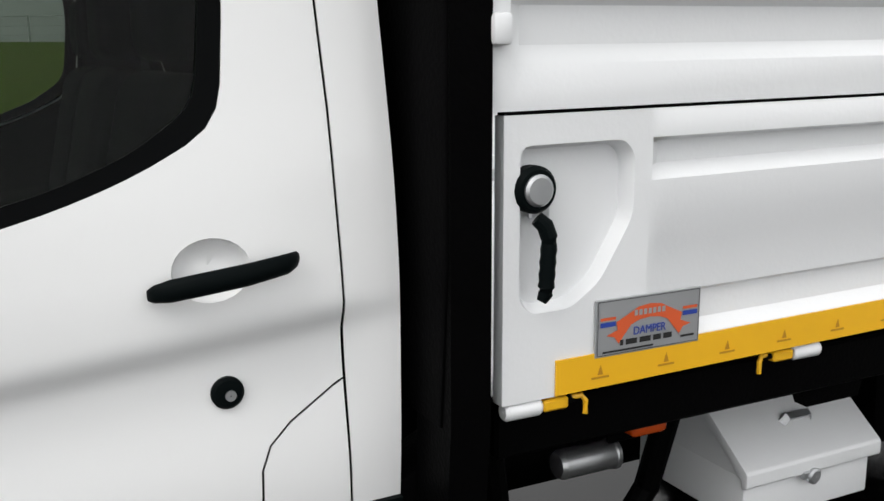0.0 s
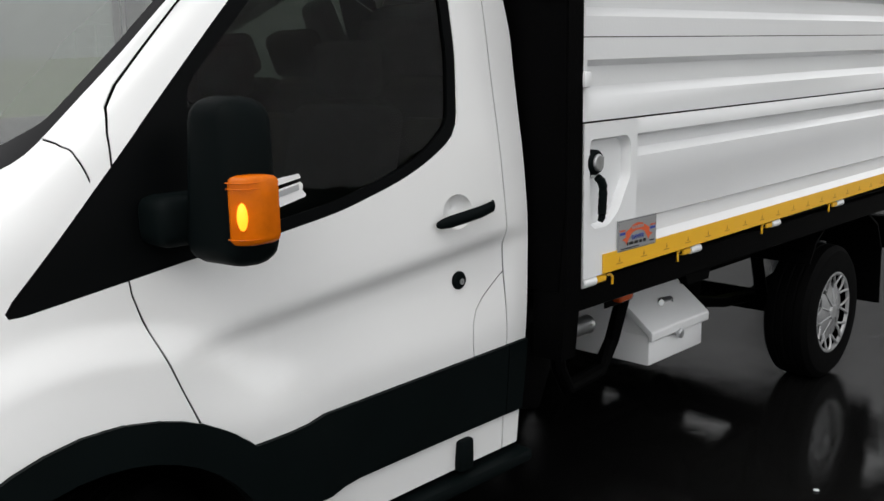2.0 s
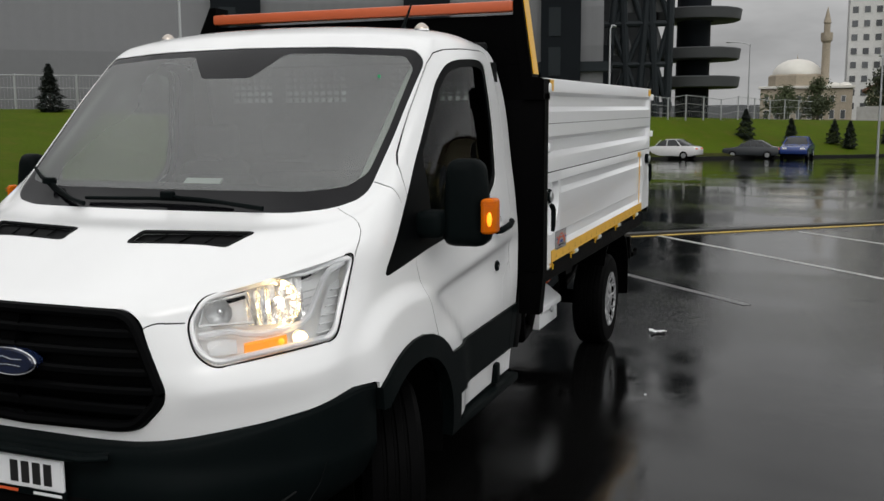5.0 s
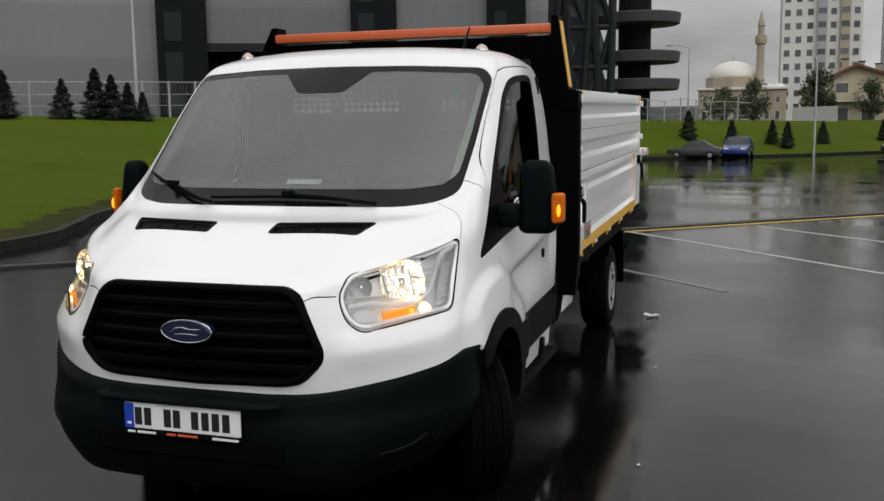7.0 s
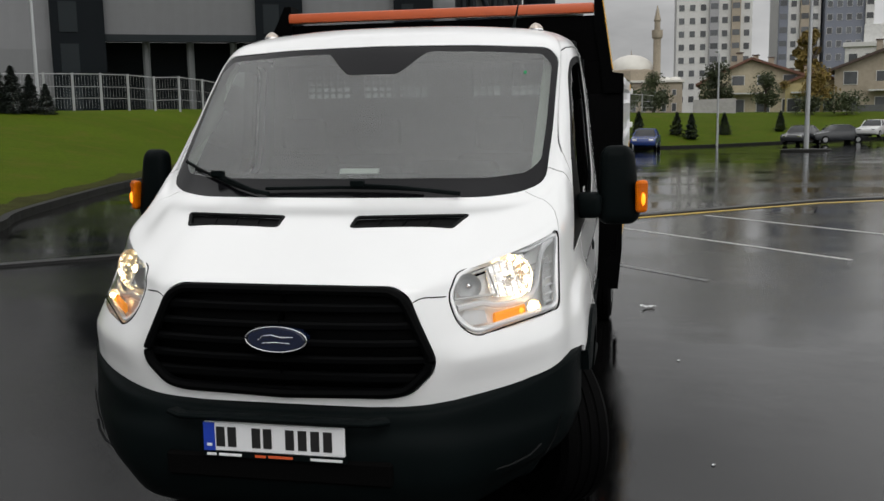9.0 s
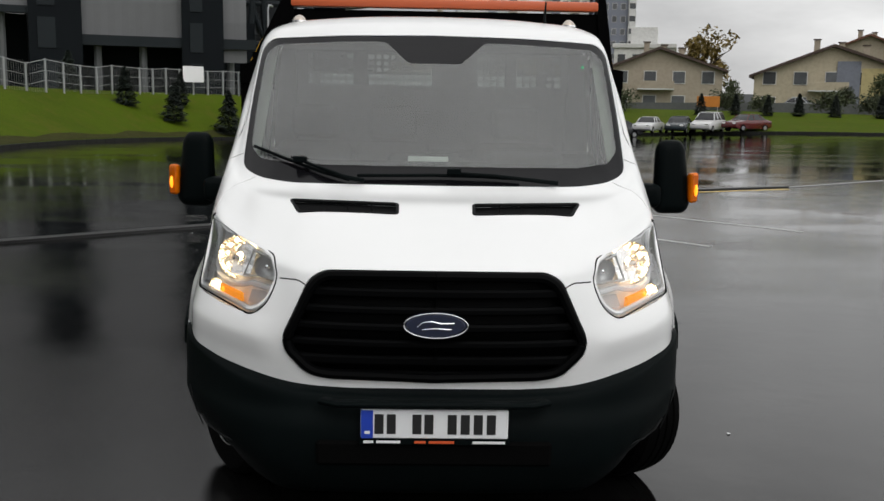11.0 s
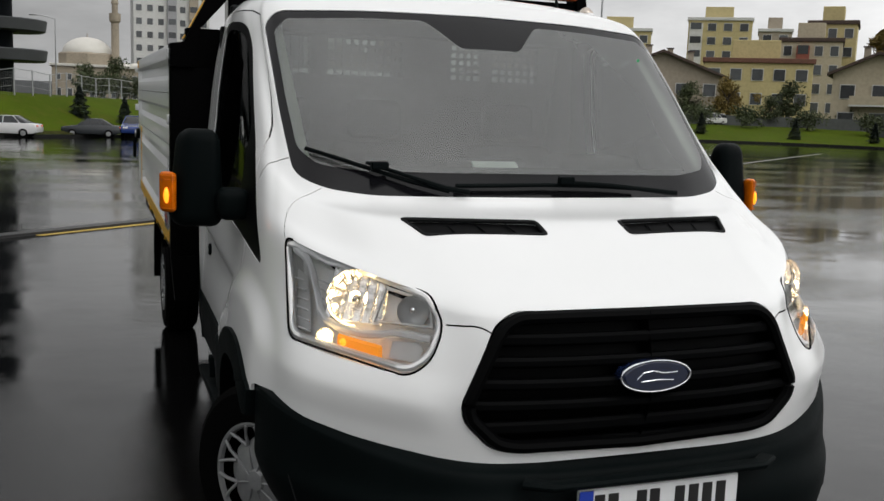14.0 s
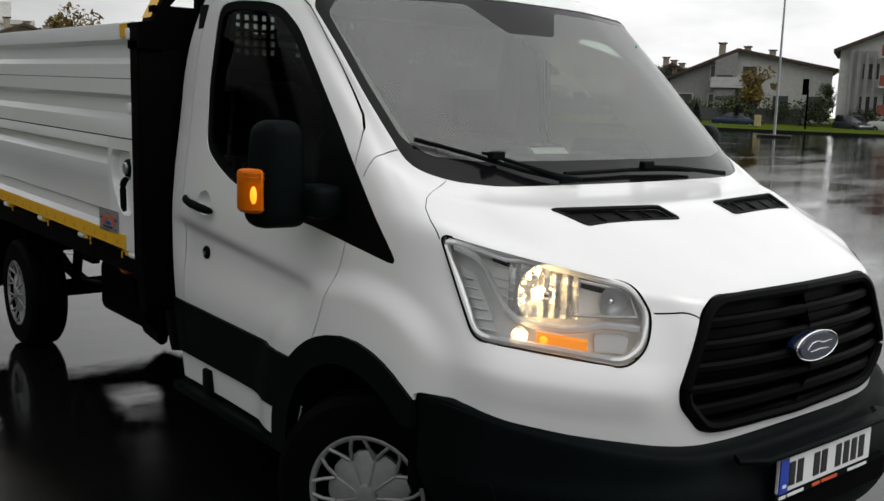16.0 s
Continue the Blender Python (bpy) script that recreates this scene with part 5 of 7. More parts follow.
# black headboard with its guard mesh
board_y0, board_y1 = 2.495, 2.545
hb = part("headboard", prism([(-1.10, .92), (1.10, .92), (1.125, 1.20), (1.125, 1.82), (-1.125, 1.82), (-1.125, 1.20)], "y", board_y0, board_y1, .006), FRAMEBLACK, bed, "black steel headboard with perforated guard and orange top rail")
for a, b in ((-1.06, -.73), (-.47, -.38), (.0, .27), (.43, .5), (.76, 1.06)):
    part("headboard_stile", box((a, board_y0, 1.815), (b, board_y1, 2.0), .004), FRAMEBLACK, hb)
part("headboard_top", box((-.86, board_y0, 1.995), (1.0, board_y1, 2.25), .006), FRAMEBLACK, hb)
for a, b in ((-.73, -.47), (-.38, 0), (.27, .43), (.5, .76)):
    g = bmesh.new()
    n = max(2, round((b - a) / .042))
    for k in range(1, n):
        x = a + (b - a) * k / n
        add_box(g, (x - .007, board_y0 + .01, 1.815), (x + .007, board_y0 + .03, 2.0))
    for k in range(1, 5):
        z = 1.815 + .185 * k / 5
        add_box(g, (a, board_y0 + .012, z - .007), (b, board_y0 + .028, z + .007))
    tagged(part("guard_mesh", g, FRAMEBLACK, hb, smooth=0), kind="stuff")
part("orange_rail", box((-.83, 2.465, 2.262), (.965, 2.53, 2.318), .012, 2), ORANGEBAR, hb, "orange-red painted top rail")
for s in (1, -1):
    w = bmesh.new()
    tx = .0 if s > 0 else -.15
    add_prism(w, [(1.02, 1.82), (1.13, 1.82), (1.13, 1.925), (1.068, 1.935), (1.005 + tx, 2.36), (.965 + tx, 2.36), (.965 + tx, 2.2), (1.0, 1.99)], "y", 2.475, 2.60)
    bmesh.ops.recalc_face_normals(w, faces=w.faces)
    if s < 0:
        mirror_bm(w)
    wing = part("headboard_wing", w, FRAMEBLACK, hb)
    t = bmesh.new()
    add_box(t, (-.001, 2.50, 0), (.003, 2.59, .36))
    for v in t.verts:
        k = v.co.z / .36
        v.co = Vector((1.066 + (tx - .058) * k + v.co.x + .002, v.co.y, 1.95 + .385 * k))
    if s < 0:
        mirror_bm(t)
    part("yellow_wing_tape", t, YELLOW, wing)
    f = bmesh.new()
    add_prism(f, [(1.0, .70), (1.11, .70), (1.13, .93), (1.13, 1.85), (1.0, 1.85)], "y", 2.50, 2.575)
    bmesh.ops.recalc_face_normals(f, faces=f.faces)
    if s < 0:
        mirror_bm(f)
    part("headboard_post", f, FRAMEBLACK, hb)

# chassis
chassis = part("chassis_rail", box((.34, 2.35, .52), (.44, 5.95, .70), .008), FRAMEBLACK, truck)
part("chassis_rail", box((-.44, 2.35, .52), (-.34, 5.95, .70), .008), FRAMEBLACK, truck)
for s in (1, -1):
    part("tipping_subframe", box((min(.33 * s, .45 * s), 2.6, .715), (max(.33 * s, .45 * s), 5.9, .86), .008), FRAMEBLACK, truck)
    part("bed_side_rail", box((min(.985 * s, 1.07 * s), 2.62, .825), (max(.985 * s, 1.07 * s), 5.85, .925), .006), FRAMEBLACK, truck)
    part("rail_bracket", prism([(3.41, .83), (3.44, .765), (3.60, .765), (3.62, .83)], "x", .985 * s, 1.02 * s), FRAMEBLACK, truck)
for y in (2.75, 3.2, 3.65, 4.1, 4.55, 5.0, 5.4, 5.8):
    part("bed_cross_member", box((-1.0, y - .04, .86), (1.0, y + .04, .935), .006), FRAMEBLACK, truck)
for y in (2.5, 3.3, 4.2, 5.8):
    part("chassis_cross_member", box((-.35, y - .05, .55), (.35, y + .05, .68), .006), FRAMEBLACK, truck)
part("tipping_ram", lathe([(-.25, .07), (.25, .07), (.25, .05), (.5, .05)], (0, 3.2, .62), "y", 20, 1, True), FRAMEBLACK, truck)
part("gearbox", box((-.3, 1.4, .28), (.3, 2.7, .56), .06, 2), FRAMEBLACK, truck)
part("rear_axle", tube([(-.8, 4.97, .345), (-.2, 4.97, .345), (0, 4.97, .345), (.2, 4.97, .345), (.8, 4.97, .345)], [.055, .06, .16, .06, .055], 14), FRAMEBLACK, truck)
part("propeller_shaft", tube([(0, 2.6, .45), (0, 4.85, .38)], .045, 12), FRAMEBLACK, truck)
for s in (1, -1):
    part("leaf_spring", swept(flip([(.56, 4.25, .47), (.56, 4.6, .40), (.56, 4.97, .37), (.56, 5.35, .42), (.56, 5.65, .52)], s), .07, .05, .006), FRAMEBLACK, truck)
    part("spring_hanger", prism([(4.20, .70), (4.34, .70), (4.31, .42), (4.27, .36), (4.22, .37), (4.21, .46)], "x", .50 * s, .60 * s, .006), FRAMEBLACK, truck)
    part("spring_shackle", prism([(5.60, .70), (5.70, .70), (5.69, .50), (5.62, .50)], "x", .52 * s, .60 * s, .005), FRAMEBLACK, truck)
    part("damper", tube(flip([(.66, 4.72, .80), (.64, 4.9, .40)], s), .032, 12), FRAMEBLACK, truck)
    # mudguard over the rear wheel
    g = bmesh.new()
    prof = [(4.57, .66), (4.63, .755), (4.74, .82), (4.85, .84), (4.97, .845), (5.26, .82), (5.42, .74), (5.50, .60), (5.52, .29)]
    ra = [g.verts.new((.73, y, z)) for y, z in prof]
    rb = [g.verts.new((1.03, y, z)) for y, z in prof]
    for k in range(len(prof) - 1):
        g.faces.new((ra[k], ra[k + 1], rb[k + 1], rb[k]))
    r = bmesh.ops.extrude_face_region(g, geom=list(g.faces))
    for q in r["geom"]:
        if isinstance(q, bmesh.types.BMVert):
            d = Vector((0, q.co.y - 4.98, q.co.z - .4)).normalized()
            q.co += d * .012
    bmesh.ops.recalc_face_normals(g, faces=g.faces)
    if s < 0:
        mirror_bm(g)
    part("mudguard", g, FRAMEBLACK, truck)
    part("mudguard_stay", tube(flip([(.40, 4.60, .72), (.75, 4.60, .73), (1.0, 4.60, .72)], s), .016, 8), FRAMEBLACK, truck)
    # underrun bracket behind the cab
    bk = bmesh.new()
    add_tube(bk, [(.95, 2.66, .90), (.95, 2.70, .60), (.93, 2.78, .50), (.90, 3.02, .50), (.90, 3.10, .60), (.95, 3.14, .88)], .028, 10)
    if s < 0:
        mirror_bm(bk)
    part("side_guard_bracket", bk, FRAMEBLACK, truck)
    part("cab_rear_bracket", prism([(2.47, .78), (2.64, .86), (2.62, .62), (2.56, .50), (2.47, .52)], "x", .86 * s, .98 * s, .008), FRAMEBLACK, truck)
    part("tail_lamp_bracket", box((min(.62 * s, .98 * s), 5.86, .56), (max(.62 * s, .98 * s), 5.94, .72), .008), FRAMEBLACK, truck)
    mk = part("side_marker_lamp", box((min(.985 * s, 1.03 * s), 2.955, .785), (max(.985 * s, 1.03 * s), 3.045, .828), .014, 3), MARKER, truck, "amber side marker lamp")
    part("marker_bracket", box((min(.975 * s, .984 * s), 2.93, .765), (max(.975 * s, .984 * s), 3.06, .86), .002), FRAMEBLACK, mk)
    part("side_marker_lamp", box((min(1.0 * s, 1.03 * s), 5.62, .83), (max(1.0 * s, 1.03 * s), 5.70, .868), .008, 2), MARKER, truck, "amber side marker lamp")
part("rear_bumper_beam", box((-.98, 5.88, .53), (.98, 5.95, .66), .01, 2), FRAMEBLACK, truck)
part("tow_ring", tube([(.98, 5.95, .56), (1.0, 6.0, .57), (1.0, 6.02, .60)], .02, 8), FRAMEBLACK, truck)
part("air_tank", lathe([(-.08, .001), (-.08, .028), (-.07, .034), (.062, .034), (.066, .037), (.074, .037), (.078, .03), (.08, .001)], (.80, 3.01, .645), "y", 22), STEEL, truck, "bare metal cylinder")
part("air_tank", lathe([(-.2, .001), (-.2, .06), (-.18, .08), (.18, .08), (.2, .06), (.2, .001)], (-.74, 2.85, .56), "y", 22), FRAMEBLACK, truck)
# invented black drum, added to hide the bright ground seen beneath the bed
part("exhaust_silencer", lathe([(-.50, .001), (-.50, .10), (-.46, .15), (.46, .15), (.50, .10), (.50, .001)], (.12, 3.22, .40), "y", 20), FRAMEBLACK, truck)
part("fuel_tank", box((-.80, 3.3, .40), (-.46, 4.0, .70), .05, 3), FRAMEBLACK, truck)
# toolbox on the driver's side
tb = part("toolbox", prism([(3.434, .402), (3.868, .402), (3.868, .525), (3.434, .525)], "x", .46, .856, .006), BEDWHITE, truck, "white steel toolbox with a sloping lid")
outline = [(.874, .508), (.879, .514), (.879, .545), (.874, .552), (.53, .822), (.46, .822), (.46, .795), (.52, .795), (.86, .528), (.86, .508)]
lid = part("toolbox_lid", prism(outline, "y", 3.42, 3.882, .002), BEDWHITE, tb)
for y0 in (3.436, 3.860):
    part("toolbox_cheek", prism([(.47, .52), (.852, .52), (.52, .79), (.47, .79)], "y", y0, y0 + .006), BEDWHITE, tb)
part("lid_handle", swept([(.792, 3.612, .61), (.80, 3.625, .632), (.80, 3.70, .632), (.792, 3.715, .61)], .022, .006, .002, up=Vector((.62, 0, .78))), STEEL, lid)
part("toolbox_catch", lathe([(0, .021), (.010, .021), (.014, .015), (.014, .001)], (.876, 3.640, .502), "x", 18), STEEL, lid)
part("catch_tongue", box((.872, 3.605, .498), (.884, 3.66, .518), .003), STEEL, lid)


def wheel(x, y, s, steer=0.0):
    hub = part("wheel_tyre", lathe([(-.115, .205), (-.118, .25), (-.112, .315), (-.09, .342), (-.05, .347), (-.046, .341), (-.036, .341), (-.032, .348), (-.006, .348), (-.002, .341), (.008, .341), (.012, .348), (.038, .348), (.042, .341), (.05, .341), (.054, .347), (.09, .342), (.112, .315), (.118, .25), (.115, .21), (.10, .205)], (0, 0, 0), "x", 48), RUBBER, truck, "black road tyre with silver wheel cover")
    part("wheel_rim", lathe([(-.1, .205), (.04, .205), (.05, .19), (.055, .05), (.055, .001)], (0, 0, 0), "x", 36), FRAMEBLACK, hub)
    cover = part("wheel_cover", lathe([(.106, .212), (.113, .209), (.115, .203), (.112, .194), (.100, .190)], (0, 0, 0), "x", 48), SILVER, hub, "silver wheel cover with forked spokes")
    dish = lathe([(.070, .150), (.088, .149), (.093, .140), (.104, .06), (.108, .042), (.118, .036), (.121, .02), (.121, .001)], (0, 0, 0), "x", 64)
    for v in dish.verts:
        r = math.hypot(v.co.y, v.co.z)
        if r > .13:
            k = 1 - .10 * max(0.0, math.cos(9 * math.atan2(v.co.z, v.co.y)))
            v.co.y, v.co.z = v.co.y * k, v.co.z * k
    part("cover_dish", dish, SILVER, cover)
    for k in range(9):
        a = 2 * math.pi * k / 9
        spoke = bmesh.new()
        for db in (-.235, .235):
            p = []
            for r, ang, xx in ((.128, a + (.03 if db > 0 else -.03), .094), (.165, a + db * .6, .106), (.197, a + db, .110)):
                p.append((xx, r * math.cos(ang), r * math.sin(ang)))
            add_tube(spoke, p, [.0075, .0062, .0075], 6)
        part("cover_spoke", spoke, SILVER, cover)
        rb = bmesh.new()
        add_tube(rb, [(.115, .035 * math.cos(a), .035 * math.sin(a)), (.1015, .085 * math.cos(a), .085 * math.sin(a)), (.090, .128 * math.cos(a), .128 * math.sin(a))], [.003, .005, .0065], 6)
        part("cover_rib", rb, SILVER, cover)
    hub.matrix_basis = pose(x, y, .343, 0, 0, (0 if s > 0 else 180) + steer)
    return hub


wheel(.86, 1.10, 1, 32)
wheel(-.86, 1.10, -1, 32)
wheel(.885, 4.97, 1)
wheel(-.885, 4.97, -1)

# ---- ground ----
def ground_z(x, y):
    return -.8 * smooth_step(18, 68, y) * (1 - smooth_step(4, 28, x))


def asphalt():
    m = bpy.data.materials.new("wet_asphalt")
    m.use_nodes = True
    nt = m.node_tree
    b = nt.nodes["Principled BSDF"]
    tc = nt.nodes.new("ShaderNodeTexCoord")

    def tex(scale, detail, sx=1.0, sy=1.0, turn=0.0):
        mp = nt.nodes.new("ShaderNodeMapping")
        mp.inputs["Scale"].default_value = (sx, sy, 1)
        mp.inputs["Rotation"].default_value = (0, 0, turn)
        n = nt.nodes.new("ShaderNodeTexNoise")
        n.inputs["Scale"].default_value, n.inputs["Detail"].default_value = scale, detail
        nt.links.new(tc.outputs["Object"], mp.inputs["Vector"])
        nt.links.new(mp.outputs["Vector"], n.inputs["Vector"])
        return n.outputs["Fac"]

    def ramp(src, p0, c0, p1, c1):
        r = nt.nodes.new("ShaderNodeValToRGB")
        r.color_ramp.elements[0].position, r.color_ramp.elements[0].color = p0, (c0, c0, c0, 1)
        r.color_ramp.elements[1].position, r.color_ramp.elements[1].color = p1, (c1, c1, c1, 1)
        nt.links.new(src, r.inputs["Fac"])
        return r.outputs["Color"]

    def mul(a, c):
        k = nt.nodes.new("ShaderNodeMixRGB")
        k.blend_type, k.inputs[0].default_value = "MULTIPLY", 1.0
        nt.links.new(a, k.inputs[1])
        nt.links.new(c, k.inputs[2])
        return k.outputs["Color"]

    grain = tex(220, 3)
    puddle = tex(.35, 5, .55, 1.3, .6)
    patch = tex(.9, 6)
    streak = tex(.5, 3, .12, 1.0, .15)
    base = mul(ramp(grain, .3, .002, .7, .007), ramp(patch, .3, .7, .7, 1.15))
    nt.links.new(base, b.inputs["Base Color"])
    wet = ramp(puddle, .42, .015, .64, .085)
    wet2 = mul(mul(wet, ramp(streak, .35, .45, .65, 1.15)), ramp(tex(4.5, 7), .38, .55, .62, 1.45))
    nt.links.new(wet2, b.inputs["Roughness"])
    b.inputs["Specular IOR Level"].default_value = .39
    dry = ramp(puddle, .42, .03, .64, .24)
    bp = nt.nodes.new("ShaderNodeBump")
    bp.inputs["Distance"].default_value = .004
    nt.links.new(dry, bp.inputs["Strength"])
    nt.links.new(grain, bp.inputs["Height"])
    bp2 = nt.nodes.new("ShaderNodeBump")
    bp2.inputs["Distance"].default_value, bp2.inputs["Strength"].default_value = .02, .15
    nt.links.new(tex(2.2, 3), bp2.inputs["Height"])
    nt.links.new(bp.outputs["Normal"], bp2.inputs["Normal"])
    nt.links.new(bp2.outputs["Normal"], b.inputs["Normal"])
    return m


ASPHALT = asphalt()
bm = bmesh.new()
lines_x = [-900, -400, -200] + [-120 + 6 * k for k in range(46)] + [200, 400, 900]
lines_y = [-900, -400, -200, -100, -50, -20] + [4 * k for k in range(36)] + [200, 400, 900]
vs = [[bm.verts.new((x, y, ground_z(x, y))) for x in lines_x] for y in lines_y]
for ra, rb in zip(vs, vs[1:]):
    for k in range(len(ra) - 1):
        bm.faces.new((ra[k], ra[k + 1], rb[k + 1], rb[k]))
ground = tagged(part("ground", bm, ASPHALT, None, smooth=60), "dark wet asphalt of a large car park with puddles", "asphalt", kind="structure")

LINEWHITE = mat("worn_white_road_paint", (.42, .42, .41), .35, vary=.3, scale=3, fine=.5, bump_scale=25)
LINEYELLOW = mat("worn_yellow_road_paint", (.62, .42, .08), .4, vary=.3, scale=3, fine=.4, bump_scale=25)
KERB = mat("wet_dark_kerb_stone", (.016, .016, .015), .5, vary=.3, scale=5, bump=.2, bump_scale=60, spec=.12)


def ribbon_mesh(pts, width, lift, thick=.004):
    bm = bmesh.new()
    rows = []
    ps = [Vector((*p[:2], 0)) for p in pts]
    for i, p in enumerate(ps):
        d = (ps[min(i + 1, len(ps) - 1)] - ps[max(i - 1, 0)]).normalized()
        n = Vector((-d.y, d.x, 0)) * width / 2
        z = ground_z(p.x, p.y)
        rows.append([bm.verts.new(p + n + Vector((0, 0, z - .02))), bm.verts.new(p + n + Vector((0, 0, z + lift))), bm.verts.new(p - n + Vector((0, 0, z + lift))), bm.verts.new(p - n + Vector((0, 0, z - .02)))])
    for a, b in zip(rows, rows[1:]):
        for k in range(3):
            bm.faces.new((a[k], a[k + 1], b[k + 1], b[k]))
    bm.faces.new(rows[0])
    bm.faces.new(rows[-1])
    return bm


LINEFAINT = mat("almost_worn_off_road_paint", (.15, .15, .15), .3, vary=.4, scale=3, fine=.6, bump_scale=25)
for a, b, paint in (((.30, 12.05), (3.57, 8.47), LINEWHITE), ((2.25, 13.25), (5.35, 10.0), LINEWHITE), ((.30, 8.50), (1.90, 6.88), LINEFAINT)):
    tagged(part("parking_line", ribbon_mesh([a, b], .09, .004), paint), "worn white parking bay line painted on asphalt", "road marking", "parking bay lines", kind="structure")
SEAM = mat("black_wet_kerb_strip", (.008, .008, .008), .4, vary=.3, scale=6, bump=.2)
seam = [(-6.95, 6.3), (-3.4, 9.25), (.2, 12.2), (4.5, 15.9), (8.0, 17.6)]
tagged(part("drain_kerb", ribbon_mesh(seam, .2, .035), SEAM), "low dark kerb strip between two parking areas", "kerb", kind="structure")
seam = [(8.0, 17.6), (14.5, 22.5), (24, 30.5), (38, 42)]
tagged(part("asphalt_seam", ribbon_mesh(seam, .16, .006), LINEFAINT), "worn pale joint between two areas of asphalt", "road marking", kind="structure")
tagged(part("yellow_line", ribbon_mesh([(-2.1, 10.15), (.0, 11.85), (4.4, 15.55), (7.9, 17.2)], .11, .004), LINEYELLOW), "yellow line painted beside the low kerb", "road marking", kind="structure")

# grass banks
KL = [(-22, -40), (-13, -14), (-8.6, 0), (-8.1, 7.8), (-8.8, 10.2), (-9.9, 12.6), (-12.2, 20.7), (-14.5, 32), (-14.5, 46), (-11, 54), (-5, 59), (3, 66), (12, 69), (25, 64), (38, 63.5), (50, 60), (57, 52), (60, 42), (62, 30), (70, 8), (85, -30)]
TL = [(-80, -50), (-62, -14), (-52, 0), (-47, 12), (-42, 19), (-37, 24), (-28, 30.5), (-22, 37), (-20, 52), (-15, 60), (-7, 66), (3, 84), (13, 92), (28, 82), (44, 78), (60, 73), (69, 62), (74, 48), (78, 33), (88, 8), (105, -32)]
TOPZ = [2.2, 2.2, 2.2, 2.2, 2.2, 2.2, 2.2, 2.2, 2.1, 2.0, 1.9, 1.6, 1.5, 1.4, 1.3, 1.3, 1.05, .6, .42, .4, .4]


def grass_material():
    m = mat("wet_lawn_grass", (.062, .094, .005), .9, vary=.3, scale=.22, fine=.35, bump_scale=26, bump=.5, spec=.04)
    nt = m.node_tree
    b = nt.nodes["Principled BSDF"]
    col = b.inputs["Base Color"].links[0].from_socket
    tc = nt.nodes.new("ShaderNodeTexCoord")
    for scale, detail, lo, hi, shade in ((1.1, 6, .50, .68, (.072, .078, .010, 1)), (7.0, 4, .52, .78, (.034, .060, .005, 1))):
        n = nt.nodes.new("ShaderNodeTexNoise")
        n.inputs["Scale"].default_value, n.inputs["Detail"].default_value = scale, detail
        nt.links.new(tc.outputs["Object"], n.inputs["Vector"])
        r = nt.nodes.new("ShaderNodeMapRange")
        r.inputs["From Min"].default_value, r.inputs["From Max"].default_value = lo, hi
        r.inputs["To Max"].default_value = .75
        nt.links.new(n.outputs["Fac"], r.inputs["Value"])
        k = nt.nodes.new("ShaderNodeMixRGB")
        k.inputs[2].default_value = shade
        nt.links.new(r.outputs["Result"], k.inputs[0])
        nt.links.new(col, k.inputs[1])
        col = k.outputs["Color"]
    nt.links.new(col, b.inputs["Base Color"])
    return m


GRASS = grass_material()
bm = bmesh.new()
rows = []
steps = 10
def smooth_line(pts, n=6):
    return catmull(np.array(pts, dtype=float), n)
kl, tl, tz = smooth_line(KL), smooth_line(TL), smooth_line([(z,) for z in TOPZ])[:, 0]
for k, t, z in zip(kl, tl, tz):
    row = []
    z0 = ground_z(*k) + .13
    for j in range(steps + 1):
        u = j / steps
        p = k + (t - k) * u
        h = z0 + (z - z0) * smooth_step(-.25, 1.0, u) + .10 * noise.noise(Vector((p[0] * .15, p[1] * .15, 0))) * u - (z - z0) * smooth_step(-.25, 1.0, 0) * (1 - u)
        row.append(bm.verts.new((p[0], p[1], h)))
    far = t + (t - np.array([0, 0])) * 1.2
    row.append(bm.verts.new((far[0], far[1], z - .2)))
    rows.append(row)
for ra, rb in zip(rows, rows[1:]):
    for j in range(len(ra) - 1):
        bm.faces.new((ra[j], ra[j + 1], rb[j + 1], rb[j]))
lawn = tagged(part("lawn", bm, GRASS, None, smooth=60), "sloping green lawn round the car park", "grass", kind="structure")
blades = bmesh.new()
rg = random.Random(4)
for _ in range(14000):
    i = rg.randrange(10, 40)
    u, w = rg.random() ** 2.2 * .5, rg.random()
    k = kl[i] + (kl[i + 1] - kl[i]) * w
    t = tl[i] + (tl[i + 1] - tl[i]) * w
    z = tz[i]
    p = k + (t - k) * u
    z0 = ground_z(*k) + .13
    h = z0 + (z - z0) * smooth_step(-.25, 1.0, u) - (z - z0) * smooth_step(-.25, 1.0, 0) * (1 - u)
    a, long, wide = rg.random() * 6.283, rg.uniform(.05, .11), rg.uniform(.006, .014)
    c, e = math.cos(a), math.sin(a)
    blades.faces.new([blades.verts.new((p[0] + dx * c - dy * e, p[1] + dx * e + dy * c, h + dz)) for dx, dy, dz in ((0, -wide, .006), (0, wide, .006), (long, 0, long * .10))])
tagged(part("grass_tufts", blades, GRASS, None, smooth=0), "tufts of short wet green grass", "grass", kind="stuff")
soil = bmesh.new()
rg = random.Random(14)
strip_rows = []
for k, t, z in list(zip(kl, tl, tz))[8:64]:
    z0, d = ground_z(*k) + .13, np.hypot(*(t - k))
    row = []
    for w in (.10, .45, .45 + rg.uniform(.15, .8)):
        u = w / d
        p = k + (t - k) * u
        h = z0 + (z - z0) * smooth_step(-.25, 1.0, u) - (z - z0) * smooth_step(-.25, 1.0, 0) * (1 - u)
        row.append(soil.verts.new((p[0], p[1], h + .018 - .012 * w)))
    strip_rows.append(row)
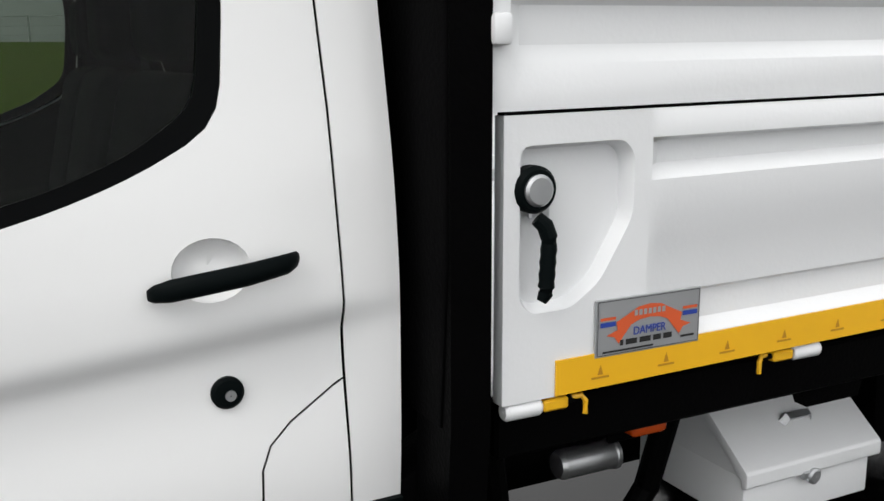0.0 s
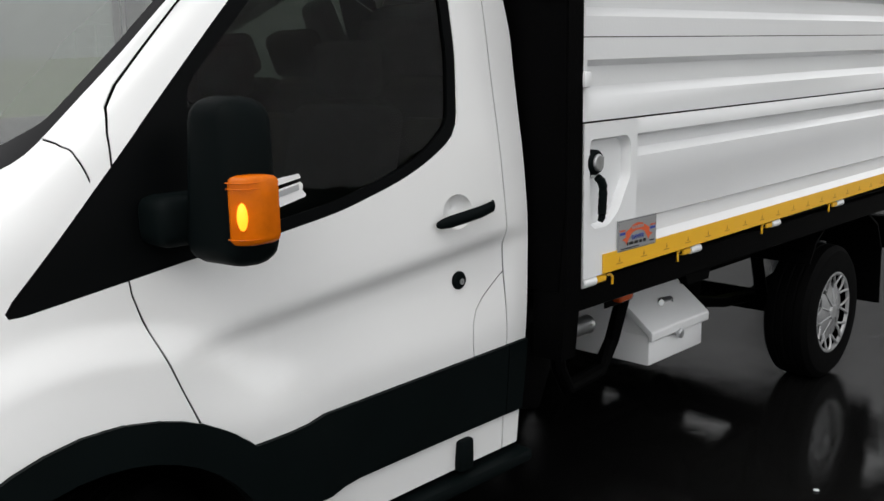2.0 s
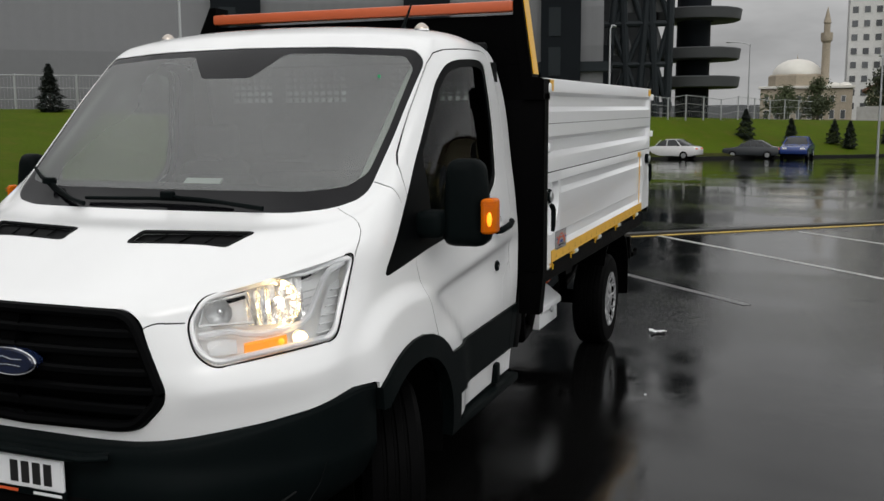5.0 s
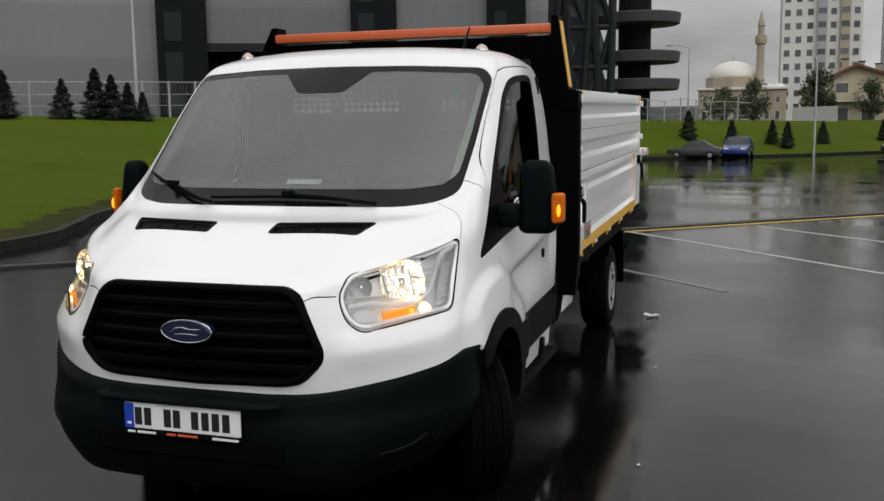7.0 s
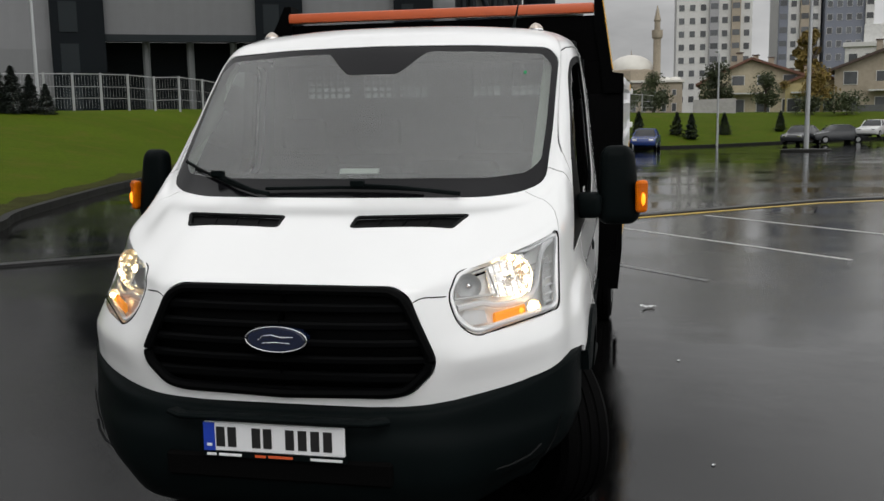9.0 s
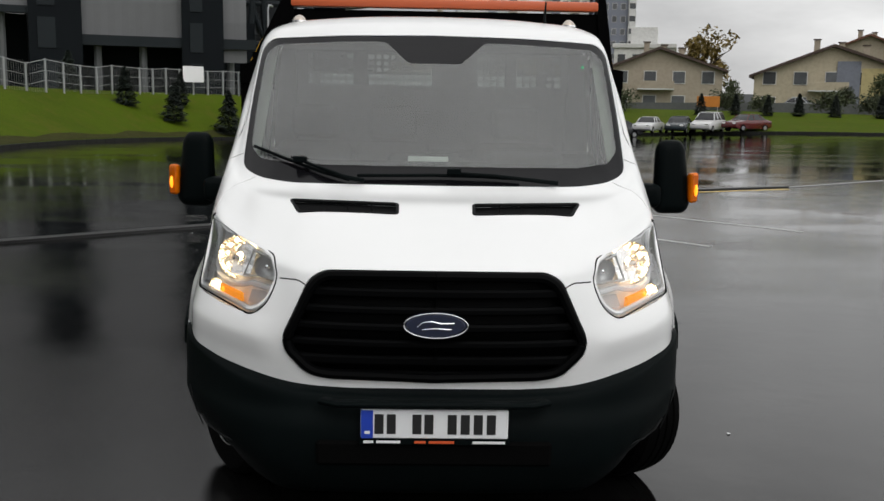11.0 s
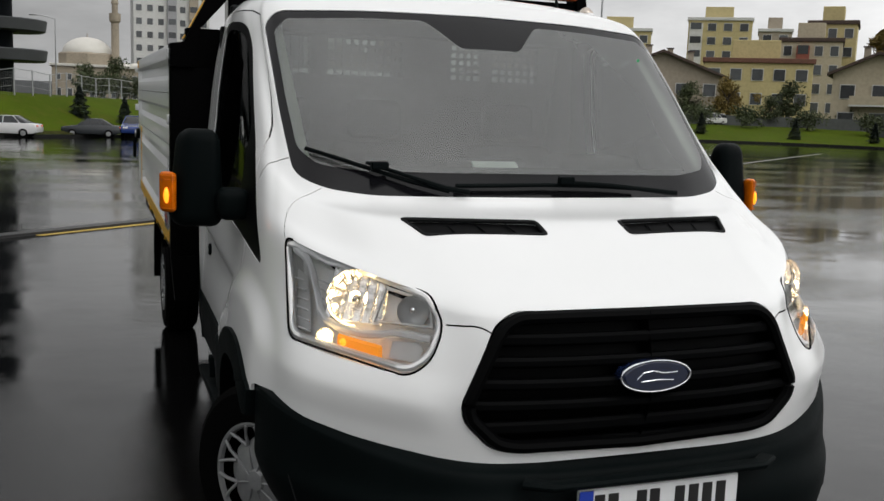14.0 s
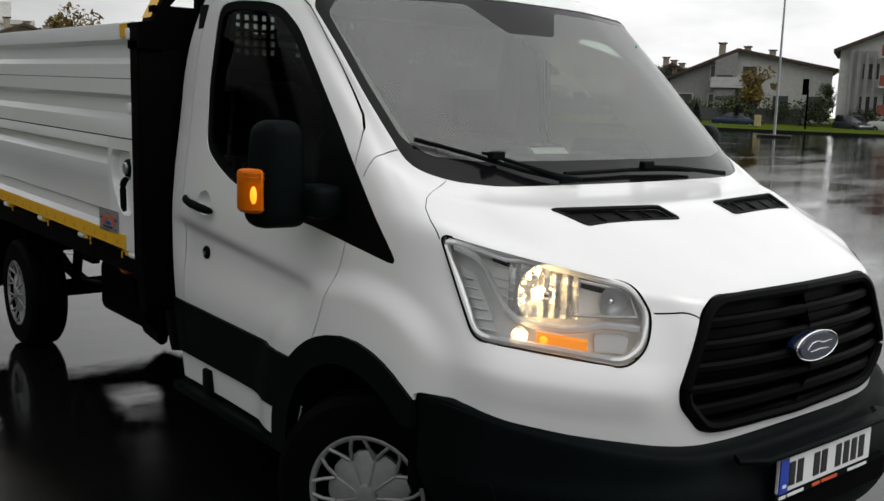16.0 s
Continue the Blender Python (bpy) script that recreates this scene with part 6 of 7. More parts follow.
for ra, rb in zip(strip_rows, strip_rows[1:]):
    for j in range(2):
        soil.faces.new((ra[j], ra[j + 1], rb[j + 1], rb[j]))
tagged(part("soil_edge", soil, mat("wet_soil_and_thin_grass", (.040, .042, .012), .9, vary=.5, scale=2.5, fine=.4, bump_scale=30, bump=.4, spec=.05), None, smooth=60), "strip of wet soil and thin grass behind the kerb", "soil", kind="structure")
edge_pts = [tuple(p) for p in kl]
kb = bmesh.new()
for (a, b) in zip(edge_pts, edge_pts[1:]):
    va, vb = Vector((*a, 0)), Vector((*b, 0))
    d = (vb - va)
    n = Vector((-d.y, d.x, 0)).normalized()
    pieces = max(1, int(d.length / 1.0)) if d.length < 20 and -20 < a[1] < 70 and a[0] < 30 else 1
    for j in range(pieces):
        p, q = va + d * (j / pieces), va + d * ((j + .985) / pieces)
        za, zb = ground_z(p.x, p.y), ground_z(q.x, q.y)
        lo = [p + n * .09 + Vector((0, 0, za - .05)), p - n * .09 + Vector((0, 0, za - .05)), q - n * .09 + Vector((0, 0, zb - .05)), q + n * .09 + Vector((0, 0, zb - .05))]
        hi = [v + Vector((0, 0, .20)) for v in lo]
        L = [kb.verts.new(v) for v in lo]
        H = [kb.verts.new(v) for v in hi]
        kb.faces.new(H)
        for m_ in range(4):
            kb.faces.new((L[m_], L[(m_ + 1) % 4], H[(m_ + 1) % 4], H[m_]))
tagged(part("kerb", kb, KERB, None, smooth=0), "dark wet stone kerb along the lawn", "kerb", kind="stuff")

# litter
lb = bmesh.new()
bmesh.ops.create_grid(lb, x_segments=9, y_segments=6, size=.25)
for v in lb.verts:
    q = v.co.copy()
    v.co = Vector((q.x * .26, q.y * .13, .008 + .05 * abs(noise.noise(q * 3.1 + Vector((3, 1, 0))))  + .01 * abs(q.x)))
lt = part("litter", lb, LITTER)
tagged(lt, "crumpled wet white paper lying on the asphalt", "litter")
lt.matrix_basis = pose(1.30, 5.42, 0, 0, 0, 35)
rg = random.Random(9)
for px, py in ((-2.6, 9.3), (-3.0, 9.0), (2.5, .9), (1.6, 1.6), (-4.6, 3.0), (1.5, 3.6)):
    lb = bmesh.new()
    bmesh.ops.create_icosphere(lb, subdivisions=1, radius=.012)
    for v in lb.verts:
        v.co = Vector((v.co.x * rg.uniform(.7, 1.4), v.co.y * rg.uniform(.7, 1.3), v.co.z * .3 + .005))
    o = tagged(part("litter_scrap", lb, LITTER), "small white scrap on the wet asphalt", "litter", "litter scraps")
    o.matrix_basis = pose(px, py, ground_z(px, py), 0, 0, rg.uniform(0, 180))


# ---- trees ----
BARK = mat("bark", (.06, .045, .035), .9, vary=.3, scale=12, bump=.4)
FIR = mat("dark_fir_needles", (.010, .018, .012), .9, vary=.4, scale=3, random_obj=.2)
LEAF = mat("dull_green_leaves", (.042, .055, .018), .75, vary=.5, scale=1.2, random_obj=.3)
AUTUMN = mat("yellow_autumn_leaves", (.16, .11, .018), .75, vary=.4, scale=1.2, random_obj=.2)


def fir(h, r, seed):
    rg = random.Random(seed)
    bm = bmesh.new()
    n = 2600
    for _ in range(n):
        u = rg.random() ** 1.15
        edge = r * (1 - u) ** .8 * min(1, .62 + u * 4) * (.84 + .16 * math.sin(u * 34 + seed)) + .02
        a = rg.random() * 6.283
        rr = edge * rg.random() ** .3 * rg.uniform(.82, 1.12) * (1 + .12 * math.sin(3 * a + seed + 5 * u))
        p = Vector((rr * math.cos(a), rr * math.sin(a), h * (.05 + .95 * u) - .10 * rr))
        s = h * .036 * rg.uniform(.6, 1.3)
        d = Vector((math.cos(a), math.sin(a), rg.uniform(-.5, .3))).normalized()
        w = Vector((-math.sin(a), math.cos(a), rg.uniform(-.6, .6))).normalized()
        bm.faces.new([bm.verts.new(q) for q in (p - d * s - w * s * .7, p + d * s * 1.3, p - d * s + w * s * .7)])
    return bm


def make_fir(h, r, seed):
    t = thing("fir_tree", "small dark green fir tree standing on the lawn", "tree", "firs on the lawn")
    part("trunk", tube([(0, 0, -.3), (0, 0, h * .5), (0, 0, h * .96)], [.05 * h / 2.6, .035 * h / 2.6, .008], 7), BARK, t)
    part("crown", fir(h, r, seed), FIR, t, smooth=0)
    return t


def make_tree(h, r, seed, leaves, label, group, slim=1.0):
    rg = random.Random(seed)
    t = thing("leafy_tree", label, "tree", group)
    tr = bmesh.new()
    add_tube(tr, [(0, 0, -.4), (.05, 0, h * .3), (.1, .05, h * .55), (.05, .1, h * .8)], [.035 * h, .028 * h, .018 * h, .006 * h], 8)
    for k in range(6):
        a = k * 1.05 + rg.random()
        z = h * (.28 + .07 * k)
        add_tube(tr, [(.05, 0, z), (.45 * r * math.cos(a), .45 * r * math.sin(a), z + .16 * h), (.8 * r * math.cos(a), .8 * r * math.sin(a), z + .24 * h)], [.014 * h, .009 * h, .003 * h], 6)
    part("trunk", tr, BARK, t)
    bm = bmesh.new()
    clumps = [(Vector((rg.gauss(0, .42) * r, rg.gauss(0, .42) * r, h * rg.uniform(.36, .94))), rg.uniform(.22, .42) * r * slim) for _ in range(26)]
    for c, cr in clumps:
        k = max(abs(c.z / h - .62) * 1.1, 0)
        c.x *= 1 - k
        c.y *= 1 - k
        for _ in range(95):
            v = Vector((rg.gauss(0, 1), rg.gauss(0, 1), rg.gauss(0, 1))).normalized() * cr * rg.uniform(.55, 1.12)
            p = c + v
            s = .032 * h * rg.uniform(.6, 1.3)
            a, b = Vector((rg.gauss(0, 1), rg.gauss(0, 1), rg.gauss(0, 1))).normalized(), Vector((rg.gauss(0, 1), rg.gauss(0, 1), rg.gauss(0, 1))).normalized()
            bm.faces.new([bm.verts.new(q) for q in (p - a * s, p + b * s * .6, p + a * s, p - b * s * .6)])
    part("crown", bm, leaves, t, smooth=0)
    return t


def bank_z(x, y):
    """Height of the lawn under a point."""
    best, out = 1e9, 1.2
    for k, t, z in zip(kl, tl, tz):
        d = t - k
        u = min(1.0, max(0.0, ((x - k[0]) * d[0] + (y - k[1]) * d[1]) / (d[0] ** 2 + d[1] ** 2)))
        q = k + d * u
        e = (q[0] - x) ** 2 + (q[1] - y) ** 2
        if e < best:
            z0 = ground_z(*k) + .13
            best, out = e, z0 + (z - z0) * smooth_step(-.25, 1.0, u) - (z - z0) * smooth_step(-.25, 1.0, 0) * (1 - u)
    return out


fir_a, fir_b = make_fir(2.0, .70, 3), make_fir(2.0, .80, 7)
FIRS = [(-24.9, 29.8, 1.7), (-23.9, 30.6, 2.15), (-23.3, 30.9, 1.9), (-22.8, 31.3, 1.6), (-22.3, 31.6, 1.25), (-26.6, 28.4, 2.0), (-19.9, 51.6, 2.2), (-16.9, 52, 2.3), (-14.3, 52.5, 2.2), (-14.7, 55.6, 2.0), (-11.5, 54.1, 2.6), (-8.0, 56, 1.9), (-2.1, 66.6, 2.2), (.8, 68.3, 2.0), (3.6, 71, 1.7), (4.6, 69.8, 1.95), (7.2, 73.3, 1.7), (11.5, 75, 1.6), (23.4, 77.2, 1.8), (26, 76.2, 1.8), (28.4, 75.4, 1.7), (30.8, 74.9, 1.9), (33.6, 74.4, 1.8), (37, 73.6, 1.9), (43, 68.5, 1.8), (47, 66.5, 1.8), (53, 62, 1.7), (57, 57.5, 1.7), (60, 53.1, 1.7), (62.2, 50.4, 1.6), (64.1, 47.9, 1.7), (66, 45.3, 1.6)]
rg = random.Random(5)
for i, (x, y, tall) in enumerate(FIRS):
    src = fir_a if i % 2 else fir_b
    m = pose(x, y, bank_z(x, y) - .05, 0, 0, rg.uniform(0, 360)) @ Matrix.Scale(tall / 2.0, 4)
    if i == 0:
        fir_b.matrix_basis = m
    elif i == 1:
        fir_a.matrix_basis = m
    else:
        o = copy_thing(src, Matrix())
        o.matrix_basis = m

green = make_tree(5.2, 2.3, 11, LEAF, "round dull green tree in front of the houses", "trees by the houses")
gold = make_tree(5.0, 2.0, 12, AUTUMN, "tree with yellow autumn leaves before the houses", "trees by the houses")
poplar = make_tree(15, 2.2, 13, AUTUMN, "tall slim poplar with yellowing leaves", "poplars")
spots = [(green, 8.5, 99, 1.0), (green, 13, 98, .8), (gold, 17.8, 99, 1.0), (green, 29, 87, .8), (green, 43, 86, 1.0), (green, 46.5, 85, 1.05), (green, 49, 84, 1.0), (green, 40, 87, .7), (gold, 58, 78, .95), (green, 55, 80, 1.1), (green, 64, 76, 1.2), (green, 66, 70, .9), (gold, 69, 72, 1.2), (green, 73, 66, 1.0), (green, 71, 59.5, .9), (green, 72.5, 57, .75), (gold, 70.5, 46.5, .8), (green, 72, 41, .7), (green, 73, 35, .8), (gold, 36, 120, 2.0), (poplar, 108, 110, 1.0), (poplar, 111, 107, .9), (poplar, 34, 205, 1.15), (green, 2.5, 150, 1.2), (green, -2, 148, 1.0), (green, 52, 82, .8), (green, 60, 74, .8), (green, 71, 58, 1.1)]
used = set()
for src, x, y, k in spots:
    k *= .72 if src is green and y < 90 else 1.0
    m = pose(x, y, 1.0, 0, 0, rg.uniform(0, 360)) @ Matrix.Scale(k, 4)
    if src.name in used:
        copy_thing(src, Matrix()).matrix_basis = m
    else:
        used.add(src.name)
        src.matrix_basis = m


def make_bush(seed):
    rg = random.Random(seed)
    t = thing("bush", "dense dark green garden bush before the houses", "bush", "bushes by the houses")
    bm = bmesh.new()
    for _ in range(16):
        c = Vector((rg.gauss(0, .55), rg.gauss(0, .4), rg.uniform(.35, 1.25)))
        for _ in range(70):
            v = Vector((rg.gauss(0, 1), rg.gauss(0, 1), rg.gauss(0, .9))).normalized() * rg.uniform(.25, .6)
            p, s = c + v, .11 * rg.uniform(.6, 1.3)
            p.z = max(.02, p.z)
            a, b = Vector((rg.gauss(0, 1), rg.gauss(0, 1), rg.gauss(0, 1))).normalized(), Vector((rg.gauss(0, 1), rg.gauss(0, 1), rg.gauss(0, 1))).normalized()
            bm.faces.new([bm.verts.new(q) for q in (p - a * s, p + b * s * .6, p + a * s, p - b * s * .6)])
    part("foliage", bm, LEAF, t, smooth=0)
    part("stem", tube([(0, 0, -.3), (.03, 0, .5), (.1, .05, 1.0)], [.06, .045, .02], 6), BARK, t)
    return t


bush = make_bush(21)
for i, (x, y, k) in enumerate(((27, 83, 1.2), (30, 82, 1.0), (36, 80.5, 1.3), (39, 80, 1.1), (42, 79, 1.4), (45, 77.5, 1.2), (48.5, 76, 1.4), (52, 73.5, 1.2), (55.5, 71, 1.3), (59, 67.5, 1.2), (61.5, 62, 1.2), (64, 58.5, 1.3), (65, 55.5, 1.5), (67.3, 51, 1.2), (69, 47.5, 1.4), (70.0, 43.6, 1.2), (69.3, 40.7, 1.3), (70.6, 37.0, 1.0), (18, 84, 1.3), (15, 86, 1.1), (-1, 92, 1.6), (2, 93, 1.4))):
    m = pose(x, y, bank_z(x, y) - .05, 0, 0, rg.uniform(0, 360)) @ Matrix.Scale(k, 4)
    if i == 0:
        bush.matrix_basis = m
    else:
        copy_thing(bush, Matrix()).matrix_basis = m

# ---- fence on the bank ----
FENCE = mat("grey_white_fence_steel", (.30, .31, .31), .45, metal=.3, vary=.12)
FL = smooth_line([(-70, -6), (-52, 12), (-42, 20.5), (-36, 25.5), (-28, 31.5), (-21, 38), (-18.5, 52), (-14, 60), (-6, 65.5), (2, 84)], 8)
fence = thing("fence", "pale steel mesh fence on top of the lawn", "fence")
for i in range(1, len(FL)):
    a, b = FL[i - 1], FL[i]
    seg = np.hypot(*(b - a))
    n = max(1, int(seg / 2.4))
    for j in range(n):
        p = a + (b - a) * j / n
        q = a + (b - a) * (j + 1) / n
        za, zb = bank_z(*p) - .05, bank_z(*q) - .05
        part("post", tube([(p[0], p[1], za - .2), (p[0], p[1], za + 1.65)], .055, 6), FENCE, fence)
        rl = bmesh.new()
        for h in (1.6, 1.05, .55):
            add_tube(rl, [(p[0], p[1], za + h), (q[0], q[1], zb + h)], .022 if h > 1.2 else .012, 5)
        for w in range(1, 9):
            c = p + (q - p) * w / 9
            add_tube(rl, [(c[0], c[1], za + .1), (c[0], c[1], za + 1.6)], .0045, 4)
        tagged(part("fence_panel", rl, FENCE, fence), kind="stuff")

# ---- lamp posts, signs ----
GALV = mat("lamp_post_steel", (.38, .39, .40), .4, metal=.5, vary=.1)


def lamp_post(x, y, h, island, arm=1.4, turn=0.0, thick=1.0):
    z = ground_z(x, y) if island else bank_z(x, y)
    t = thing("lamp_post", "tall galvanised steel lamp post", "lamp post", "lamp posts", (x, y, z), turn=turn)
    part("mast", tube([(0, 0, -.1), (0, 0, h * .5), (0, 0, h)], [.09 * thick, .07 * thick, .045 * thick], 10), GALV, t)
    part("bracket", tube([(0, 0, h - .1), (0, arm * .5, h + .2), (0, arm, h + .25)], .035, 8), GALV, t)
    part("lantern", box((-.12, arm - .1, h + .18), (.12, arm + .55, h + .3), .04, 2), GALV, t)
    if island:
        bmx = lathe([(-.05, 1.3), (.1, 1.3), (.14, 1.2), (.14, .001)], (0, 0, 0), "z", 24)
        for v in bmx.verts:
            v.co.y *= .45
        part("base_island", bmx, KERB, t)


lamp_post(9.7, 51, 10, True, thick=1.5)
lamp_post(28.5, 51.5, 11, True, turn=40)
lamp_post(49, 31, 10, True, turn=80)
lamp_post(6.25, 67, 6.3, False)
lamp_post(-9.5, 56.5, 7.5, False, .8)
lamp_post(-4.8, 110, 8.4, False, 2.0, 90)
lamp_post(-25.0, 35.0, 7, False, .5)
for (x, y, w, mm) in ((-14.6, 59, 1.3, PAPER), (-11.0, 61.5, 2.0, PRINTBLUE), (-11.0, 61.46, 1.2, PAPER)):
    s_ob = tagged(part("banner", box((-w / 2, -.02, 0), (w / 2, .02, 1.0), .005), mm), "small banner hung on the fence", "banner", "fence banners")
    s_ob.matrix_basis = pose(x, y - .4, bank_z(x, y) + .85, 0, 0, 25)

# ---- parked cars ----
CARGLASS = mat("dark_car_glass", (.012, .014, .016), .08, vary=.1)


def parked_car(colour, label, x, y, turn, van=False, scale=1.0):
    key = "car_paint_%d_%d_%d" % tuple(int(c * 999) for c in colour)
    paint = bpy.data.materials.get(key) or mat(key, colour, .25, vary=.05, coat=.5)
    t = thing("parked_car", label, "car", "parked cars")
    z1 = .95 if not van else 1.05
    low = [(-2.15, .35), (-2.18, .6), (-2.1, .78), (-1.25, z1 - .07), (-.95, z1), (1.45, z1 + .02), (2.05, z1 - .04), (2.16, .7), (2.14, .35), (1.75, .24), (-1.8, .24)]
    bm = bmesh.new()
    add_prism(bm, low, "y", -.84, .84)
    bmesh.ops.recalc_face_normals(bm, faces=bm.faces)
    bmesh.ops.bevel(bm, geom=list(bm.edges), offset=.06, segments=2, affect="EDGES", profile=.5)
    part("body", bm, paint, t)
    top = [(-1.0, z1 - .02), (-.28, 1.40), (.75, 1.43), (1.62, z1)] if not van else [(-1.15, z1 - .02), (-.5, 1.62), (1.85, 1.7), (2.05, z1)]
    bm = bmesh.new()
    va = [bm.verts.new((px, -.80 if pz < 1.2 else -.60, pz)) for px, pz in top]
    vb = [bm.verts.new((px, .80 if pz < 1.2 else .60, pz)) for px, pz in top]
    n = len(top)
    for i in range(n):
        j = (i + 1) % n
        bm.faces.new((va[i], va[j], vb[j], vb[i]))
    bm.faces.new(va)
    bm.faces.new(vb)
    bmesh.ops.recalc_face_normals(bm, faces=bm.faces)
    bmesh.ops.bevel(bm, geom=list(bm.edges), offset=.04, segments=2, affect="EDGES", profile=.5)
    cabin = part("cabin", bm, CARGLASS, t)
    part("roof_panel", box((top[1][0] + .08, -.57, top[1][1] - .012), (top[2][0] - .05, .57, top[2][1] + .015), .02, 2), paint, cabin)
    for px in (-.98, .0, 1.0) if not van else (-1.1, -.1, .9):
        for s in (1, -1):
            part("window_pillar", tube([(px + (.1 if px else 0), .80 * s, z1), (px * .62 + (.12 if px < 0 else 0), .615 * s, top[1][1])], .03, 6), paint, cabin)
    for px in (-1.35, 1.3):
        for s in (1, -1):
            w = part("wheel", lathe([(-.09, .20), (-.095, .30), (.095, .30), (.10, .20)], (px, .76 * s, .30), "y", 20, s, True), RUBBER, t)
            part("hubcap", lathe([(.0, .19), (.104, .18), (.108, .001)], (px, .76 * s, .30), "y", 16, s), SILVER, w)
    for s in (1, -1):
        part("tail_lamp", box((2.08, .5 * s - .16, .72), (2.17, .5 * s + .16, .84), .02), PRINTRED, t)
        part("front_lamp", box((-2.16, .55 * s - .16, .62), (-2.02, .55 * s + .16, .74), .02), CHROME, t)
    t.matrix_basis = pose(x, y, ground_z(x, y) if y < 63 or x < 15 else bank_z(x, y), 0, 0, turn) @ Matrix.Scale(scale, 4)
    return t


parked_car((.62, .62, .62), "white saloon car parked by the lawn kerb", -6.0, 58.6, -14, scale=.86)
parked_car((.022, .026, .030), "dark grey saloon car parked by the lawn kerb", -1.35, 62.2, -8, scale=.81)
parked_car((.012, .035, .16), "blue hatchback parked by the lawn kerb", 1.35, 63.4, 84, scale=.97)
parked_car((.02, .022, .025), "dark saloon car parked in the far row", 11.5, 64.3, 62, scale=.9)
parked_car((.015, .018, .02), "black saloon car parked in the far row", 13.6, 64.0, 18, scale=.85)
parked_car((.6, .6, .6), "white hatchback parked in the far row", 16.1, 64.8, 60, scale=.8)
parked_car((.02, .03, .035), "dark green saloon car parked in the far row", 18.3, 64.8, 65, scale=.85)
parked_car((.58, .58, .58), "white delivery van parked in the far row", 20.5, 65.2, 55, True, scale=.85)
parked_car((.10, .012, .012), "dark red car parked in the far row", 23.2, 65.0, 30, scale=.85)
parked_car((.62, .62, .60), "white van parked beyond the lawn", 55, 76, 5, True, scale=.62)
parked_car((.60, .60, .58), "white van parked on the street by the houses", 66, 62, 40, True)
parked_car((.3, .31, .32), "silver car parked on the street by the houses", 36.5, 90.5, -20)
parked_car((.025, .03, .04), "dark van parked before the houses", 68.6, 36.6, 62, True, scale=.8)
parked_car((.58, .58, .58), "white car parked before the houses", 69.2, 33.4, 80)
parked_car((.016, .030, .075), "dark blue car parked before the pale house", 66.4, 45.4, 108, scale=.9)

# ---- buildings ----
WINDOW = mat("dark_window_pane", (.075, .08, .085), .12, vary=.3, scale=2, random_obj=.5)
FRAME_W = mat("white_window_surround", (.55, .55, .53), .6, vary=.08)
TILE = mat("brown_red_roof_tiles", (.16, .07, .045), .75, vary=.25, scale=1.5, fine=.35, bump_scale=6)
TILE_DARK = mat("dark_brown_roof_tiles", (.07, .045, .035), .75, vary=.25, scale=1.5, fine=.3, bump_scale=6)


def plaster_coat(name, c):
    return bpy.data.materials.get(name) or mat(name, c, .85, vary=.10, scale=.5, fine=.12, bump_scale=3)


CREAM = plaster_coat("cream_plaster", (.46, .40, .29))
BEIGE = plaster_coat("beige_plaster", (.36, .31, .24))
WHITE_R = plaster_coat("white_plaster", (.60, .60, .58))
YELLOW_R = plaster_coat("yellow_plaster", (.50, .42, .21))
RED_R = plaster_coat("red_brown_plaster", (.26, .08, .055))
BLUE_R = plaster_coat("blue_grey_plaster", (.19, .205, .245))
STONE = mat("mosque_limestone", (.34, .29, .22), .8, vary=.15, scale=.6, fine=.2, bump_scale=4)
LEADROOF = mat("pale_lead_dome", (.60, .58, .53), .5, metal=.1, vary=.1, scale=.8)


def window(parent, x, y, z, w, h, face="y"):
    """A window with surround and pane on a wall that faces the car park (-y)."""
    fr = part("window", box((x - w / 2 - .08, y - .06, z - h / 2 - .08), (x + w / 2 + .08, y + .05, z + h / 2 + .08), 0), FRAME_W, parent, smooth=0)
    part("pane", box((x - w / 2, y - .09, z - h / 2), (x + w / 2, y - .02, z + h / 2), 0), WINDOW, fr, smooth=0)
    return fr


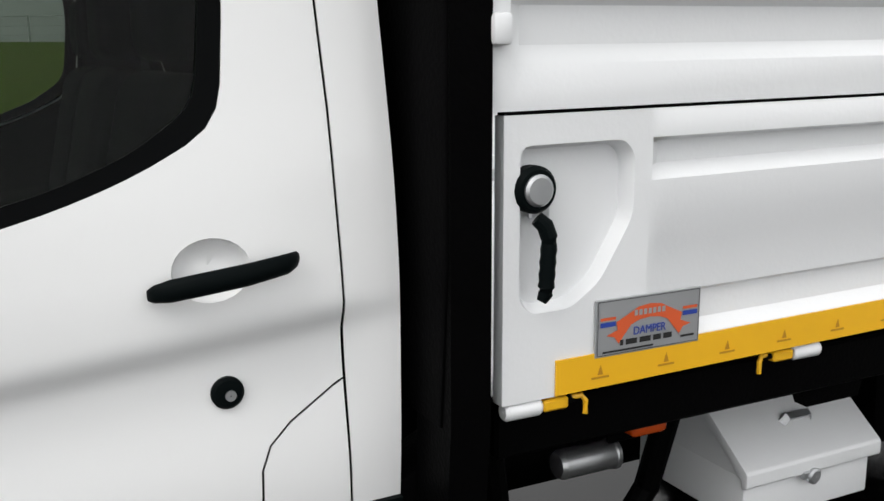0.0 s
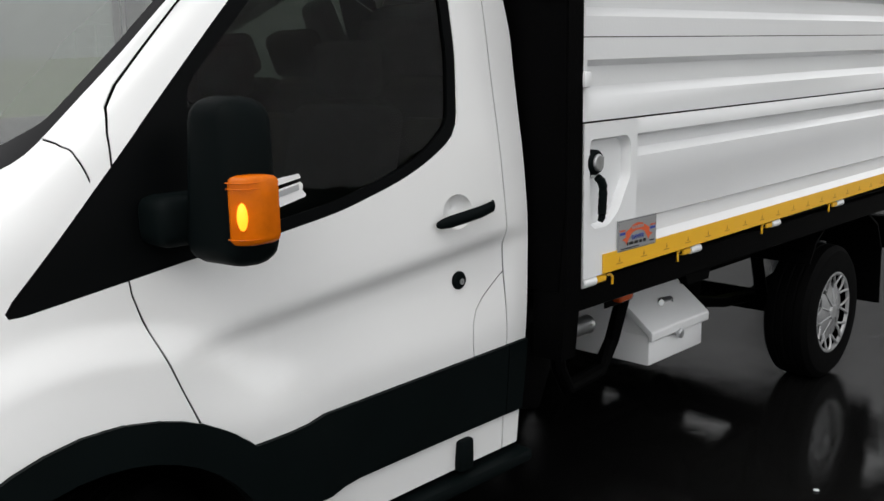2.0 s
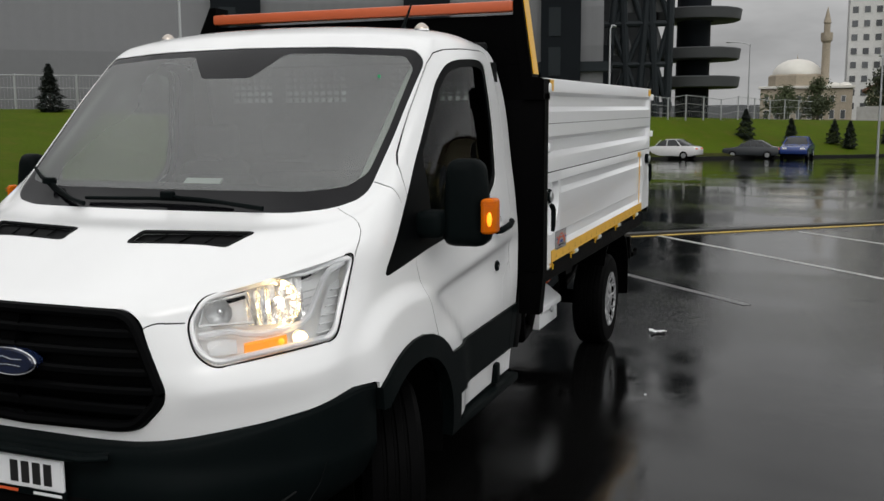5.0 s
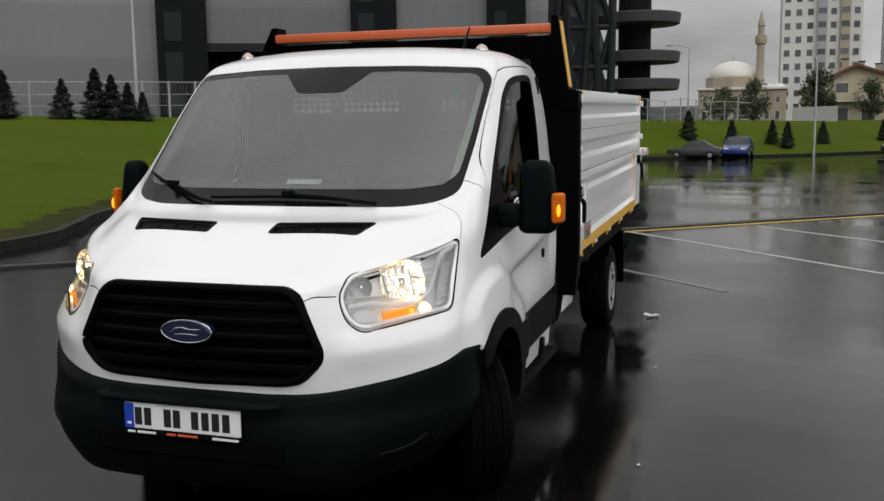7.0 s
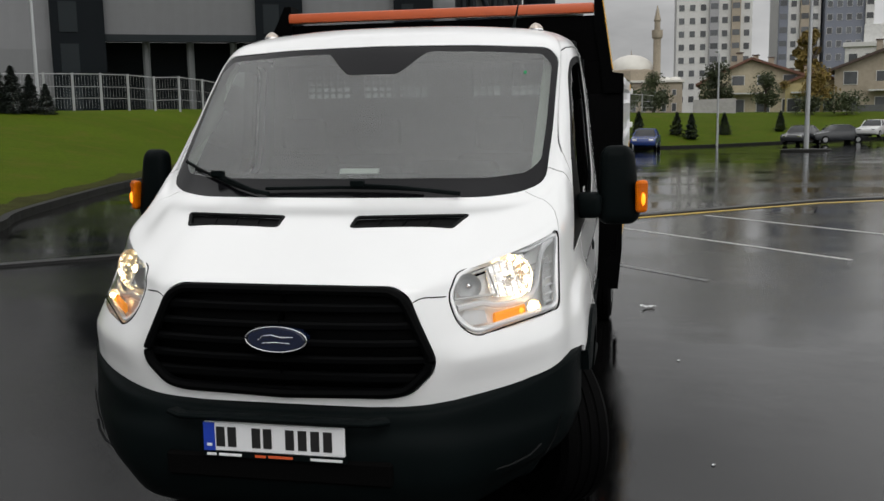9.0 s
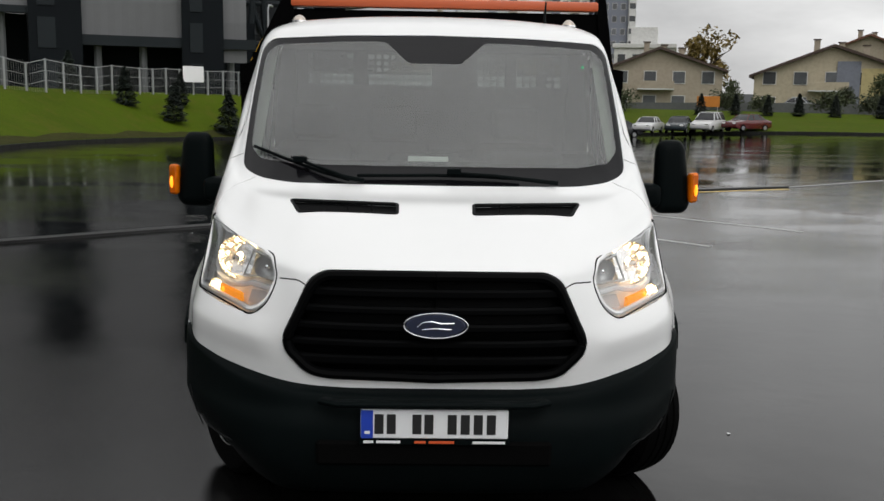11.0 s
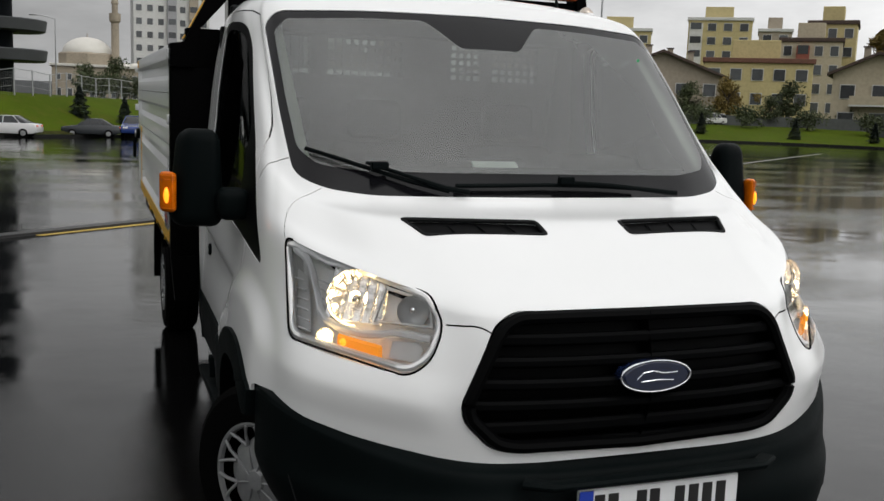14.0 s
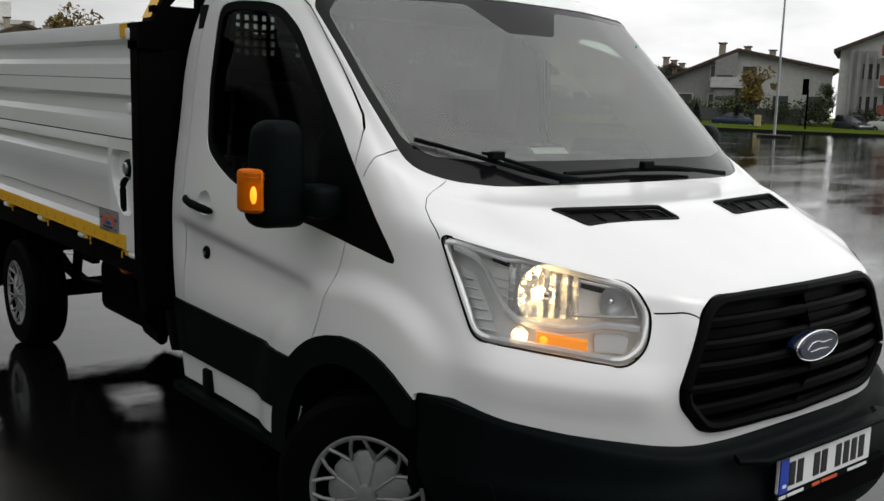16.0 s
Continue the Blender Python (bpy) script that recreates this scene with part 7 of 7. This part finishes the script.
def house(x, y, w, d, eave_l, ridge_h, eave_r, ridge_at, wall, label, turn=0.0, roof=TILE_DARK, cols=4, wing=None, base=0.9, panels=()):
    t = thing("house", label, "house", "houses beyond the lawn", (x, y, base), turn=turn)
    rx = -w / 2 + w * ridge_at
    part("wall", prism([(-w / 2, -1.0), (w / 2, -1.0), (w / 2, eave_r), (rx, ridge_h), (-w / 2, eave_l)], "y", 0, d), wall, t, smooth=0)
    for a, b, name in (((-w / 2 - .5, eave_l - .28), (rx, ridge_h + .02), "roof"), ((rx, ridge_h + .02), (w / 2 + .5, eave_r - .2), "roof")):
        r = prism([a, b, (b[0], b[1] + .28), (a[0], a[1] + .28)], "y", -.6, d + .6)
        part(name, r, roof, t, smooth=0)
    for k in range(3):
        cx = rx + (k - .7) * w * .16
        ch = part("chimney", box((cx - .3, d * .3 + k, ridge_h - .8), (cx + .3, d * .3 + k + .6, ridge_h + .9 - .25 * k), .02), BEIGE, t)
        part("chimney_cap", box((cx - .4, d * .3 + k - .1, ridge_h + .9 - .25 * k), (cx + .4, d * .3 + k + .7, ridge_h + 1.0 - .25 * k)), TILE_DARK, ch)
    for i in range(cols):
        wx = -w / 2 + w * (i + .5) / cols
        window(t, wx, 0, 1.3, 1.3, 1.3)
        if min(eave_l, eave_r) > 3.6 or abs(wx - rx) < w * .25:
            window(t, wx, 0, 3.9, 1.2, 1.2)
    bal = part("balcony", box((rx - 2.2, -1.1, 2.55), (rx + 1.6, 0.02, 2.72), .02), FRAME_W, t)
    part("balcony_parapet", box((rx - 2.2, -1.1, 2.7), (rx + 1.6, -.98, 3.5), .01), wall, bal)
    for x0, x1, z0, z1, coat in panels:
        part("painted_bay", box((x0, -.12, z0), (x1, .02, z1), .02), coat, t)
    if wing:
        part("side_wing", box((w / 2 - .3, 1.0, -1), (w / 2 + wing, d - 1, eave_r - .5), .02), RED_R, t)
    return t


def block(x, y, w, d, h, wall, label, floors, cols, turn=0.0, crown=None, stripe=None, base=0.0, group="apartment blocks", skip=0):
    t = thing("apartment_block", label, "building", group, (x, y, base), turn=turn)
    part("wall", box((-w / 2, 0, -1), (w / 2, d, h), .05), wall, t)
    part("parapet", box((-w / 2 - .25, -.25, h), (w / 2 + .25, d + .25, h + .6), .05), FRAME_W if crown is None else crown, t)
    part("roof_house", box((-w * .25, d * .3, h + .6), (w * .2, d * .8, h + 3.0), .05), wall, t)
    step = h / floors
    for c in range(cols):
        cx = -w / 2 + w * (c + .5) / cols
        if stripe and c in stripe:
            part("balcony_bay", box((cx - w / cols * .42, -.9, 1.5), (cx + w / cols * .42, .02, h - .6), .03), stripe[c], t)
        for f in range(skip, floors):
            zc = step * (f + .52)
            if stripe and c in stripe:
                fr = part("balcony_opening", box((cx - w / cols * .34, -.95, zc - .5), (cx + w / cols * .34, -.85, zc + .75)), WINDOW, t, smooth=0)
            else:
                window(t, cx, 0, zc, min(1.5, w / cols * .5), 1.35)
    return t


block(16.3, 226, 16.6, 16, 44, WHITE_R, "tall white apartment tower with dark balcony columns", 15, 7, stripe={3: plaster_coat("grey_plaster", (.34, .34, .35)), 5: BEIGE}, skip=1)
block(36.0, 236, 9.5, 15, 46, WHITE_R, "tall white apartment tower with grey balconies", 15, 4, stripe={0: BLUE_R, 2: BEIGE}, skip=1)
block(46.6, 234, 10.5, 15, 42, BLUE_R, "blue and white apartment tower", 14, 5, stripe={4: WHITE_R}, skip=1)
block(94.0, 161, 11.5, 11, 18.0, YELLOW_R, "yellow apartment block behind the houses", 6, 4, -31, stripe={1: WHITE_R}, skip=1)
block(114, 157.6, 12, 12, 21.0, YELLOW_R, "tall yellow apartment block with white balconies", 8, 4, -36, stripe={0: WHITE_R}, skip=1)
block(122.5, 151.7, 6, 10, 19, BEIGE, "narrow beige apartment block", 7, 2, -38, skip=2)
block(97, 112, 8.5, 10, 13.5, CREAM, "cream and red-brown apartment block", 5, 4, -42, stripe={1: RED_R}, skip=1, crown=TILE_DARK)
block(106, 118, 7, 9, 17, YELLOW_R, "ochre apartment block with brown roof", 6, 3, -44, crown=TILE_DARK, skip=2)
block(77, 98, 13, 8, 9.0, YELLOW_R, "orange apartment house with red tiled roof", 3, 5, -37, crown=TILE)
block(30, 128, 8, 9, 9.5, WHITE_R, "grey white house behind the roofs", 3, 4, -15)
house(58.5, 123, 11, 8, 8.2, 10.4, 8.2, .5, BEIGE, "grey house with a red tiled roof", -25, TILE, 4)
house(67.5, 119, 11, 8, 8.6, 11.0, 8.6, .45, WHITE_R, "white house with a red tiled roof", -28, TILE, 5)
house(41.3, 93.5, 15, 9, 4.2, 7.0, 4.4, .5, CREAM, "cream gabled house with dark roof behind bushes", -23, TILE_DARK, 5, panels=((.4, 2.6, .2, 5.6, BLUE_R), (2.7, 5.0, .2, 4.9, YELLOW_R)))
house(54.8, 86.3, 14, 9, 4.6, 7.7, 5.2, .55, BEIGE, "beige gabled house with dark roof and red side wall", -33, TILE_DARK, 5, panels=((-6.95, -4.4, -.5, 4.3, RED_R),))
house(12.4, 106, 10.5, 9, 3.8, 6.2, 4.4, .5, CREAM, "cream house with brown roof and arched porch", -5, TILE, 4)
house(18.6, 105, 5.5, 8, 3.6, 4.6, 3.6, .5, YELLOW_R, "low yellow house with brown roof", -8, TILE, 3)
house(25.8, 99.5, 12, 9, 4.8, 6.8, 4.6, .45, BEIGE, "beige house with dark roof and balcony", -12, TILE_DARK, 4)
house(67.9, 66.6, 11, 9, 5.6, 7.3, 5.0, .35, CREAM, "pale yellow house with dark roof and red wing", -47, TILE_DARK, 4, wing=2.0)
house(74.5, 59.5, 5, 8, 3.2, 4.7, 3.8, .6, YELLOW_R, "small yellow house with a dark roof", -52, TILE_DARK, 3)
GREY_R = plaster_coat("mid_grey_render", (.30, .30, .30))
pale_house = house(73.9, 49.6, 14, 9, 3.4, 5.8, 4.3, .42, WHITE_R, "grey and white house with a dark shed roof", -58, TILE_DARK, 5)
part("painted_bay", prism([(-7.02, -1), (-1.12, -1), (-1.12, 5.74), (-7.02, 3.36)], "y", -.03, .02), GREY_R, pale_house, "grey rendered half of the front", smooth=0)
part("painted_bay", prism([(-3.0, -1), (-1.1, -1), (-1.1, 5.74), (-3.0, 4.97)], "y", -.9, -.04), GREY_R, pale_house, "projecting grey stair bay", smooth=0)
for zz in (1.5, 3.4):
    part("slot_window", box((-2.8, -.94, zz), (-1.4, -.88, zz + .3)), WINDOW, pale_house, smooth=0)
tall_house = house(73.8, 33.0, 14, 9, 5.6, 8.4, 6.0, .5, WHITE_R, "three storey pale house with red balconies", -63, TILE_DARK, 3)
for k in range(4):
    part("pilaster", box((-6.3 + .58 * k, -.45, -1), (-6.0 + .58 * k, .02, 5.5), .03), GREY_R, tall_house, "grey rendered pilaster")
for zz in (.3, 2.6, 4.9):
    slab = part("balcony", box((-4.0, -1.3, zz), (.6, .02, zz + .16), .02), FRAME_W, tall_house)
    part("balcony_parapet", box((-4.0, -1.3, zz + .17), (.6, -1.2, zz + 1.0), .02), RED_R, slab, "red balcony parapet")
    part("balcony_door", box((-3.6, -.1, zz + .17), (-2.0, -.02, zz + 1.95)), WINDOW, slab, smooth=0)


def signal_post(x, y):
    """A dark post with a signal box at its head."""
    t = thing("traffic_signal", "dark traffic signal on a post before the houses", "traffic light", at=(x, y, bank_z(x, y)), turn=-58)
    part("post", tube([(0, 0, -.2), (0, 0, 3.0)], .07), FRAMEBLACK, t)
    head = part("signal_box", box((-.42, -.18, 2.55), (.02, .16, 3.75), .04), FRAMEBLACK, t)
    for z in (2.75, 3.15, 3.55):
        part("visor", box((-.34, -.34, z + .10), (-.06, -.17, z + .13), .005), FRAMEBLACK, head)


signal_post(64.4, 38.1)
bin_ = thing("waste_bin", "small yellow waste bin on the verge", "bin", at=(64.2, 42.1, bank_z(64.2, 42.1)), turn=-58)
part("body", box((-.26, -.26, 0), (.26, .26, .8), .04), YELLOW_R, bin_)
part("lid", box((-.29, -.29, .8), (.29, .29, .9), .03), YELLOW_R, bin_)
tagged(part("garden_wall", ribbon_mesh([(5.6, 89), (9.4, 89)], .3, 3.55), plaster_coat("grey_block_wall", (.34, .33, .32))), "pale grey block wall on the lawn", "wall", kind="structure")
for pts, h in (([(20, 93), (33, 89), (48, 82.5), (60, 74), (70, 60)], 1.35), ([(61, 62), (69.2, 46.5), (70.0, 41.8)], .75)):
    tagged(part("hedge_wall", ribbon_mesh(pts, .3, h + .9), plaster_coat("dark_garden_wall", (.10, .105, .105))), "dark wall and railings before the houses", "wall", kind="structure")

bill = thing("billboard", "orange billboard standing at the edge of the lawn", "sign", at=(24.4, 78.6, 0), turn=-17)
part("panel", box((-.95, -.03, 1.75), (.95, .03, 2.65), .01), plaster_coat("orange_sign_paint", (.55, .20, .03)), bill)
for x in (-.8, .8):
    part("post", tube([(x, .05, .6), (x, .05, 2.6)], .04, 8), STEEL, bill)

# mosque
mosque = thing("mosque", "limestone mosque with pale dome and slim minaret", "mosque", at=(0, 0, 0))
part("prayer_hall", box((-8.2, 198, -1), (8.6, 214, 7.6), .1), STONE, mosque)
part("hall_cornice", box((-8.6, 197.6, 7.6), (9.0, 214.4, 8.1), .05), LEADROOF, mosque)
part("drum", lathe([(7.9, 5.4), (10.2, 5.4), (10.5, 5.0)], (-1.7, 204, 0), "z", 8), STONE, mosque, smooth=0)
part("dome", lathe([(10.3, 4.75)] + [(10.3 + 3.3 * math.sin(a), 4.75 * math.cos(a)) for a in [math.pi / 2 * k / 12 for k in range(1, 12)]] + [(13.62, .02)], (-1.7, 204, 0), "z", 32), LEADROOF, mosque)
part("finial", tube([(-1.7, 204, 13.5), (-1.7, 204, 14.6)], [.12, .03], 6), STONE, mosque)
for k in range(8):
    window(mosque, -7 + 2.0 * k, 198, 5.6, .7, 1.1)
    window(mosque, -7 + 2.0 * k, 198, 2.6, .8, 1.6)
for x in (5.2, 7.2):
    part("small_dome", lathe([(8.0, 1.3)] + [(8.0 + .8 * math.sin(a), 1.3 * math.cos(a)) for a in [math.pi / 2 * k / 6 for k in range(1, 7)]], (x, 200, 0), "z", 16), LEADROOF, mosque)
mn = part("minaret", lathe([(0, 1.1), (7.5, 1.1), (8.2, .78), (16.4, .74), (16.8, 1.05), (17.6, 1.12), (17.6, .6), (20.0, .58), (20.2, .72), (23.2, .05)], (3.5, 201, 0), "z", 14), STONE, mosque)
part("minaret_rail", lathe([(17.6, 1.1), (18.3, 1.1), (18.3, 1.02)], (3.5, 201, 0), "z", 14), STONE, mn)

# stadium
CLAD_M = mat("grey_metal_cladding", (.115, .117, .122), .5, metal=.25, vary=.14, scale=.05, fine=.03, bump_scale=1.5)
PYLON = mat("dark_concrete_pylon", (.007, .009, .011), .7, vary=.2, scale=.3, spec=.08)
STEEL_D = mat("dark_grey_structural_steel", (.016, .020, .023), .55, vary=.15, scale=.4, spec=.12)
CONC = mat("grey_concrete_panel", (.10, .105, .11), .7, vary=.12, scale=.3)
stadium = thing("stadium", "large grey metal-clad stadium with dark pylons", "stadium")


def polar(az, d):
    return (2 + d * math.cos(radians(az)), -3 + d * math.sin(radians(az)))


for a0, a1, zb in ((146, 124.05, .8), (121.45, 113.0, 9.0), (110.5, 105.0, 6.6), (102.9, 101.5, 5.0)):
    bm = bmesh.new()
    n = max(2, int(abs(a1 - a0) / .35))
    rows = []
    for j in range(n + 1):
        az = a0 + (a1 - a0) * j / n
        rows.append([bm.verts.new((*polar(az, 92 + 6 * u * u - (.015 if j % 2 else 0)), zb + 24 * u)) for u in (0, .15, .3, .5, .75, 1.0)])
    for ra, rb in zip(rows, rows[1:]):
        for k in range(5):
            bm.faces.new((ra[k], ra[k + 1], rb[k + 1], rb[k]))
    part("cladding", bm, CLAD_M, stadium, smooth=0)
for a0, a1 in ((124.15, 121.35), (113.1, 110.4), (105.1, 102.8), (147, 145.5)):
    (xa, ya), (xb, yb) = polar(a0, 91), polar(a1, 91)
    (xc, yc), (xd, yd) = polar(a1, 99), polar(a0, 99)
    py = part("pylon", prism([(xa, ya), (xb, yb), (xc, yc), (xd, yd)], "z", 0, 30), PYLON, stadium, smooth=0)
    if abs(a1 - a0) > 1:
        for k in range(6):
            z = 2.2 + 3.6 * k
            (x0, y0), (x1, y1) = polar(a0 - .45, 90.9), polar(a0 - (a0 - a1) * .5, 90.9)
            (x2, y2), (x3, y3) = polar(a0 - (a0 - a1) * .5, 91.3), polar(a0 - .45, 91.3)
            part("pylon_panel", prism([(x0, y0), (x1, y1), (x2, y2), (x3, y3)], "z", z, z + 2.6), STEEL_D if k % 2 or a0 > 105 else CONC, py, smooth=0)
for j in range(0, 26, 3):
    az = 121.6 - j * .8
    x, y = polar(az, 93)
    part("column", tube([(x, y, 0), (x, y, 6.7 if j > 12 else 8.8)], .35, 8), CONC, stadium)
bm = bmesh.new()
for j in range(24):
    a0, a1 = 121.6 - j * .86, 121.6 - (j + 1) * .86
    add_prism(bm, [polar(a0, 91.5), polar(a1, 91.5), polar(a1, 92.8), polar(a0, 92.8)], "z", 6.2 if j > 12 else 8.7, 7.1 if j > 12 else 9.3)
bmesh.ops.remove_doubles(bm, verts=bm.verts, dist=.01)
part("concourse_beam", bm, STEEL_D, stadium, smooth=0)
# near-black sheet behind the columns: the open concourse's shade put into colour
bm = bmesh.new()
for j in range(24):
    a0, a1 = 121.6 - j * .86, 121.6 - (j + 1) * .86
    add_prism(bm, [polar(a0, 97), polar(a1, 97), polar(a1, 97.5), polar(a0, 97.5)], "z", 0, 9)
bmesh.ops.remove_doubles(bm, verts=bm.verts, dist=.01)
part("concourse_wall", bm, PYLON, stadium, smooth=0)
# lattice tower and spiral ramp
for az0, az1, z0, z1 in ((100.9, 99.6, 0, 26), (99.3, 100.2, 0, 26), (98.9, 98.0, 0, 26), (97.7, 98.6, 0, 26), (97.2, 97.0, 0, 26), (100.4, 98.6, 3, 11), (98.6, 100.4, 3, 11), (98.4, 97.2, 3, 11), (97.2, 98.4, 3, 11), (100.2, 98.6, 11, 19), (98.6, 100.2, 11, 19), (98.5, 97.1, 11, 19), (97.1, 98.5, 11, 19)):
    part("lattice_leg", tube([(*polar(az0 + .7, 100), z0), (*polar(az1 + .7, 100), z1)], .42 if z1 > 20 else .28, 8), STEEL_D, stadium)
for z in (3.2, 7.2, 11.2, 15.2):
    part("lattice_beam", tube([(*polar(101.5, 100), z), (*polar(97.6, 100), z)], .3, 8), STEEL_D, stadium)
for az in (99.7, 97.9):
    for z in (4.0, 8.2, 12.4):
        bm = bmesh.new()
        bm.faces.new([bm.verts.new((*polar(az + .7 + d, 100.6), z + h)) for d, h in ((.62, 0), (-.62, 0), (0, 3.4))])
        part("lattice_panel", bm, CONC, stadium, smooth=0)
# backing wall: cladding grey made darker, its shade is in the colour
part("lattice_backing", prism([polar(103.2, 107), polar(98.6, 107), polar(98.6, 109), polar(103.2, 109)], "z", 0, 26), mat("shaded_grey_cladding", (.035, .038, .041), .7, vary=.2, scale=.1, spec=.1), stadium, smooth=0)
(xs, ys) = (-10.5, 106.3)
RAMPGREY = mat("grey_ramp_concrete", (.042, .045, .048), .7, vary=.15, scale=.3)
part("ramp_core", lathe([(0, 1.8), (30, 1.8)], (xs, ys, 0), "z", 24), PYLON, stadium)
for z in (5.65, 8.6, 12.7):
    part("ramp_slab", lathe([(-.55, 1.7), (-.62, 4.2), (-.5, 4.45), (.5, 4.6), (.6, 4.5), (.6, 1.7)], (xs + .5, ys - 1.0, z), "z", 32), RAMPGREY, stadium)
tagged(part("far_ground_rise", prism([(-400, 300), (400, 300), (500, 700), (-500, 700)], "z", -2, 6), mat("hazy_far_hills", (.13, .135, .14), .95, vary=.2, scale=.01)), "hazy grey rise behind the town", "hill", kind="structure")
